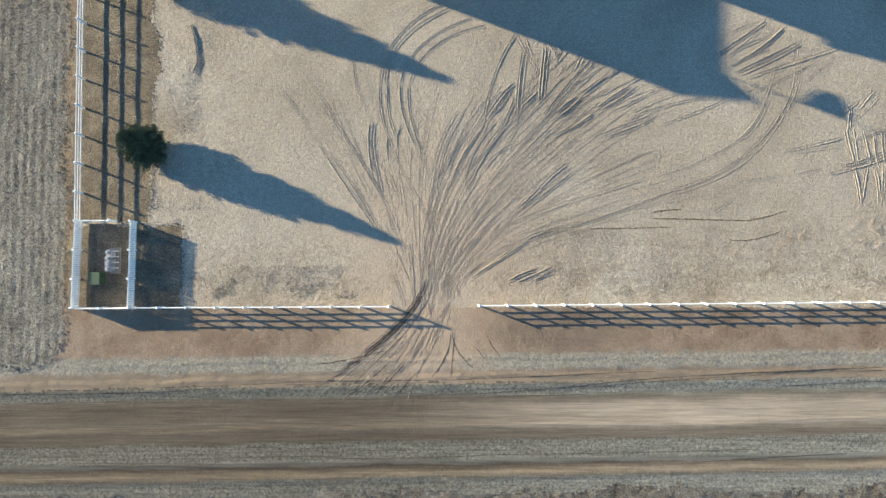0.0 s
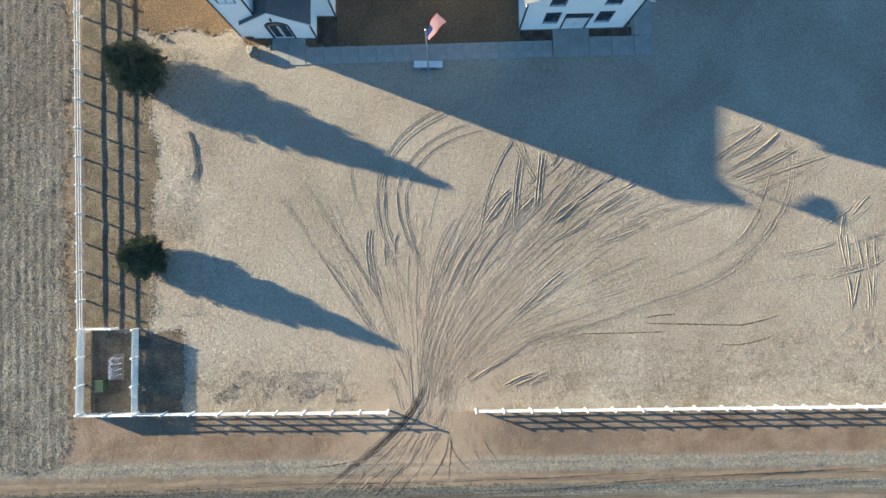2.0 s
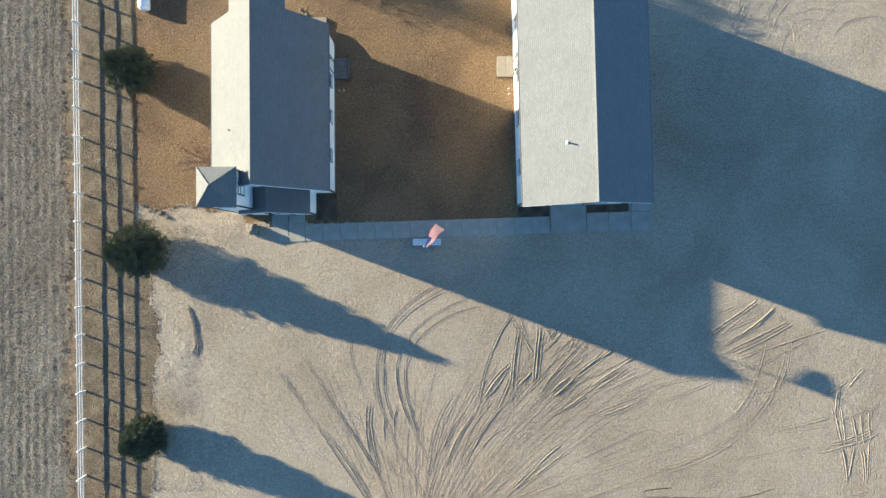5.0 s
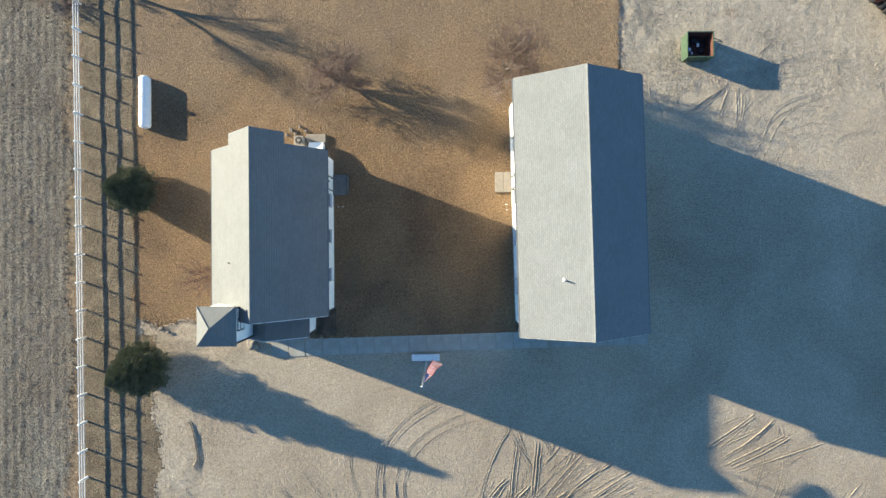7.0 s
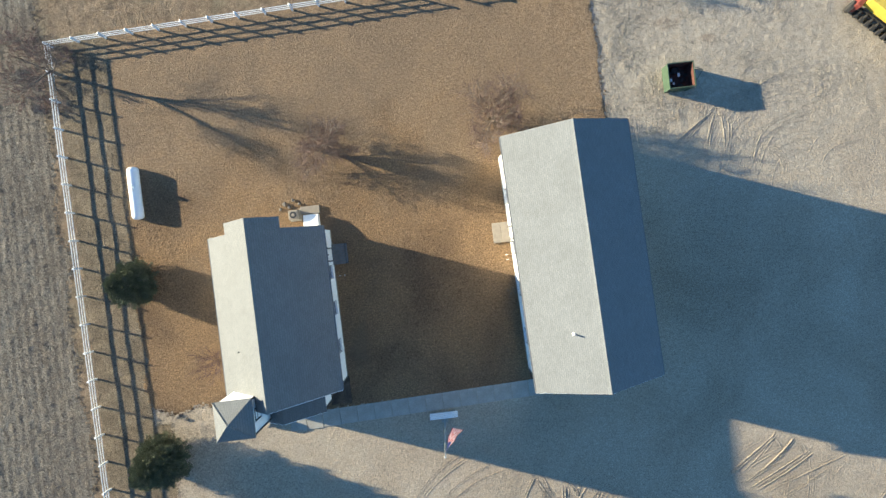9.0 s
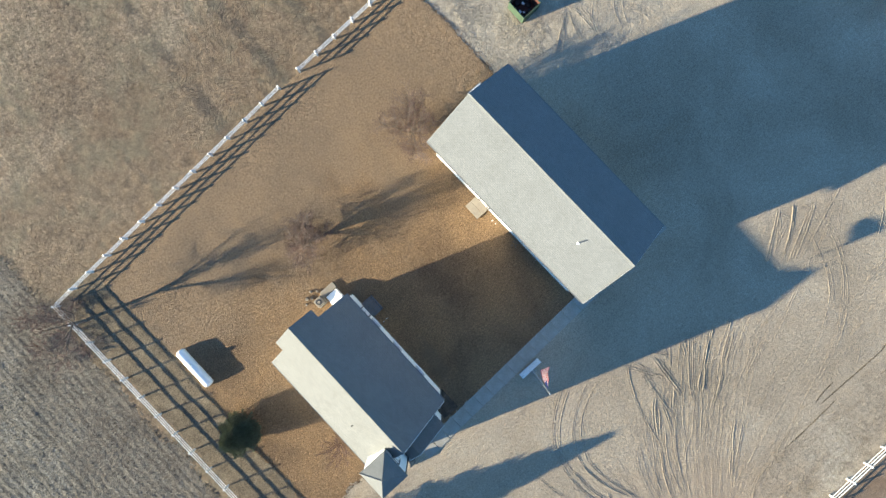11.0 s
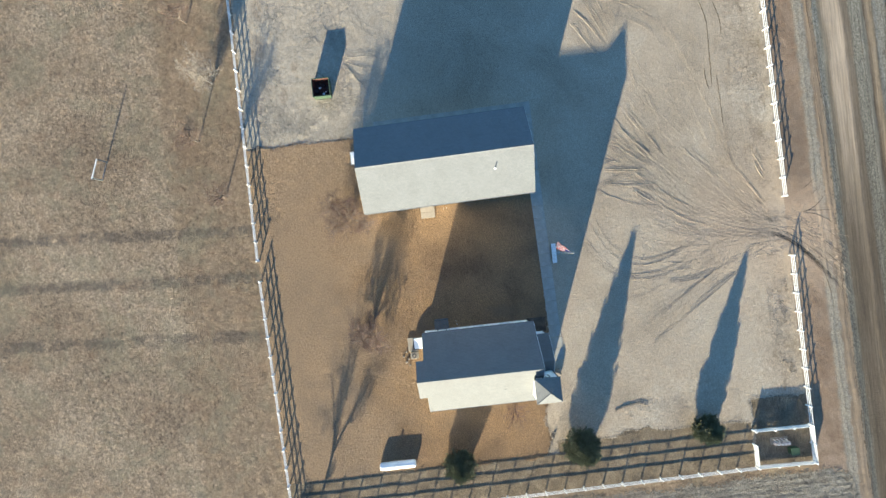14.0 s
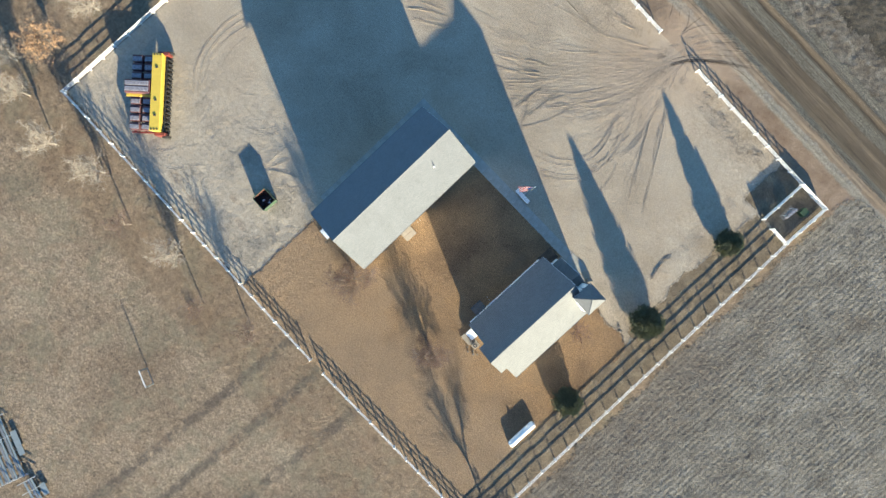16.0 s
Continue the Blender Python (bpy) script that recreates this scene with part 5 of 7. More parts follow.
juniper((-25.3, 10.3), 4.75, 2.15, "dark green juniper beside the white rail fence", 3)
juniper((-25.75, 26.3), 5.9, 2.6, "tall dark green juniper beside the white rail fence", 4)
juniper((-26.5, 41.9), 4.7, 2.3, "dark green juniper beside the white church", 5)
limb_tree((-8.55, 51.4), 4.7, 2.6, "leafless many-stemmed tree with reddish shoots on the lawn", 11, 0.45, 0.13, 16, (25, 80), (8, 7, 7), twig=0.0075)
limb_tree((6.3, 52.4), 4.8, 2.7, "leafless many-stemmed tree with reddish shoots behind the hall", 12, 0.45, 0.13, 17, (25, 80), (8, 7, 7), twig=0.0075)
limb_tree((-30.9, 60.9), 5.2, 4.0, "wide leafless tree spreading over the fence corner", 14, 1.8, 0.15, 9, (36, 74), (8, 5, 5), twig=0.007)
vase_tree((-20.4, 34.2), 2.6, 2.3, "leafless pinkish shrub against the church wall", 13, 22, "shrub", "shrub", M["bark_red"], None, 0.8, twig=0.007)
for k, (x, y, h, r) in enumerate(((-33.2, 61.2, 1.0, 2.0), (-34.8, 59.4, 0.9, 1.9), (-30.4, 62.7, 0.7, 1.4), (-33.8, 63.8, 1.0, 1.9), (-36.0, 62.0, 0.9, 1.7), (-35.2, 64.6, 0.9, 1.8), (-32.6, 58.6, 0.7, 1.3))):
    vase_tree((x, y), h, r, "leafless reddish brush tangled in the fence corner", 40 + k, 13, "shrub", "shrub", M["bark_pink"], M["bark_pink"], 0.8, twig=0.007)
vase_tree((6.35, 37.3), 1.0, 0.7, "low leafless shrub against the hall's side wall", 51, 7, "shrub", "shrub", M["bark"], M["bark"], 0.7)
vase_tree((12.3, 50.6), 1.0, 0.8, "low leafless shrub behind the hall", 52, 7, "shrub", "shrub", M["bark_red"], None, 0.7)
vase_tree((-27.6, 59.2), 0.8, 0.6, "small dark bush near the fence corner", 53, 8, "shrub", "shrub", M["bark"], M["bark"], 0.8)
for k, (x, y, h, r) in enumerate(((49.0, 70.9, 5.4, 2.4), (41.4, 68.5, 5.0, 2.5), (25.5, 68.3, 5.0, 2.5), (59.0, 53.6, 5.0, 2.5), (56.6, 69.0, 5.0, 2.4), (61.5, 67.0, 5.2, 2.4))):
    limb_tree((x, y), h, r, "young leafless pale-barked tree outside the fence", 20 + k, 1.6, 0.09, 12, (34, 76), (7, 5, 5), M["bark_pale"], M["bark_pale"], 0.008, group="young trees outside the fence")
for k, (x, y, h, r) in enumerate(((33.5, 70.7, 4.8, 1.9), (18.2, 70.8, 4.8, 1.9), (10.7, 68.1, 4.2, 1.6))):
    limb_tree((x, y), h, r, "slim leafless sapling with reddish shoots outside the fence", 35 + k, 1.7, 0.08, 9, (42, 78), (7, 5, 5), M["bark"], M["bark_red"], 0.007, group="young trees outside the fence")
limb_tree((58.8, 61.4), 5.2, 2.9, "young tree holding orange-brown dead leaves outside the fence", 31, 1.2, 0.1, 14, (25, 76), (6, 4, 3), M["bark"], M["bark"], 0.007, 4200)
vase_tree((18.9, 72.3), 0.7, 0.9, "low dry weed clump in the pasture", 61, 8, "weed_clump", "weeds", M["dead_leaf"], M["dead_leaf"], 0.7)

# ---- things on the lawn and lot ----
def capsule(bm, p0, p1, r, sides=20, dome=5):
    p0, p1 = Vector(p0), Vector(p1)
    d = (p1 - p0).normalized()
    q = d.to_track_quat("Z", "Y")
    prof = [(-math.cos(a) * r * 0.62, math.sin(a) * r) for a in (math.pi / 2 * k / dome for k in range(dome + 1))]
    L = (p1 - p0).length
    prof += [(L + math.sin(a) * r * 0.62, math.cos(a) * r) for a in (math.pi / 2 * k / dome for k in range(dome + 1))]
    rings = []
    for s, rad in prof:
        rings.append([bm.verts.new(p0 + q @ Vector((rad * math.cos(t), rad * math.sin(t), s))) for t in (2 * math.pi * k / sides for k in range(sides))] if rad > 1e-4 else [bm.verts.new(p0 + d * s)])
    for a, b in zip(rings, rings[1:]):
        for k in range(sides):
            va = (a[k], a[(k + 1) % sides]) if len(a) > 1 else (a[0],)
            vb = (b[(k + 1) % sides], b[k]) if len(b) > 1 else (b[0],)
            bm.faces.new((*va, *vb))
    return bm


tank = thing("propane_tank", (-25.85, 49.84, 0), "long white propane tank lying on the dry lawn", "tank", turn=0.0)
part("shell", capsule(bmesh.new(), (0, -2.05, 0.28), (0, 2.05, 0.28), 0.5), M["tank"], tank, "", True)
part("dome", tubes(((0, 0.5, 0.72), (0, 0.5, 0.95), 0.2, 0.17), sides=16), M["tank"], tank, "round valve cover")
for y in (-1.3, 1.3):
    part("saddle", boxes((-0.4, 0.4, y - 0.12, y + 0.12, -0.2, 0.1)), M["concrete"], tank)
part("weld_band", tubes(((0, -1.0, 0.28), (0, -0.97, 0.28), 0.505), ((0, 1.0, 0.28), (0, 1.03, 0.28), 0.505), sides=20), M["tank"], tank)

dump = thing("dumpster", (23.05, 54.2, 0), "open green steel dumpster with a rusty inside", "dumpster")
w, d, h = 1.12, 1.08, 1.42
part("side_panel", boxes((-w, -w + 0.05, -d, d, 0.12, h)), M["green"], dump)
part("side_panel", boxes((w - 0.05, w, -d, d, 0.12, h)), M["green"], dump)
part("end_panel", boxes((-w + 0.05, w - 0.05, -d, -d + 0.05, 0.12, h)), M["green"], dump)
part("end_panel", boxes((-w + 0.05, w - 0.05, d - 0.05, d, 0.12, h)), M["green"], dump)
part("liner", boxes((-w + 0.05, -w + 0.062, -d + 0.05, d - 0.05, 0.2, h - 0.02), (w - 0.062, w - 0.05, -d + 0.05, d - 0.05, 0.2, h - 0.02), (-w + 0.06, w - 0.06, -d + 0.05, -d + 0.062, 0.2, h - 0.02), (-w + 0.06, w - 0.06, d - 0.062, d - 0.05, 0.2, h - 0.02)), M["rust"], dump, "rusty inner faces")
part("floor_plate", boxes((-w + 0.05, w - 0.05, -d + 0.05, d - 0.05, 0.12, 0.2)), M["rust"], dump)
part("rim", boxes((-w - 0.04, -w, -d - 0.04, d + 0.04, h - 0.1, h + 0.02), (w, w + 0.04, -d - 0.04, d + 0.04, h - 0.1, h + 0.02), (-w, w, -d - 0.04, -d, h - 0.1, h + 0.02), (-w, w, d, d + 0.04, h - 0.1, h + 0.02)), M["green"], dump)
for x in (-0.75, -0.25, 0.25, 0.75):
    for s in (-1, 1):
        part("rib", boxes((x - 0.04, x + 0.04, s * d - 0.05 if s < 0 else d, s * d if s < 0 else d + 0.05, 0.12, h - 0.1)), M["green"], dump)
part("skid", boxes((-0.9, -0.75, -d, d, -0.05, 0.12), (0.75, 0.9, -d, d, -0.05, 0.12)), M["trim"], dump)
part("lid_frame", tubes(((w, -0.75, h - 0.1), (w + 0.95, 0.35, h - 0.35), 0.03), ((w, 0.6, h - 0.1), (w + 0.95, 0.35, h - 0.35), 0.03), ((w, 0.6, 0.5), (w + 0.95, 0.35, h - 0.35), 0.03)), M["green"], dump, "bent green lift bracket")
rng = np.random.default_rng(5)
bm = bmesh.new()
for k in range(9):
    x, y, s = rng.uniform(-0.8, 0.8), rng.uniform(-0.8, 0.8), rng.uniform(0.15, 0.4)
    bmesh.ops.create_icosphere(bm, subdivisions=2, radius=s, matrix=Matrix.Translation((x, y, 0.25 + s * 0.3)) @ Matrix.Diagonal((1, 1, 0.55, 1)))
for v in bm.verts:
    v.co += Vector(rng.normal(0, 0.02, 3))
solo("rubbish_bags", bm, M["rubbish"], (23.05, 54.2, 0), "dark rubbish bags inside the dumpster", "rubbish")
bm = boxes((-0.75, -0.5, -0.3, 0.0, 0.55, 0.6), (0.05, 0.25, 0.1, 0.42, 0.52, 0.58), (-0.45, -0.3, -0.55, -0.35, 0.5, 0.56), bevel=0.01)
solo("paper_scraps", bm, M["white"], (23.05, 54.2, 0), "pale paper scraps on top of the rubbish", "rubbish", kind="stuff")

for x, y, h in ((-8.72, 40.4, 0.35), (-8.3, 40.42, 0.3), (6.2, 40.5, 0.4), (6.25, 40.05, 0.35)):
    bm = tubes(((0, 0, -0.1), (0, 0, h), 0.035), ((0, 0, h), (0.12, 0, h + 0.02), 0.03))
    solo("yard_hydrant", bm, M["white"], (x, y, 0), "short white standpipe beside a building wall", "standpipe")

# bench by the flagpole
bench = thing("bench", (-1.0, 27.0, 0), "long pale slatted bench beside the flagpole", "bench")
for k in range(4):
    part("slat", boxes((-1.24, 1.24, -0.27 + 0.14 * k, -0.27 + 0.14 * k + 0.12, 0.45, 0.52), bevel=0.012), M["fascia"], bench)
part("seat_frame", boxes((-1.2, 1.2, -0.3, -0.24, 0.38, 0.45), (-1.2, 1.2, 0.24, 0.3, 0.38, 0.45)), M["steel"], bench)
for x in (-0.85, 0.85):
    part("leg", boxes((x - 0.16, x + 0.16, -0.28, 0.28, -0.08, 0.38), bevel=0.02), M["concrete"], bench)

pole = thing("flagpole", (-0.98, 26.55, 0), "tall grey metal flagpole flying a striped flag", "flagpole")
part("base", boxes((-0.3, 0.3, -0.3, 0.3, -0.1, 0.1), bevel=0.02), M["concrete"], pole)
part("shaft", tubes(((0, 0, 0.1), (0, 0, 8.6), 0.075, 0.04), sides=12), M["steel"], pole)
bm = bmesh.new()
bmesh.ops.create_icosphere(bm, subdivisions=2, radius=0.09, matrix=Matrix.Translation((0, 0, 8.66)))
part("finial", bm, M["steel"], pole, "", True)
part("halyard", tubes(((0.07, 0.02, 1.2), (0.05, 0.02, 8.5), 0.006), sides=4), M["white"], pole)


def flag_at(u, v):
    """A point of the flag: u along the fly, v down the hoist, from 0 to 1."""
    d, side = Vector((0.36, 0.93, 0)), Vector((0.85, -0.52, 0))
    wave = 0.07 * u**0.6 * math.sin(8.5 * u - 1.2 * v)
    drop = 1.05 * v * (1 - 0.35 * u) + 0.25 * u * u + 0.06 * math.sin(9 * u + 3 * v) * u
    return d * (0.06 + 1.85 * u) + side * (wave + v * (0.2 + 0.75 * u)) + Vector((0, 0, 7.9 - drop))


def flag_piece(name, u0, u1, v0, v1, mat, parent, lift=0.0, nu=18):
    verts, faces = [], []
    nv = max(1, round((v1 - v0) * 13))
    for i in range(nu + 1):
        for j in range(nv + 1):
            verts.append(tuple(flag_at(u0 + (u1 - u0) * i / nu, v0 + (v1 - v0) * j / nv)))
    for i in range(nu):
        for j in range(nv):
            a = i * (nv + 1) + j
            faces.append((a, a + nv + 1, a + nv + 2, a + 1))
    return part(name, mesh_from(name, verts, faces, mat, True), None, parent)


flag = thing("flag", (-0.98, 26.55, 0), "red, white and blue striped flag blowing from the flagpole", "flag")
for k in range(13):
    flag_piece("stripe", 0.42 if k < 7 else 0.0, 1.0, k / 13, (k + 1) / 13, M["flag_red"] if k % 2 == 0 else M["flag_white"], flag)
flag_piece("canton", 0.0, 0.42, 0.0, 7 / 13, M["flag_blue"], flag)


def boulder(name, at, size, label, seed, flat=0.7):
    rng = np.random.default_rng(seed)
    bm = bmesh.new()
    bmesh.ops.create_icosphere(bm, subdivisions=3, radius=size)
    for v in bm.verts:
        n = v.co.normalized()
        v.co *= 0.8 + 0.45 * noise.noise(n * 1.4 + Vector((seed, 0, 0))) + 0.12 * noise.noise(n * 5)
        v.co.z *= flat
    return solo(name, bm, M["stone"], (*at, size * flat * 0.55), label, "boulder", smooth=True)


boulder("boulder", (-16.35, 28.2), 0.62, "weathered tan boulder in front of the church tower", 3, 0.85)
boulder("boulder", (-14.9, 28.55), 0.16, "small pale stone beside the church walk", 8)
for k, (x, y, s) in enumerate(((-12.9, 47.3, 0.22), (-12.1, 47.6, 0.18), (-11.6, 47.2, 0.16), (-13.3, 46.9, 0.15), (-12.5, 47.0, 0.17), (-24.0, 29.3, 0.2), (-24.6, 29.6, 0.24))):
    boulder("stone", (x, y), s, "rough tan stone on the dry lawn", 20 + k, 0.6)

# utility pad inside the pickets
ut = thing("utility_cabinet", (-28.2, 0.7, 0), "grey metal utility cabinet on a concrete pad", "utility cabinet")
part("pad", boxes((-0.5, 0.4, -1.2, 1.05, -0.15, 0.09), bevel=0.02), M["tan_step"], ut)
part("cabinet", boxes((-0.38, 0.0, -1.0, 0.1, 0.09, 1.0), (-0.38, 0.0, 0.16, 0.85, 0.09, 0.85), bevel=0.02), M["poly"], ut)
part("cabinet_door", boxes((0.0, 0.02, -0.95, -0.47, 0.15, 0.94), (0.0, 0.02, -0.43, 0.05, 0.15, 0.94), (0.0, 0.02, 0.2, 0.8, 0.15, 0.8), bevel=0.004), M["steel"], ut)
for k in range(4):
    y = -0.8 + 0.48 * k
    part("meter", tubes(((-0.19, y, 0.85 if k > 1 else 1.0), (-0.19, y, 1.12), 0.11), sides=14), M["steel"], ut)
    part("conduit", tubes(((0.2, y + 0.1, 0.0), (0.2, y + 0.1, 0.7), 0.035), ((0.2, y + 0.1, 0.7), (-0.1, y + 0.05, 0.7), 0.03)), M["white"], ut)
gb = thing("transformer_box", (-29.6, -0.9, 0), "low green transformer box in the utility yard, coloured as if shaded", "transformer")
part("case", boxes((-0.45, 0.45, -0.5, 0.5, -0.05, 0.75), bevel=0.04), M["green_shaded"], gb)
part("lid", boxes((-0.48, 0.48, -0.53, 0.53, 0.75, 0.82), bevel=0.02), M["green_shaded"], gb)

# small goal on the pasture
goal = thing("football_goal", (15.75, 83.2, 0), "small white-framed football goal without a net", "goal", turn=-20.0)
for x in (-1.2, 1.2):
    part("post", tubes(((x, 0, -0.1), (x, 0, 2.05), 0.07)), M["alu"], goal)
part("crossbar", tubes(((-1.27, 0, 2.05), (1.27, 0, 2.05), 0.075)), M["white"], goal)
part("ground_bar", tubes(((-1.2, 0, 0.04), (1.2, 0, 0.04), 0.04)), M["alu"], goal)

bm = boxes((-0.28, 0.28, -0.22, 0.22, -0.05, 0.3), (-0.3, 0.3, -0.24, 0.24, 0.3, 0.34), bevel=0.02)
solo("bucket", bm, M["white"], (6.8, 103.8, 0), "small white tub standing on the dry pasture", "tub")

# bleachers
def bleachers(at, turn, half, rows, label):
    ble = thing("bleachers", at, label, "bleachers", "bleachers on the pasture", turn=turn)
    for k in range(rows):
        part("seat_plank", boxes((-half, half, 0.8 * k - 0.15, 0.8 * k + 0.15, 0.42 + 0.3 * k, 0.47 + 0.3 * k)), M["alu"], ble)
        if k:
            part("foot_plank", boxes((-half, half, 0.8 * k - 0.55, 0.8 * k - 0.2, 0.12 + 0.3 * k, 0.16 + 0.3 * k)), M["steel"], ble)
    n = max(2, round(half * 2 / 1.9))
    deep = 0.8 * (rows - 1)
    for k in range(n + 1):
        x = -half + 0.1 + (2 * half - 0.2) * k / n
        part("frame", tubes(((x, -0.3, 0.0), (x, deep + 0.3, 0.0), 0.04), ((x, 0, 0), (x, 0, 0.42), 0.03), ((x, deep, 0), (x, deep, 0.42 + 0.3 * (rows - 1)), 0.03), ((x, -0.1, 0.1), (x, deep + 0.1, 0.12 + 0.3 * rows), 0.03)), M["steel"], ble)
    for x in (-half, half * 0.3, half):
        part("cross_bar", tubes(((x, -0.9, 0.62), (x, deep + 0.7, 0.62 + 0.3 * rows), 0.05)), M["steel"], ble)
    part("walkway", boxes((-half * 0.4, half * 0.4, -1.3, -0.45, 0.28, 0.33)), M["alu"], ble)
    return ble


bleachers((21.6, 104.0, 0), -19.0, 4.6, 4, "aluminium bleachers standing on the dry pasture")
bleachers((14.2, 105.6, 0), -14.0, 2.2, 2, "short low aluminium bleacher bench on the dry pasture")


# the seed drill
def seed_drill():
    sd = thing("seed_drill", (43.75, 55.05, 0), "long yellow seed drill with maroon lids and red end frames", "farm machine", "", "", -45.0)
    L = 5.35
    part("hopper", prism(bmesh.new(), [(-0.45, 1.0), (0.45, 1.0), (0.66, 2.25), (-0.66, 2.25)], "x", -L, L), M["yellow"], sd, "long yellow seed hopper")
    part("hopper_lid", boxes((-L, L, -0.68, 0.68, 2.25, 2.32), bevel=0.02), M["yellow"], sd, "yellow hopper lid")
    for x in (-3.2, -1.1, 3.4):
        part("latch", boxes((x - 0.14, x + 0.14, -0.18, 0.16, 2.32, 2.4), bevel=0.02), M["trim"], sd)
    for s in (-1, 1):
        part("end_frame", boxes((s * (L + 0.28) - 0.22, s * (L + 0.28) + 0.22, -1.05, 0.4, 0.25, 1.5), bevel=0.03), M["red"], sd, "red end frame")
        part("end_wheel", tubes(((s * (L + 0.55) - 0.14, -0.85, 0.55), (s * (L + 0.55) + 0.14, -0.85, 0.55), 0.55), sides=24), M["rubber"], sd, "black tyre")
        part("end_beam", boxes((s * L - 0.1, s * L + 0.1, 0.5, 3.95, 0.5, 0.75)), M["red"], sd)
        for k in range(3):
            part("end_slot", boxes((s * (L - 0.2) - 0.1, s * (L - 0.2) + 0.1, -0.5 + 0.4 * k, -0.3 + 0.4 * k, 2.32, 2.36)), M["trim"], sd)
    part("tool_bar", boxes((-L, L, -0.72, -0.6, 0.75, 0.95)), M["rubber"], sd)
    for k in range(17):
        x = -L + 0.35 + 0.62 * k
        op = part("opener_arm", boxes((x - 0.06, x + 0.06, -0.98, -0.7, 0.45, 0.95)), M["rubber"], sd)
        part("opener_disc", tubes(((x - 0.15, -0.9, 0.3), (x + 0.13, -0.85, 0.3), 0.3), sides=16), M["rubber"], op, "dark opener disc")
    for y0, y1 in ((0.9, 2.2), (2.5, 3.9)):
        for k in range(9):
            x = -L + 0.7 + 1.18 * k
            if abs(x - 0.55) < 0.95:
                continue
            part("seed_box", boxes((x - 0.5, x + 0.5, y0, y1, 0.7, 1.5), bevel=0.04), M["maroon"], sd, "maroon fertiliser box")
            part("box_lid", boxes((x - 0.4, x + 0.22, y0 + 0.06, y1 - 0.06, 1.5, 1.57), bevel=0.05), M["poly"], sd, "pale grey poly lid")
    part("rear_beam", boxes((-L, L, 0.8, 0.92, 0.5, 0.75), (-L, L, 1.9, 2.05, 0.5, 0.75), (-L, L, 3.4, 3.55, 0.5, 0.75)), M["red"], sd)
    part("platform", boxes((-0.55, 1.65, 0.7, 4.5, 1.4, 1.52), bevel=0.02), M["yellow"], sd, "yellow loading platform")
    part("platform_box", boxes((-0.2, 1.6, 0.9, 4.4, 1.52, 2.3), bevel=0.05), M["maroon"], sd)
    for k in range(2):
        part("box_lid", boxes((0.0 + 0.8 * k, 0.62 + 0.8 * k, 1.05, 4.3, 2.3, 2.38), bevel=0.04), M["poly"], sd)
    part("hitch", tubes(((0.4, 3.6, 0.6), (0.4, 5.4, 0.5), 0.08)), M["red"], sd)
    for x in (-2.4, 2.9):
        part("carry_wheel", tubes(((x - 0.16, 2.0, 0.5), (x + 0.16, 2.0, 0.5), 0.5), sides=22), M["rubber"], sd)
    return sd


seed_drill()


# ---- tyre tracks: low crests of loose gravel pressed up beside the treads ----
def ribbon(line, width, high, rng, even=0.0):
    """Vertices and faces of one uneven crest along a line of (x, y)."""
    line = np.asarray(line)
    run = np.r_[0, np.cumsum(np.linalg.norm(np.diff(line, axis=0), axis=1))]
    m = max(8, int(run[-1] / 0.22))
    s = np.linspace(0, run[-1], m)
    line = np.stack([np.interp(s, run, line[:, 0]), np.interp(s, run, line[:, 1])], 1)
    d = np.gradient(line, axis=0)
    d /= np.linalg.norm(d, axis=1, keepdims=True) + 1e-9
    n = np.stack([-d[:, 1], d[:, 0]], 1)
    u = np.linspace(0, 1, m)
    seed = int(rng.integers(1, 999))
    fade = np.clip(np.minimum(u, 1 - u) * run[-1] / 0.5, 0, 1)
    amp = fade * np.clip(2.0 * fbm(line[:, 0], line[:, 1], 2.6, seed, 3) - 0.4, 0.06, 1.1)
    amp = (amp * (1 - even) + even * 0.6 * fade) * rng.uniform(0.65, 1.2, m)
    line = line + n * rng.normal(0, 0.012, (m, 1))
    wide = width * (0.35 + 0.65 * np.clip(amp, 0, 1))[:, None] * rng.uniform(0.8, 1.2, (m, 1))
    z = ground_height(line[:, 0], line[:, 1]) + 0.008
    rows = []
    for off, up in ((-1.0, -0.03), (-0.3, 1.0), (0.25, 0.8), (1.0, -0.03)):
        p = line + n * off * wide
        rows.append(np.stack([p[:, 0], p[:, 1], z + (high * amp * up if up > 0 else up)], 1))
    v = np.stack(rows, 1).reshape(-1, 3)
    f = [(4 * i + j, 4 * i + j + 1, 4 * i + j + 5, 4 * i + j + 4) for i in range(m - 1) for j in range(3)]
    return v, f


def bezier(p0, p1, p2, n):
    t = np.linspace(0, 1, n)[:, None]
    return (1 - t) ** 2 * np.array(p0) + 2 * t * (1 - t) * np.array(p1) + t * t * np.array(p2)


TRACKS = "tyre tracks on the lot"
LOOSE, DAMP, STAIN = "lot", "rut", "strip"
rng = np.random.default_rng(77)


def through_mid(p0, mid, p1, n):
    """A smooth curve from p0 to p1 that passes the point mid half-way."""
    p0, mid, p1 = np.array(p0), np.array(mid), np.array(p1)
    return bezier(p0, 2 * mid - (p0 + p1) / 2, p1, n)


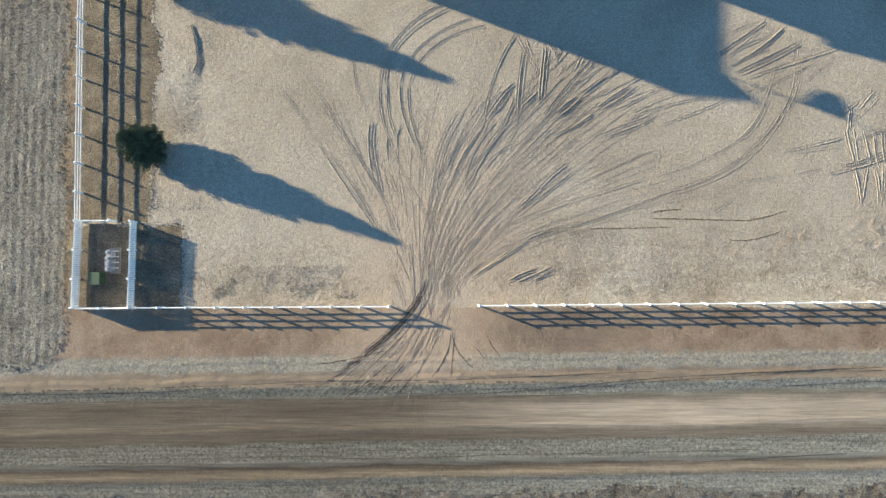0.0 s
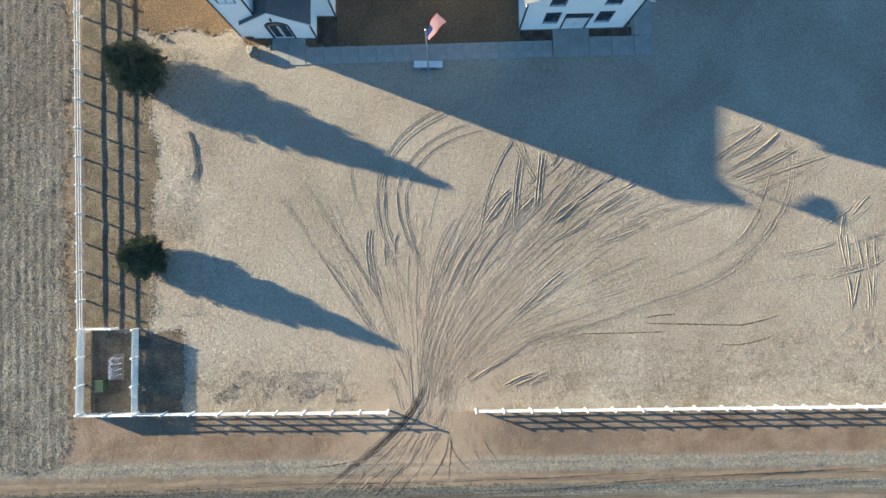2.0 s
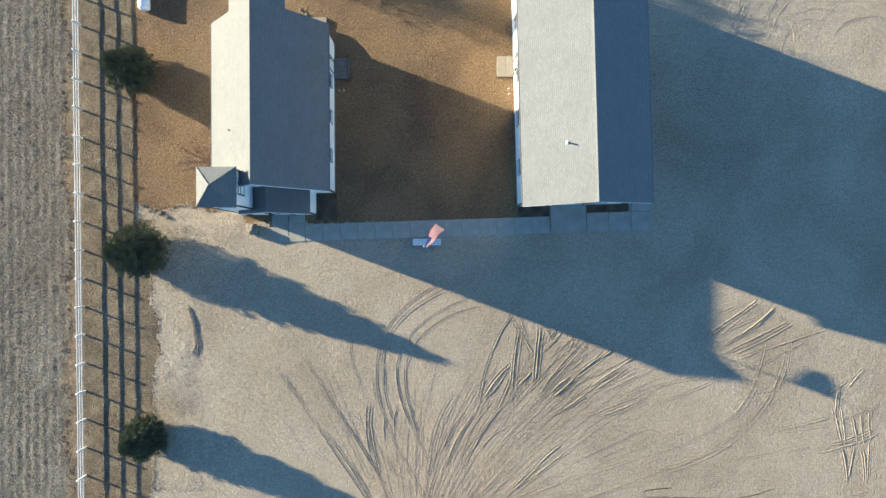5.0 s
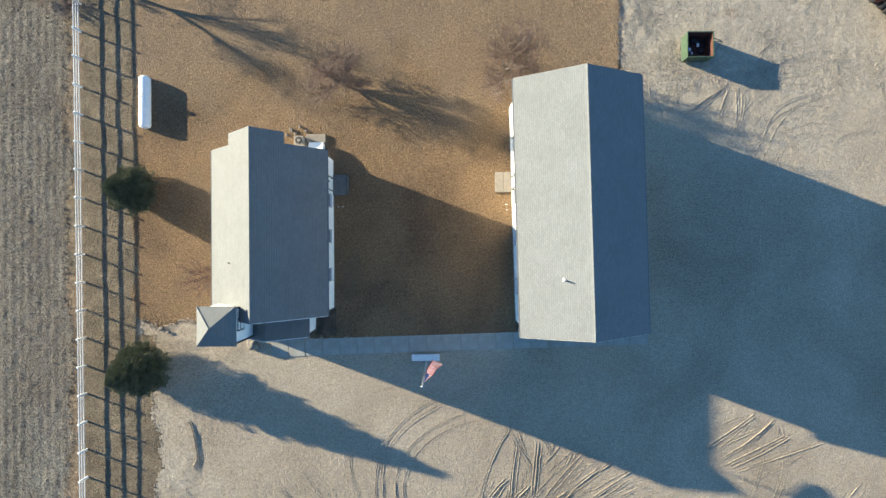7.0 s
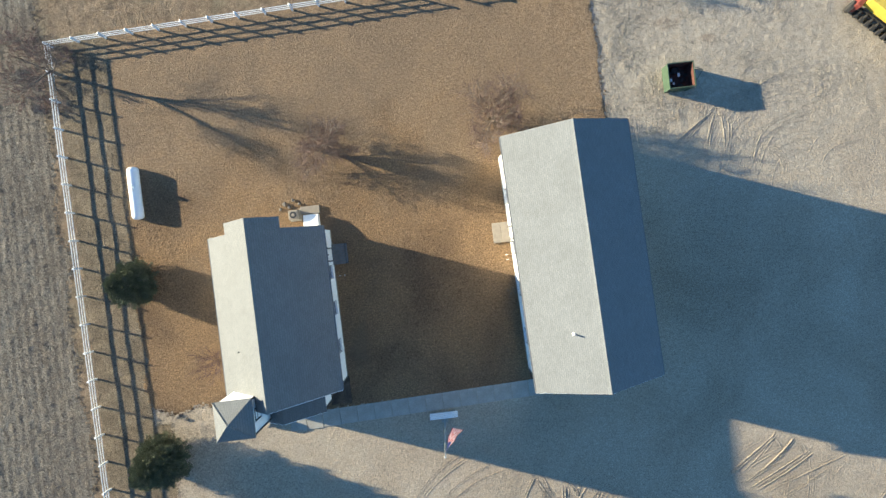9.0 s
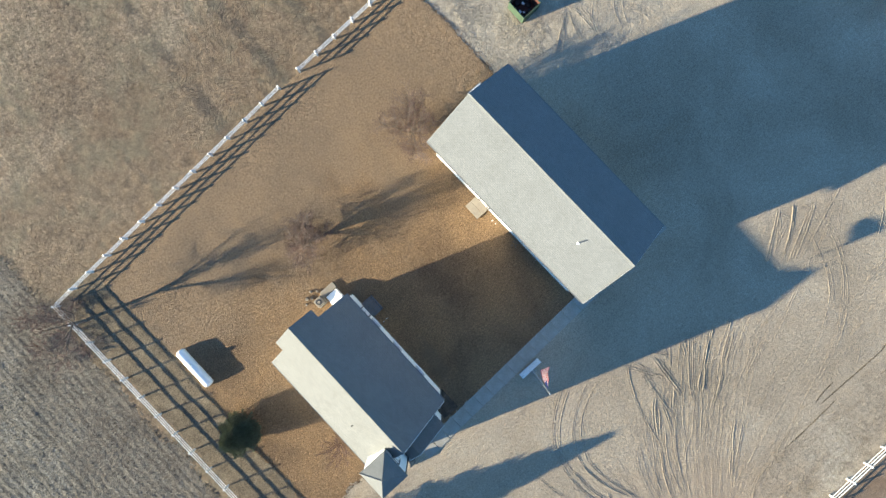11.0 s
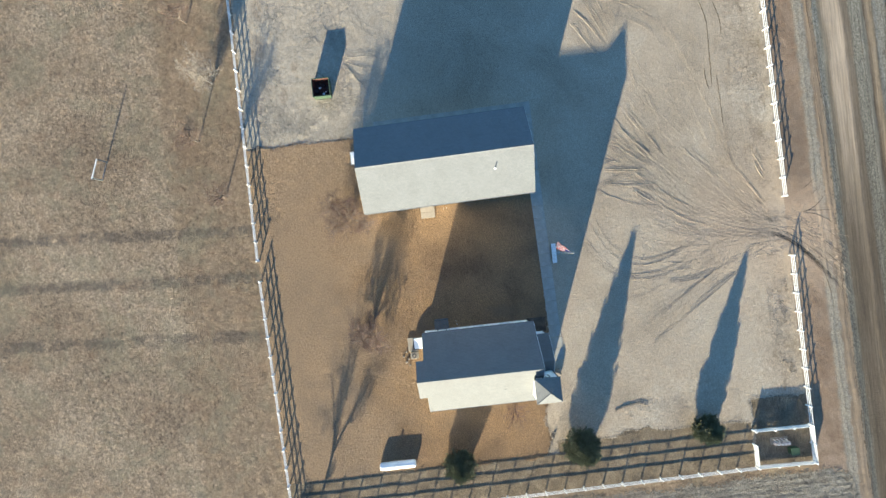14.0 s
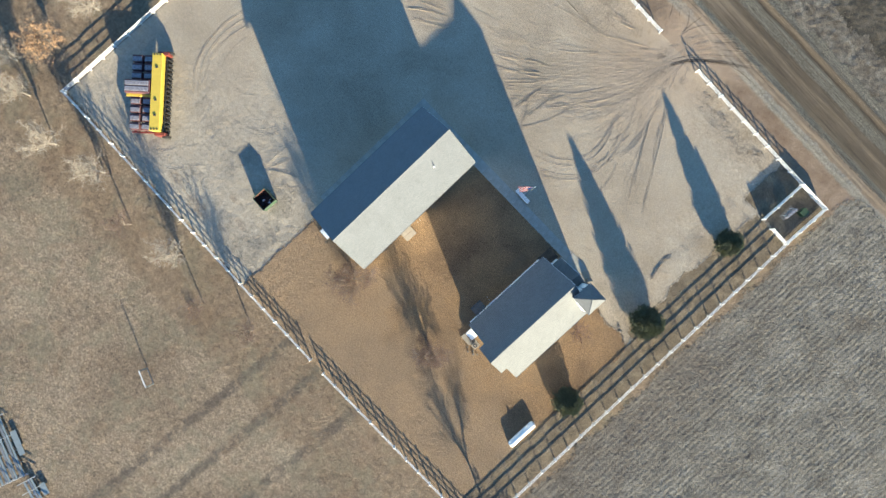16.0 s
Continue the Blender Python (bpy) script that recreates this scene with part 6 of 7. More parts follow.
def rut(x0, y0, x1, y1, x2, y2, high, soil_kind=LOOSE):
    """One wheel rut: a crest of thrown-up gravel and, where it is deep, a lower one beside it."""
    line = through_mid((x0, y0), (x1, y1), (x2, y2), 40)
    line = line + rng.normal(0, 0.02, (1, 2))
    high *= {LOOSE: 1.05, DAMP: 0.5, STAIN: 0.3}[soil_kind]
    v, f = ribbon(line, {LOOSE: 0.04, DAMP: 0.06, STAIN: 0.16}[soil_kind] + 0.35 * high, high, rng, 0.6)
    V, F = [v], list(f)
    if high > 0.022 and soil_kind != STAIN:
        d = np.gradient(line, axis=0)
        d /= np.linalg.norm(d, axis=1, keepdims=True) + 1e-9
        side = np.stack([-d[:, 1], d[:, 0]], 1) * rng.choice((-1, 1)) * rng.uniform(0.17, 0.24)
        w, g = ribbon(line + side, 0.035 + 0.2 * high, high * 0.65, rng, 0.35)
        F += [tuple(i + len(v) for i in q) for q in g]
        V.append(w)
    me = mesh_from("wheel_rut", np.concatenate(V).tolist(), F, M[soil_kind], True)
    label = {LOOSE: "wheel rut thrown up in the loose gravel", DAMP: "dark damp wheel rut beside the dirt road", STAIN: "long brown smear in the gravel near the fence"}[soil_kind]
    tagged(new("wheel_rut", me), label, "wheel rut", TRACKS, "stuff")


def fan(name, label, n, west, east, high, share, soil_kind, seed, skew=1.0):
    """Many fine marks that lie between two bounding curves (start, mid, end), joined into one sheet."""
    rng = np.random.default_rng(seed)
    V, F, base = [], [], 0
    west, east = np.array(west), np.array(east)
    for k in range(n):
        u = rng.uniform(0, 1) ** skew
        p0, mid, p1 = (west * (1 - u) + east * u) + rng.normal(0, 0.28, (3, 2))
        line = through_mid(p0, mid, p1, 90)
        run = rng.uniform(*share)
        a = rng.uniform(-0.05, 1.0 - run * 0.6)
        i0, i1 = max(0, int(a * 90)), min(90, int((a + run) * 90))
        if i1 - i0 < 6:
            continue
        v, f = ribbon(line[i0:i1], rng.uniform(0.025, 0.05), rng.uniform(*high), rng, 0.2)
        V.append(v)
        F += [tuple(i + base for i in q) for q in f]
        base += len(v)
    me = mesh_from(name, np.concatenate(V).tolist(), F, M[soil_kind], True)
    tagged(new(name, me), label, "tyre tracks", TRACKS, "stuff")


# the fan from the gate, up and bending to the north-east, and out onto the road
fan("tyre_marks", "fine tyre marks fanning out from the gate over the gravel", 250, ((-1.76, -3.4), (-0.94, 6.6), (3.3, 16.0)), ((0.8, -2.2), (5.9, 3.9), (19.5, 14.0)), (0.006, 0.02), (0.12, 0.4), LOOSE, 101)
fan("tyre_marks", "faint tyre marks bending from the gate to the lot's east side", 60, ((0.2, -3.0), (4.6, 3.4), (17.0, 11.0)), ((1.2, -2.4), (6.5, 1.8), (24.0, 6.0)), (0.006, 0.016), (0.15, 0.4), LOOSE, 102)
fan("tyre_marks", "faint tyre marks leading from the gate to the lot's west side", 36, ((-2.6, -3.0), (-5.6, 3.6), (-12.0, 15.0)), ((-1.4, -3.0), (-1.6, 6.0), (1.0, 16.0)), (0.006, 0.018), (0.15, 0.4), LOOSE, 103)
fan("tyre_marks", "tyre marks spilling out of the gate onto the dirt road", 90, ((-2.1, -1.5), (-3.5, -4.7), (-10.6, -10.4)), ((0.7, -3.2), (-0.4, -6.1), (-1.9, -11.1)), (0.008, 0.026), (0.15, 0.45), LOOSE, 104, 1.3)
fan("tyre_marks", "ruts crossing one another at the top of the fan", 70, ((3.2, 11.0), (6.0, 15.5), (9.5, 20.5)), ((8.0, 9.0), (13.5, 13.0), (21.0, 16.5)), (0.01, 0.035), (0.1, 0.3), LOOSE, 105)
fan("tyre_marks", "loops of tyre marks behind the hall", 40, ((22.0, 40.0), (28.0, 53.0), (40.0, 50.0)), ((30.0, 41.0), (33.0, 46.0), (40.0, 44.0)), (0.006, 0.02), (0.2, 0.6), LOOSE, 106)
# one vehicle's turning circle west of the fan: two wheels, two crests each
rut(0.39, 23.35, -3.92, 20.13, -5.39, 16.02, 0.044)
rut(-5.39, 16.02, -5.28, 13.27, -4.29, 10.44, 0.055)
rut(-4.29, 10.44, -3.35, 8.31, -1.33, 4.62, 0.022)
rut(0.79, 22.75, -3.53, 19.77, -4.90, 16.02, 0.044)
rut(-4.90, 16.02, -4.79, 13.27, -3.99, 11.04, 0.055)
rut(2.52, 21.99, -1.94, 19.52, -3.76, 16.01, 0.044)
rut(-3.76, 16.01, -3.56, 13.52, -2.42, 10.54, 0.055)
rut(-2.42, 10.54, -1.78, 9.06, -0.94, 7.33, 0.022)
rut(3.76, 21.33, -0.70, 19.52, -3.07, 16.01, 0.044)
rut(-3.07, 16.01, -2.97, 13.52, -1.93, 10.05, 0.055)
# passages to the north-west
rut(-14.53, 16.02, -12.63, 13.27, -11.03, 10.94, 0.022)
rut(-11.03, 10.94, -8.64, 7.33, -5.83, 3.25, 0.055)
rut(-10.18, 10.05, -8.35, 7.72, -5.48, 3.05, 0.044)
rut(-13.78, 15.27, -12.78, 13.77, -11.78, 12.43, 0.022)
rut(-12.07, 16.77, -10.82, 14.92, -9.57, 13.12, 0.022)
rut(-10.16, 13.52, -7.08, 9.06, -5.50, 6.34, 0.044)
rut(-9.57, 13.12, -6.59, 8.56, -5.11, 6.10, 0.055)
rut(-5.11, 6.10, -3.87, 3.15, -3.23, 1.19, 0.022)
rut(-3.14, 2.42, -2.74, 0.71, -2.39, -3.43, 0.033)
rut(-4.20, -0.27, -3.51, -2.22, -3.22, -3.43, 0.033)
rut(-6.36, 12.77, -6.50, 10.44, -6.09, 7.97, 0.055)
rut(-5.77, 12.63, -5.96, 10.44, -5.11, 6.34, 0.044)
rut(-4.88, 11.53, -4.93, 10.44, -4.77, 9.30, 0.044)
rut(-3.65, 12.43, -4.00, 11.53, -3.94, 10.44, 0.055)
rut(-4.48, 8.07, -4.23, 7.08, -3.73, 6.24, 0.033)
rut(-19.45, 15.02, -15.48, 12.78, -11.99, 9.06, 0.011)
rut(-11.99, 9.06, -8.05, 6.84, -3.14, 5.51, 0.011)
rut(-18.95, 14.52, -14.97, 11.78, -11.74, 8.32, 0.011)
rut(-7.83, 18.52, -7.61, 16.02, -6.61, 13.52, 0.022)
# crossing ruts at the top of the fan
rut(3.49, 12.28, 4.64, 17.01, 6.48, 20.43, 0.044)
rut(3.93, 13.02, 5.22, 14.92, 6.41, 16.01, 0.077)
rut(4.23, 13.27, 5.12, 14.12, 6.11, 15.61, 0.055)
rut(5.21, 12.13, 5.96, 13.77, 6.41, 14.92, 0.066)
rut(6.44, 12.28, 6.66, 16.01, 7.12, 19.02, 0.055)
rut(6.79, 12.77, 7.05, 16.01, 7.52, 19.27, 0.033)
rut(6.48, 20.43, 7.22, 18.92, 8.44, 17.01, 0.055)
rut(6.14, 20.43, 6.97, 19.12, 8.20, 17.62, 0.033)
rut(7.13, 20.53, 7.52, 19.27, 7.91, 18.42, 0.044)
rut(8.52, 14.42, 8.79, 17.41, 9.00, 19.32, 0.077)
rut(8.82, 14.52, 9.09, 17.52, 9.35, 19.22, 0.044)
rut(9.98, 18.22, 9.45, 19.22, 8.46, 20.23, 0.055)
rut(10.28, 17.92, 9.79, 18.92, 8.81, 20.02, 0.033)
rut(9.93, 18.02, 10.29, 18.82, 10.74, 19.72, 0.044)
rut(6.70, 13.92, 7.39, 14.62, 8.24, 15.46, 0.088)
rut(6.99, 13.77, 7.69, 14.52, 8.48, 15.31, 0.044)
rut(8.86, 13.17, 10.16, 15.26, 13.15, 18.52, 0.044)
rut(9.26, 13.17, 10.65, 15.12, 13.55, 18.32, 0.033)
rut(9.85, 13.47, 10.64, 14.32, 11.69, 15.02, 0.099)
rut(10.04, 13.22, 11.13, 14.02, 12.08, 15.02, 0.088)
rut(12.08, 15.02, 13.37, 16.06, 14.52, 16.81, 0.077)
rut(11.36, 16.91, 11.86, 18.02, 12.32, 18.92, 0.044)
rut(11.65, 16.81, 12.16, 17.92, 12.56, 18.77, 0.033)
rut(13.40, 14.02, 14.60, 14.97, 16.34, 16.01, 0.088)
rut(13.60, 13.67, 15.19, 14.62, 16.83, 15.76, 0.066)
rut(16.34, 16.01, 17.08, 16.51, 17.88, 16.96, 0.099)
rut(14.37, 16.51, 15.12, 17.16, 15.91, 17.61, 0.077)
rut(13.04, 17.51, 13.35, 18.27, 13.65, 18.62, 0.033)
rut(15.47, 13.72, 18.05, 15.11, 20.53, 16.01, 0.033)
rut(16.55, 13.52, 18.54, 14.47, 20.87, 15.26, 0.033)
rut(15.80, 12.77, 18.53, 14.02, 22.99, 15.01, 0.033)
rut(17.04, 12.92, 20.51, 14.27, 24.46, 14.72, 0.022)
rut(10.52, 11.73, 12.01, 12.72, 13.20, 13.52, 0.077)
rut(9.54, 11.43, 10.63, 12.13, 11.32, 12.48, 0.055)
rut(13.48, 11.53, 15.55, 12.43, 18.03, 13.27, 0.044)
rut(14.06, 11.43, 16.04, 12.13, 18.37, 13.12, 0.055)
rut(8.03, 6.29, 9.36, 7.82, 10.90, 9.01, 0.066)
rut(8.37, 6.10, 9.70, 7.18, 11.18, 8.31, 0.055)
rut(6.55, 4.92, 7.83, 6.19, 8.92, 7.08, 0.066)
# bold marks down the fan's western half
rut(2.35, 12.03, 1.07, 10.44, 0.29, 8.56, 0.066)
rut(3.04, 11.73, 1.51, 9.45, 0.58, 6.98, 0.066)
rut(1.37, 13.52, -0.21, 10.54, -1.04, 6.10, 0.044)
rut(1.86, 13.27, 0.53, 10.94, -0.45, 7.48, 0.033)
rut(-0.99, 6.34, -1.14, 5.36, -1.09, 4.38, 0.033)
rut(4.72, 12.77, 2.74, 10.05, 1.85, 7.08, 0.055)
rut(5.95, 12.77, 3.83, 10.05, 2.15, 6.83, 0.055)
rut(6.43, 10.79, 4.71, 9.80, 3.82, 8.56, 0.044)
rut(5.46, 12.28, 4.12, 10.79, 3.23, 9.06, 0.044)
# long curves to the east
rut(5.67, 3.64, 8.12, 4.62, 11.06, 5.70, 0.044)
rut(11.06, 5.70, 14.01, 6.49, 17.46, 7.62, 0.033)
rut(7.13, 2.42, 8.35, 3.00, 9.97, 3.35, 0.077)
rut(9.97, 3.35, 13.99, 4.57, 19.40, 6.59, 0.044)
rut(18.81, 6.34, 23.45, 7.97, 26.58, 10.04, 0.044)
rut(26.58, 10.04, 28.24, 11.73, 29.46, 13.52, 0.033)
rut(29.46, 13.52, 30.56, 16.01, 30.71, 18.27, 0.033)
rut(30.71, 18.27, 30.59, 19.52, 30.17, 20.63, 0.033)
rut(19.15, 6.10, 23.74, 7.67, 26.97, 9.80, 0.033)
rut(26.97, 9.80, 28.58, 11.53, 29.86, 13.52, 0.022)
rut(29.86, 13.52, 30.95, 16.01, 31.06, 18.27, 0.033)
rut(31.06, 18.27, 30.94, 19.52, 30.52, 20.63, 0.022)
rut(18.84, 8.07, 22.39, 9.35, 25.37, 11.04, 0.033)
rut(25.37, 11.04, 26.88, 12.43, 28.16, 14.76, 0.033)
rut(28.16, 14.76, 29.01, 17.51, 28.86, 19.52, 0.033)
rut(28.86, 19.52, 28.58, 20.53, 28.06, 21.53, 0.033)
rut(25.77, 10.94, 27.27, 12.33, 28.50, 14.71, 0.022)
rut(18.90, 12.28, 23.46, 14.02, 27.69, 16.01, 0.033)
rut(3.21, -0.27, 5.16, 0.95, 7.22, 2.32, 0.088)
rut(2.48, -0.76, 4.19, 0.46, 5.90, 1.68, 0.066)
# ruts in the gap between the two shadows
rut(23.74, 18.67, 26.55, 20.53, 28.36, 21.84, 0.077)
rut(24.93, 18.52, 26.79, 20.02, 28.06, 21.43, 0.044)
rut(26.41, 18.42, 28.02, 19.52, 29.94, 21.13, 0.099)
rut(26.01, 18.27, 27.51, 19.12, 29.12, 20.12, 0.044)
rut(25.01, 17.61, 27.01, 18.67, 28.60, 19.12, 0.044)
rut(25.49, 17.11, 27.99, 18.32, 31.09, 19.82, 0.055)
rut(25.98, 16.81, 28.98, 18.22, 31.59, 19.72, 0.055)
rut(25.53, 18.92, 27.53, 19.82, 28.83, 20.27, 0.044)
rut(25.46, 20.53, 26.56, 21.03, 27.81, 21.33, 0.033)
rut(26.47, 16.41, 29.70, 17.51, 34.54, 19.12, 0.055)
rut(26.94, 15.41, 29.93, 16.76, 32.53, 18.01, 0.033)
rut(31.65, 16.11, 32.91, 17.26, 34.43, 18.52, 0.022)
# criss-cross ruts further east
rut(35.10, 12.42, 35.44, 10.44, 35.84, 8.96, 0.055)
rut(35.74, 12.23, 35.93, 10.44, 36.18, 8.71, 0.055)
rut(36.52, 12.23, 36.91, 10.44, 37.17, 8.96, 0.055)
rut(37.49, 11.63, 37.59, 9.94, 37.94, 8.46, 0.055)
rut(38.29, 11.93, 38.24, 10.44, 38.49, 8.96, 0.044)
rut(35.83, 8.56, 36.13, 7.08, 36.28, 5.51, 0.066)
rut(36.92, 8.81, 36.63, 7.33, 36.34, 5.75, 0.055)
rut(37.60, 8.56, 37.85, 7.08, 37.89, 5.31, 0.066)
rut(38.25, 9.05, 38.09, 7.08, 38.05, 5.51, 0.055)
rut(34.56, 8.96, 36.64, 9.50, 38.74, 10.49, 0.066)
rut(34.55, 8.51, 36.87, 8.91, 39.11, 9.85, 0.066)
rut(34.81, 10.94, 36.69, 11.28, 39.18, 12.33, 0.044)
rut(29.68, 10.09, 31.75, 10.44, 34.97, 11.28, 0.044)
rut(30.02, 9.80, 32.24, 10.14, 34.71, 10.54, 0.022)
rut(33.31, 8.02, 35.14, 8.41, 37.37, 9.05, 0.044)
rut(30.37, 8.02, 31.70, 8.41, 33.03, 8.66, 0.044)
rut(25.30, 7.47, 27.76, 7.82, 29.83, 8.12, 0.033)
rut(34.08, 12.92, 35.28, 13.72, 36.14, 14.32, 0.055)
rut(35.29, 13.92, 35.94, 14.22, 36.35, 14.76, 0.044)
rut(36.27, 13.72, 37.19, 14.91, 37.90, 15.51, 0.044)
rut(35.22, 11.53, 35.36, 12.77, 35.54, 14.02, 0.055)
rut(35.65, 12.77, 37.01, 13.77, 38.29, 15.26, 0.033)
rut(23.29, 4.62, 24.28, 5.21, 25.27, 6.00, 0.033)
# clods beside the gate
rut(5.55, -1.10, 6.87, -0.37, 8.19, 0.02, 0.099)
rut(6.37, -1.24, 7.84, -0.56, 9.45, 0.12, 0.099)
rut(7.69, -1.10, 8.67, -0.56, 9.79, -0.07, 0.077)
# loops and ruts behind the hall
rut(26.23, 50.75, 25.47, 49.00, 25.21, 47.74, 0.055)
rut(26.74, 50.75, 26.83, 48.99, 26.72, 47.47, 0.055)
rut(27.24, 50.49, 27.33, 48.98, 26.72, 46.97, 0.044)
rut(26.13, 51.01, 24.21, 49.86, 22.44, 48.51, 0.066)
rut(25.98, 50.65, 24.97, 50.16, 22.80, 48.26, 0.044)
rut(21.21, 51.90, 22.46, 51.94, 23.98, 51.98, 0.044)
rut(21.10, 51.50, 22.46, 51.59, 23.62, 51.48, 0.044)
rut(21.20, 50.69, 22.21, 50.78, 23.31, 50.67, 0.033)
rut(19.09, 51.31, 19.13, 49.80, 19.17, 48.29, 0.044)
rut(20.71, 52.56, 21.96, 52.40, 24.23, 52.53, 0.033)
rut(23.72, 51.28, 21.70, 50.18, 20.68, 48.28, 0.033)
rut(30.27, 52.74, 33.80, 53.97, 36.81, 53.69, 0.033)
rut(30.77, 52.98, 33.29, 53.22, 37.81, 52.93, 0.033)
rut(28.76, 53.50, 30.03, 54.75, 32.29, 54.99, 0.033)
rut(29.23, 46.20, 30.75, 48.96, 34.28, 50.09, 0.033)
rut(29.73, 45.69, 31.76, 48.70, 35.28, 49.93, 0.033)
rut(29.23, 46.20, 30.50, 48.20, 32.77, 49.19, 0.022)
rut(35.26, 45.14, 36.78, 46.64, 40.20, 46.87, 0.033)
rut(18.98, 58.36, 19.49, 59.62, 21.00, 60.26, 0.044)
rut(18.82, 57.86, 18.92, 56.95, 19.32, 56.35, 0.044)
rut(19.23, 58.61, 19.84, 59.36, 21.25, 59.86, 0.022)
rut(36.35, 61.75, 34.84, 60.75, 34.43, 59.50, 0.033)
rut(39.11, 61.32, 37.60, 60.98, 36.84, 59.48, 0.033)
rut(39.86, 60.71, 37.85, 60.12, 37.34, 58.47, 0.022)
rut(30.24, 47.20, 31.49, 46.18, 31.74, 44.67, 0.033)
rut(30.64, 47.29, 31.85, 46.28, 32.04, 44.76, 0.033)
# broad loop between the drill and the hall's shadow
rut(41.22, 51.51, 45.06, 46.17, 45.16, 38.50, 0.066)
rut(40.66, 51.26, 44.34, 45.97, 44.23, 38.91, 0.055)
rut(40.60, 50.23, 43.61, 45.77, 43.24, 39.37, 0.044)
rut(39.84, 52.98, 37.98, 53.92, 34.71, 54.51, 0.022)
rut(38.88, 47.14, 35.98, 48.15, 33.58, 44.91, 0.022)
rut(41.20, 46.11, 42.18, 43.60, 42.02, 41.03, 0.022)
# long damp streaks near the road fence
rut(17.91, 4.72, 18.89, 4.92, 20.60, 5.06, 0.022, STAIN)
rut(18.15, 4.28, 22.30, 4.18, 26.70, 4.08, 0.033, STAIN)
rut(26.21, 4.08, 27.79, 4.38, 29.76, 4.96, 0.055, STAIN)
rut(24.72, 2.46, 26.67, 2.46, 29.13, 3.15, 0.033, STAIN)
rut(12.51, 3.40, 15.93, 3.44, 19.60, 3.54, 0.022, STAIN)
# ruts along the road
rut(-24.40, -10.18, -18.59, -9.99, -11.82, -9.70, 0.044, DAMP)
rut(-13.76, -9.75, -6.50, -9.65, 0.77, -9.56, 0.055, DAMP)
rut(0.77, -9.56, 8.51, -9.22, 18.20, -8.83, 0.044, DAMP)
rut(-3.10, -10.99, 4.63, -10.66, 12.38, -10.03, 0.044, DAMP)
rut(12.38, -9.99, 22.55, -9.17, 37.97, -8.50, 0.055, DAMP)
rut(-37.93, -10.80, -30.67, -10.76, -21.97, -10.52, 0.044, DAMP)
rut(-37.90, -11.67, -25.82, -11.47, -12.77, -11.57, 0.022, DAMP)
rut(-10.84, -11.28, 0.76, -11.09, 12.37, -10.80, 0.033, DAMP)
rut(28.82, -10.18, 33.19, -9.89, 37.93, -9.70, 0.033, DAMP)
rut(-31.49, -16.86, -24.75, -16.86, -17.53, -17.00, 0.055, DAMP)
rut(-17.53, -17.00, -8.86, -17.00, 0.76, -16.91, 0.044, DAMP)
rut(-18.50, -16.20, -12.72, -16.05, -8.87, -16.19, 0.044, DAMP)
rut(-9.35, -16.19, -4.05, -16.24, 3.65, -15.96, 0.044, DAMP)
rut(3.65, -15.96, 15.21, -15.77, 26.29, -15.48, 0.022, DAMP)
rut(21.46, -16.62, 26.28, -16.24, 34.47, -15.81, 0.033, DAMP)
rut(-37.71, -18.00, -34.83, -17.86, -29.06, -17.71, 0.044, DAMP)
rut(-10.86, -8.16, -8.93, -8.02, -5.05, -7.15, 0.022, DAMP)
# dark tracks swinging out of the gate onto the road
rut(-1.57, -1.15, -3.02, -3.77, -6.99, -7.44, 0.077, DAMP)
rut(-1.86, -1.49, -3.22, -4.16, -7.67, -8.26, 0.088, DAMP)
rut(-1.28, -1.00, -2.73, -3.96, -6.41, -7.54, 0.066, DAMP)
rut(-2.05, -2.22, -3.51, -4.74, -8.92, -9.08, 0.066, DAMP)
rut(-2.34, -2.70, -3.85, -5.22, -8.34, -8.50, 0.055, DAMP)
rut(-0.93, -1.24, -2.39, -4.40, -6.50, -8.74, 0.044, DAMP)
rut(-6.51, -7.44, -8.34, -8.74, -10.85, -10.18, 0.044, DAMP)
rut(-4.56, -8.02, -6.01, -9.36, -8.32, -11.09, 0.044, DAMP)
rut(-3.11, -8.02, -4.56, -9.56, -6.01, -10.90, 0.055, DAMP)
rut(-2.39, -4.16, -3.02, -4.64, -3.84, -5.70, 0.066, DAMP)
rut(0.62, -5.61, 0.28, -7.44, -0.93, -9.36, 0.044, DAMP)
rut(0.77, -5.51, 1.16, -7.05, 2.51, -8.59, 0.033, DAMP)
rut(0.96, -5.70, 0.77, -8.02, 0.67, -9.36, 0.044, DAMP)
rut(3.78, -5.90, 4.26, -6.76, 4.94, -7.63, 0.033, DAMP)
rut(2.80, -6.81, 3.19, -7.29, 3.58, -7.87, 0.033, DAMP)
rut(-1.90, -8.50, -3.01, -9.70, -4.07, -10.90, 0.033, DAMP)
# a washed-out gully near the church corner
rut(-22.2, 21.5, -21.6, 19.9, -21.3, 17.0, 0.11)
rut(-22.0, 19.4, -21.2, 18.2, -21.6, 17.3, 0.08)
rut(-21.2, 18.9, -21.5, 18.1, -21.9, 17.0, 0.1)


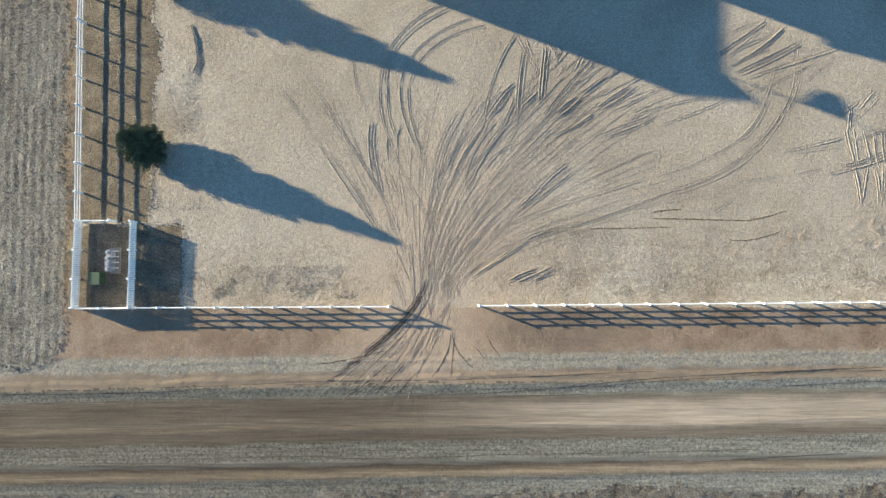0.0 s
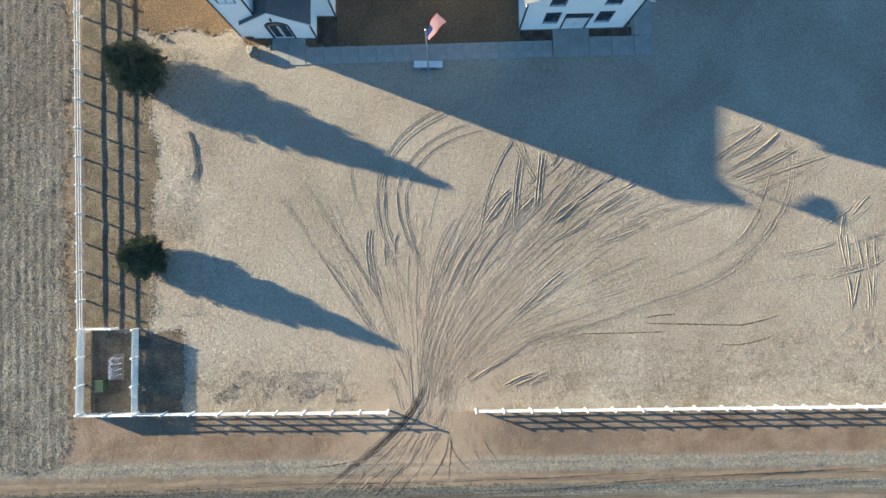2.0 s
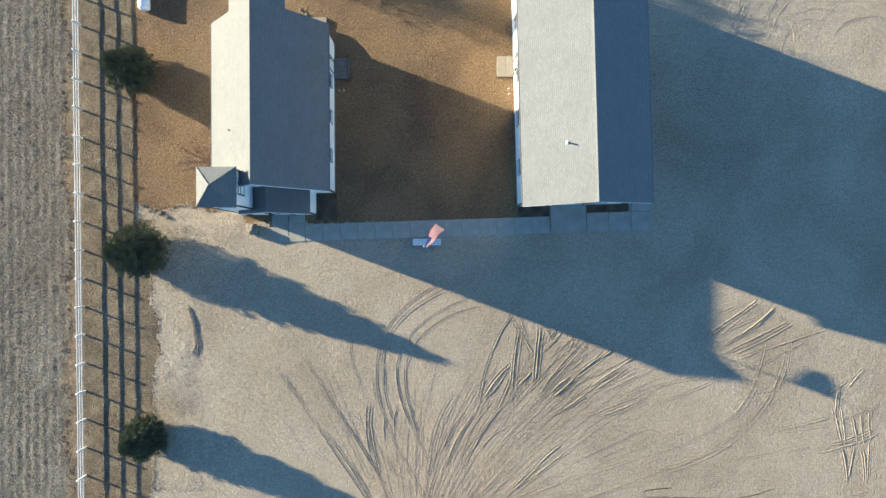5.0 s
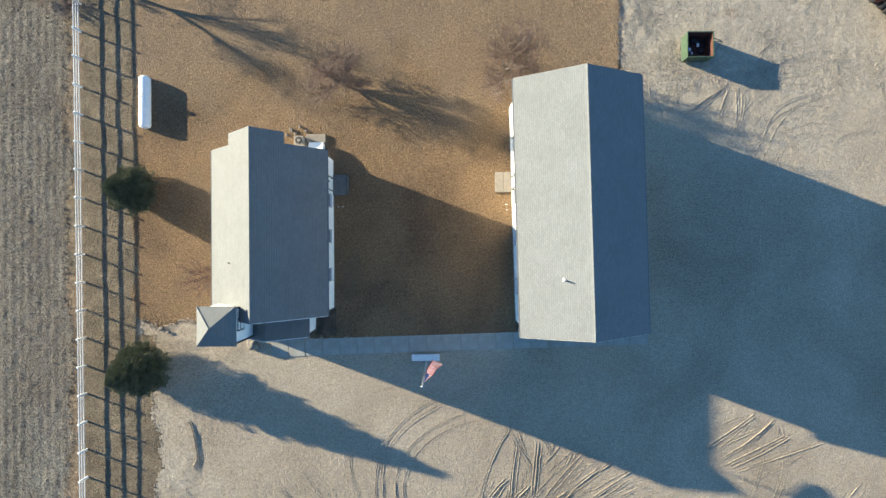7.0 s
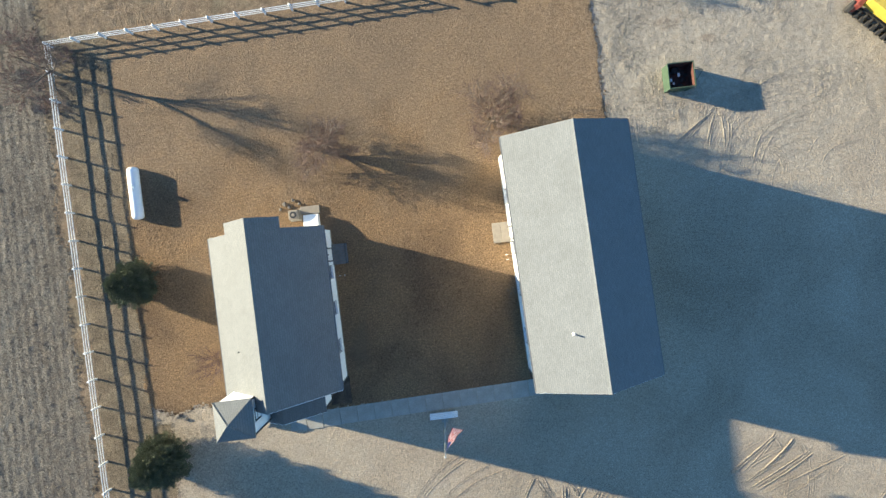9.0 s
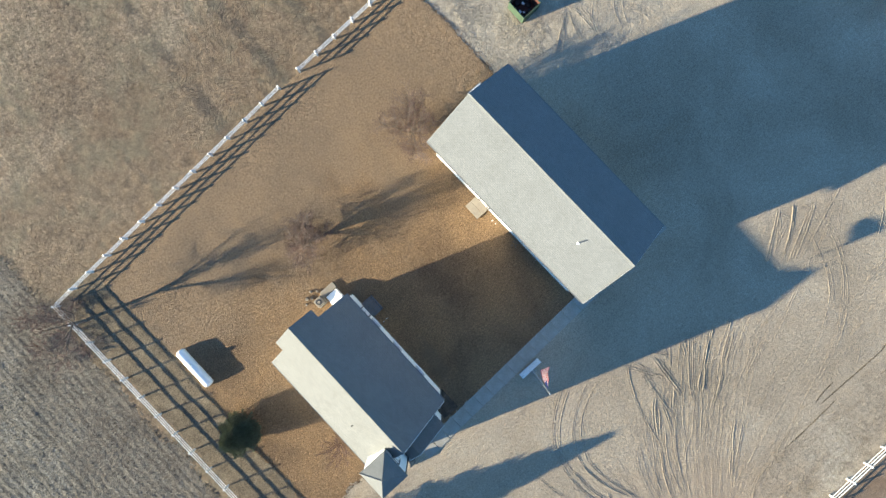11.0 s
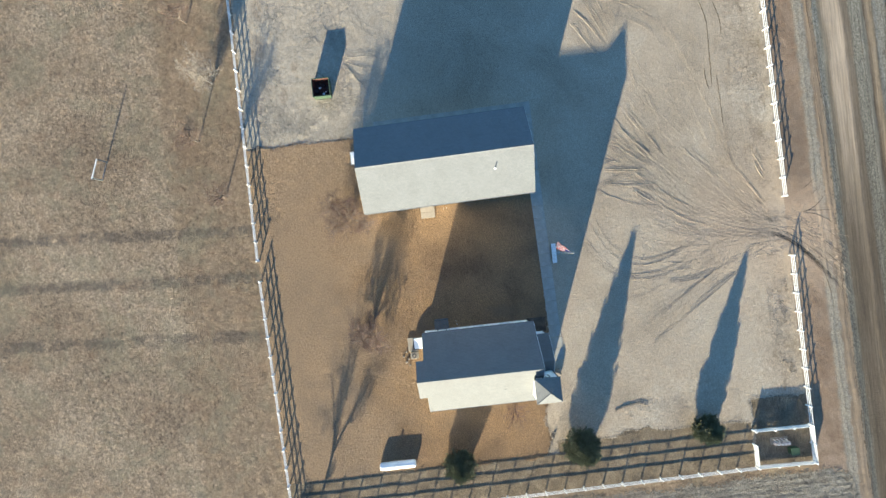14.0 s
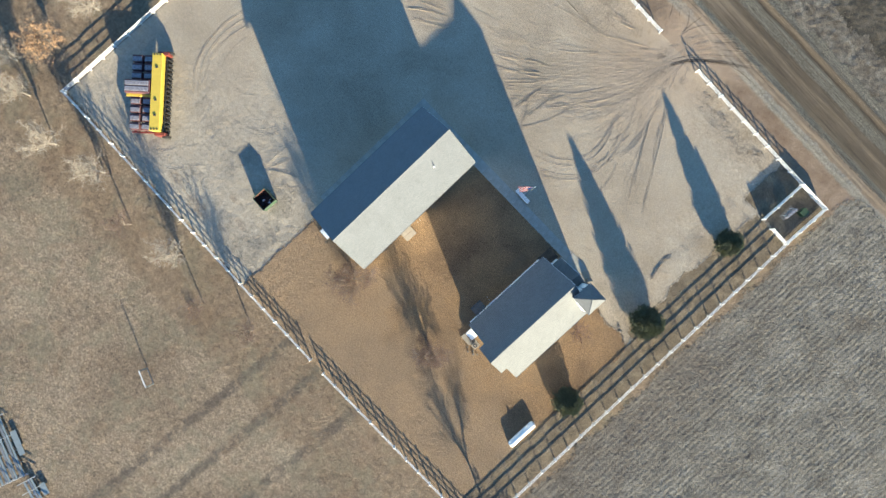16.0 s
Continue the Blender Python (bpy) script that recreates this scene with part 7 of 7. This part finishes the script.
# ---- loose stones and clods ----
def scatter(name, label, n, where, size, mat, seed):
    """Many small lumps as one object; where(rng, n) gives their places."""
    rng = np.random.default_rng(seed)
    p = where(rng, n)
    s = size * rng.uniform(0.5, 1.6, n) ** 1.6
    base = np.array([(1, 0, 0), (-0.5, 0.87, 0), (-0.5, -0.87, 0), (0.15, 0.1, 0.8), (0, 0, -0.5)], float)
    tri = np.array([(0, 1, 3), (1, 2, 3), (2, 0, 3), (1, 0, 4), (2, 1, 4), (0, 2, 4)])
    a = rng.uniform(0, 6.28, n)
    jit = base[None] * rng.uniform(0.6, 1.3, (n, 5, 3))
    c, q = np.cos(a)[:, None], np.sin(a)[:, None]
    v = np.stack([jit[:, :, 0] * c - jit[:, :, 1] * q, jit[:, :, 0] * q + jit[:, :, 1] * c, jit[:, :, 2]], -1) * s[:, None, None]
    v[:, :, :2] += p[:, None, :]
    v[:, :, 2] += ground_height(p[:, 0], p[:, 1])[:, None] + s[:, None] * 0.2
    f = (np.arange(n)[:, None, None] * 5 + tri[None]).reshape(-1, 3)
    tagged(new(name, mesh_from(name, v.reshape(-1, 3).tolist(), f.tolist(), mat)), label, "stones", kind="stuff")


def band(x0, x1, y0, y1, slope=0.0):
    return lambda rng, n: np.stack([(x := rng.uniform(x0, x1, n)), rng.normal((y0 + y1) / 2, (y1 - y0) / 3, n) + slope * x], 1)


scatter("gravel_stones", "loose pale gravel along the road's edges", 5000, band(-45, 60, -10.4, -7.6, 0.017), 0.016, M["lot"], 1)
scatter("gravel_stones", "loose pale gravel along the road's far edge", 5000, band(-45, 60, -19.4, -17.2, 0.017), 0.016, M["lot"], 2)
scatter("clods", "rough clods along the inside of the road fence", 1800, band(7, 53, -0.8, 3.6, 0.03), 0.02, M["lot"], 3)
scatter("clods", "rough clods near the road fence", 700, band(-23, -8, -2.2, 0.6), 0.02, M["lot"], 4)


def patchy(x0, x1, y0, y1, size, cut, seed):
    """Places gathered in irregular patches within a rectangle."""

    def where(rng, n):
        out = np.zeros((0, 2))
        while len(out) < n:
            p = np.stack([rng.uniform(x0, x1, 40000), rng.uniform(y0, y1, 40000)], 1)
            thick = fbm(p[:, 0] * 0.8 + p[:, 1] * 0.6, p[:, 1] * 0.8 - p[:, 0] * 0.6, size, seed, 3) + rng.normal(0, 0.09, len(p))
            out = np.concatenate([out, p[thick > cut + 0.06]])
        return out[:n]

    return where


scatter("clods", "rough clods and broken gravel behind the hall", 9000, patchy(16.8, 40, 50.5, 64, 3.0, 0.52, 201), 0.026, M["lot"], 6)
scatter("clods", "rough gravel along the lawn's edge behind the hall", 5000, patchy(16.6, 22, 49.5, 64.3, 1.6, 0.44, 202), 0.03, M["lot"], 8)
scatter("clods", "lumpy gravel ridge inside the road fence", 9000, patchy(8, 53, -2.4, 3.4, 2.2, 0.48, 203), 0.022, M["lot"], 9)
scatter("clods", "lumpy gravel heaps beside the road fence", 3000, patchy(-22, -7.5, -2.6, 0.2, 1.4, 0.48, 204), 0.024, M["lot"], 10)
scatter("clods", "coarse gravel along the fence strip", 5000, patchy(-25.5, -21, 5, 28.5, 2.4, 0.44, 205), 0.02, M["lot"], 12)
scatter("gravel_stones", "small stones strewn over the gravel lot", 2500, lambda r, n: np.stack([r.uniform(-25, 53, n), r.uniform(-3, 26.5, n)], 1), 0.012, M["lot"], 7)


def along_edge(kind_a, kind_b, x0, x1, y0, y1):
    """Places scattered close to the border between two kinds of ground."""

    def where(rng, n):
        out = np.zeros((0, 2))
        while len(out) < n:
            p = np.stack([rng.uniform(x0, x1, 40000), rng.uniform(y0, y1, 40000)], 1)
            q = p + rng.normal(0, 0.22, p.shape)
            ok = (region(p[:, 0], p[:, 1]) == kind_a) & (region(q[:, 0], q[:, 1]) == kind_b)
            out = np.concatenate([out, q[ok]])
        return out[:n]

    return where


scatter("tufts", "ragged dry tufts along the lawn's edge", 1800, along_edge(1, 0, -27, 17, 29.4, 64), 0.035, M["lawn"], 21)
scatter("tufts", "ragged weeds where the fence strip meets the gravel", 1400, along_edge(8, 0, -28, -22, -3, 31), 0.028, M["strip"], 22)
scatter("tufts", "stubble straggling out of the field", 2500, along_edge(2, 3, -36, -30, -9, 100), 0.04, M["field"], 24)
scatter("tufts", "stubble straggling onto the verge", 1200, along_edge(2, 5, -60, -30, -12, -2), 0.04, M["field"], 25)
scatter("tufts", "weeds straggling towards the road", 2000, along_edge(6, 4, -45, 60, -23, -16), 0.03, M["weeds"], 26)
scatter("tufts", "dry weeds of the roadside strip", 9000, lambda r, n: np.stack([(x := r.uniform(-45, 60, n)), r.uniform(-25, -19.5, n) + 0.017 * x], 1), 0.035, M["weeds"], 27)
scatter("stubble", "broken stalks lying in the stubble field", 24000, lambda r, n: np.stack([np.round(r.uniform(-62, -33, n) / 0.76) * 0.76 + r.normal(0, 0.2, n), r.uniform(-8, 66, n)], 1), 0.03, M["field"], 28)
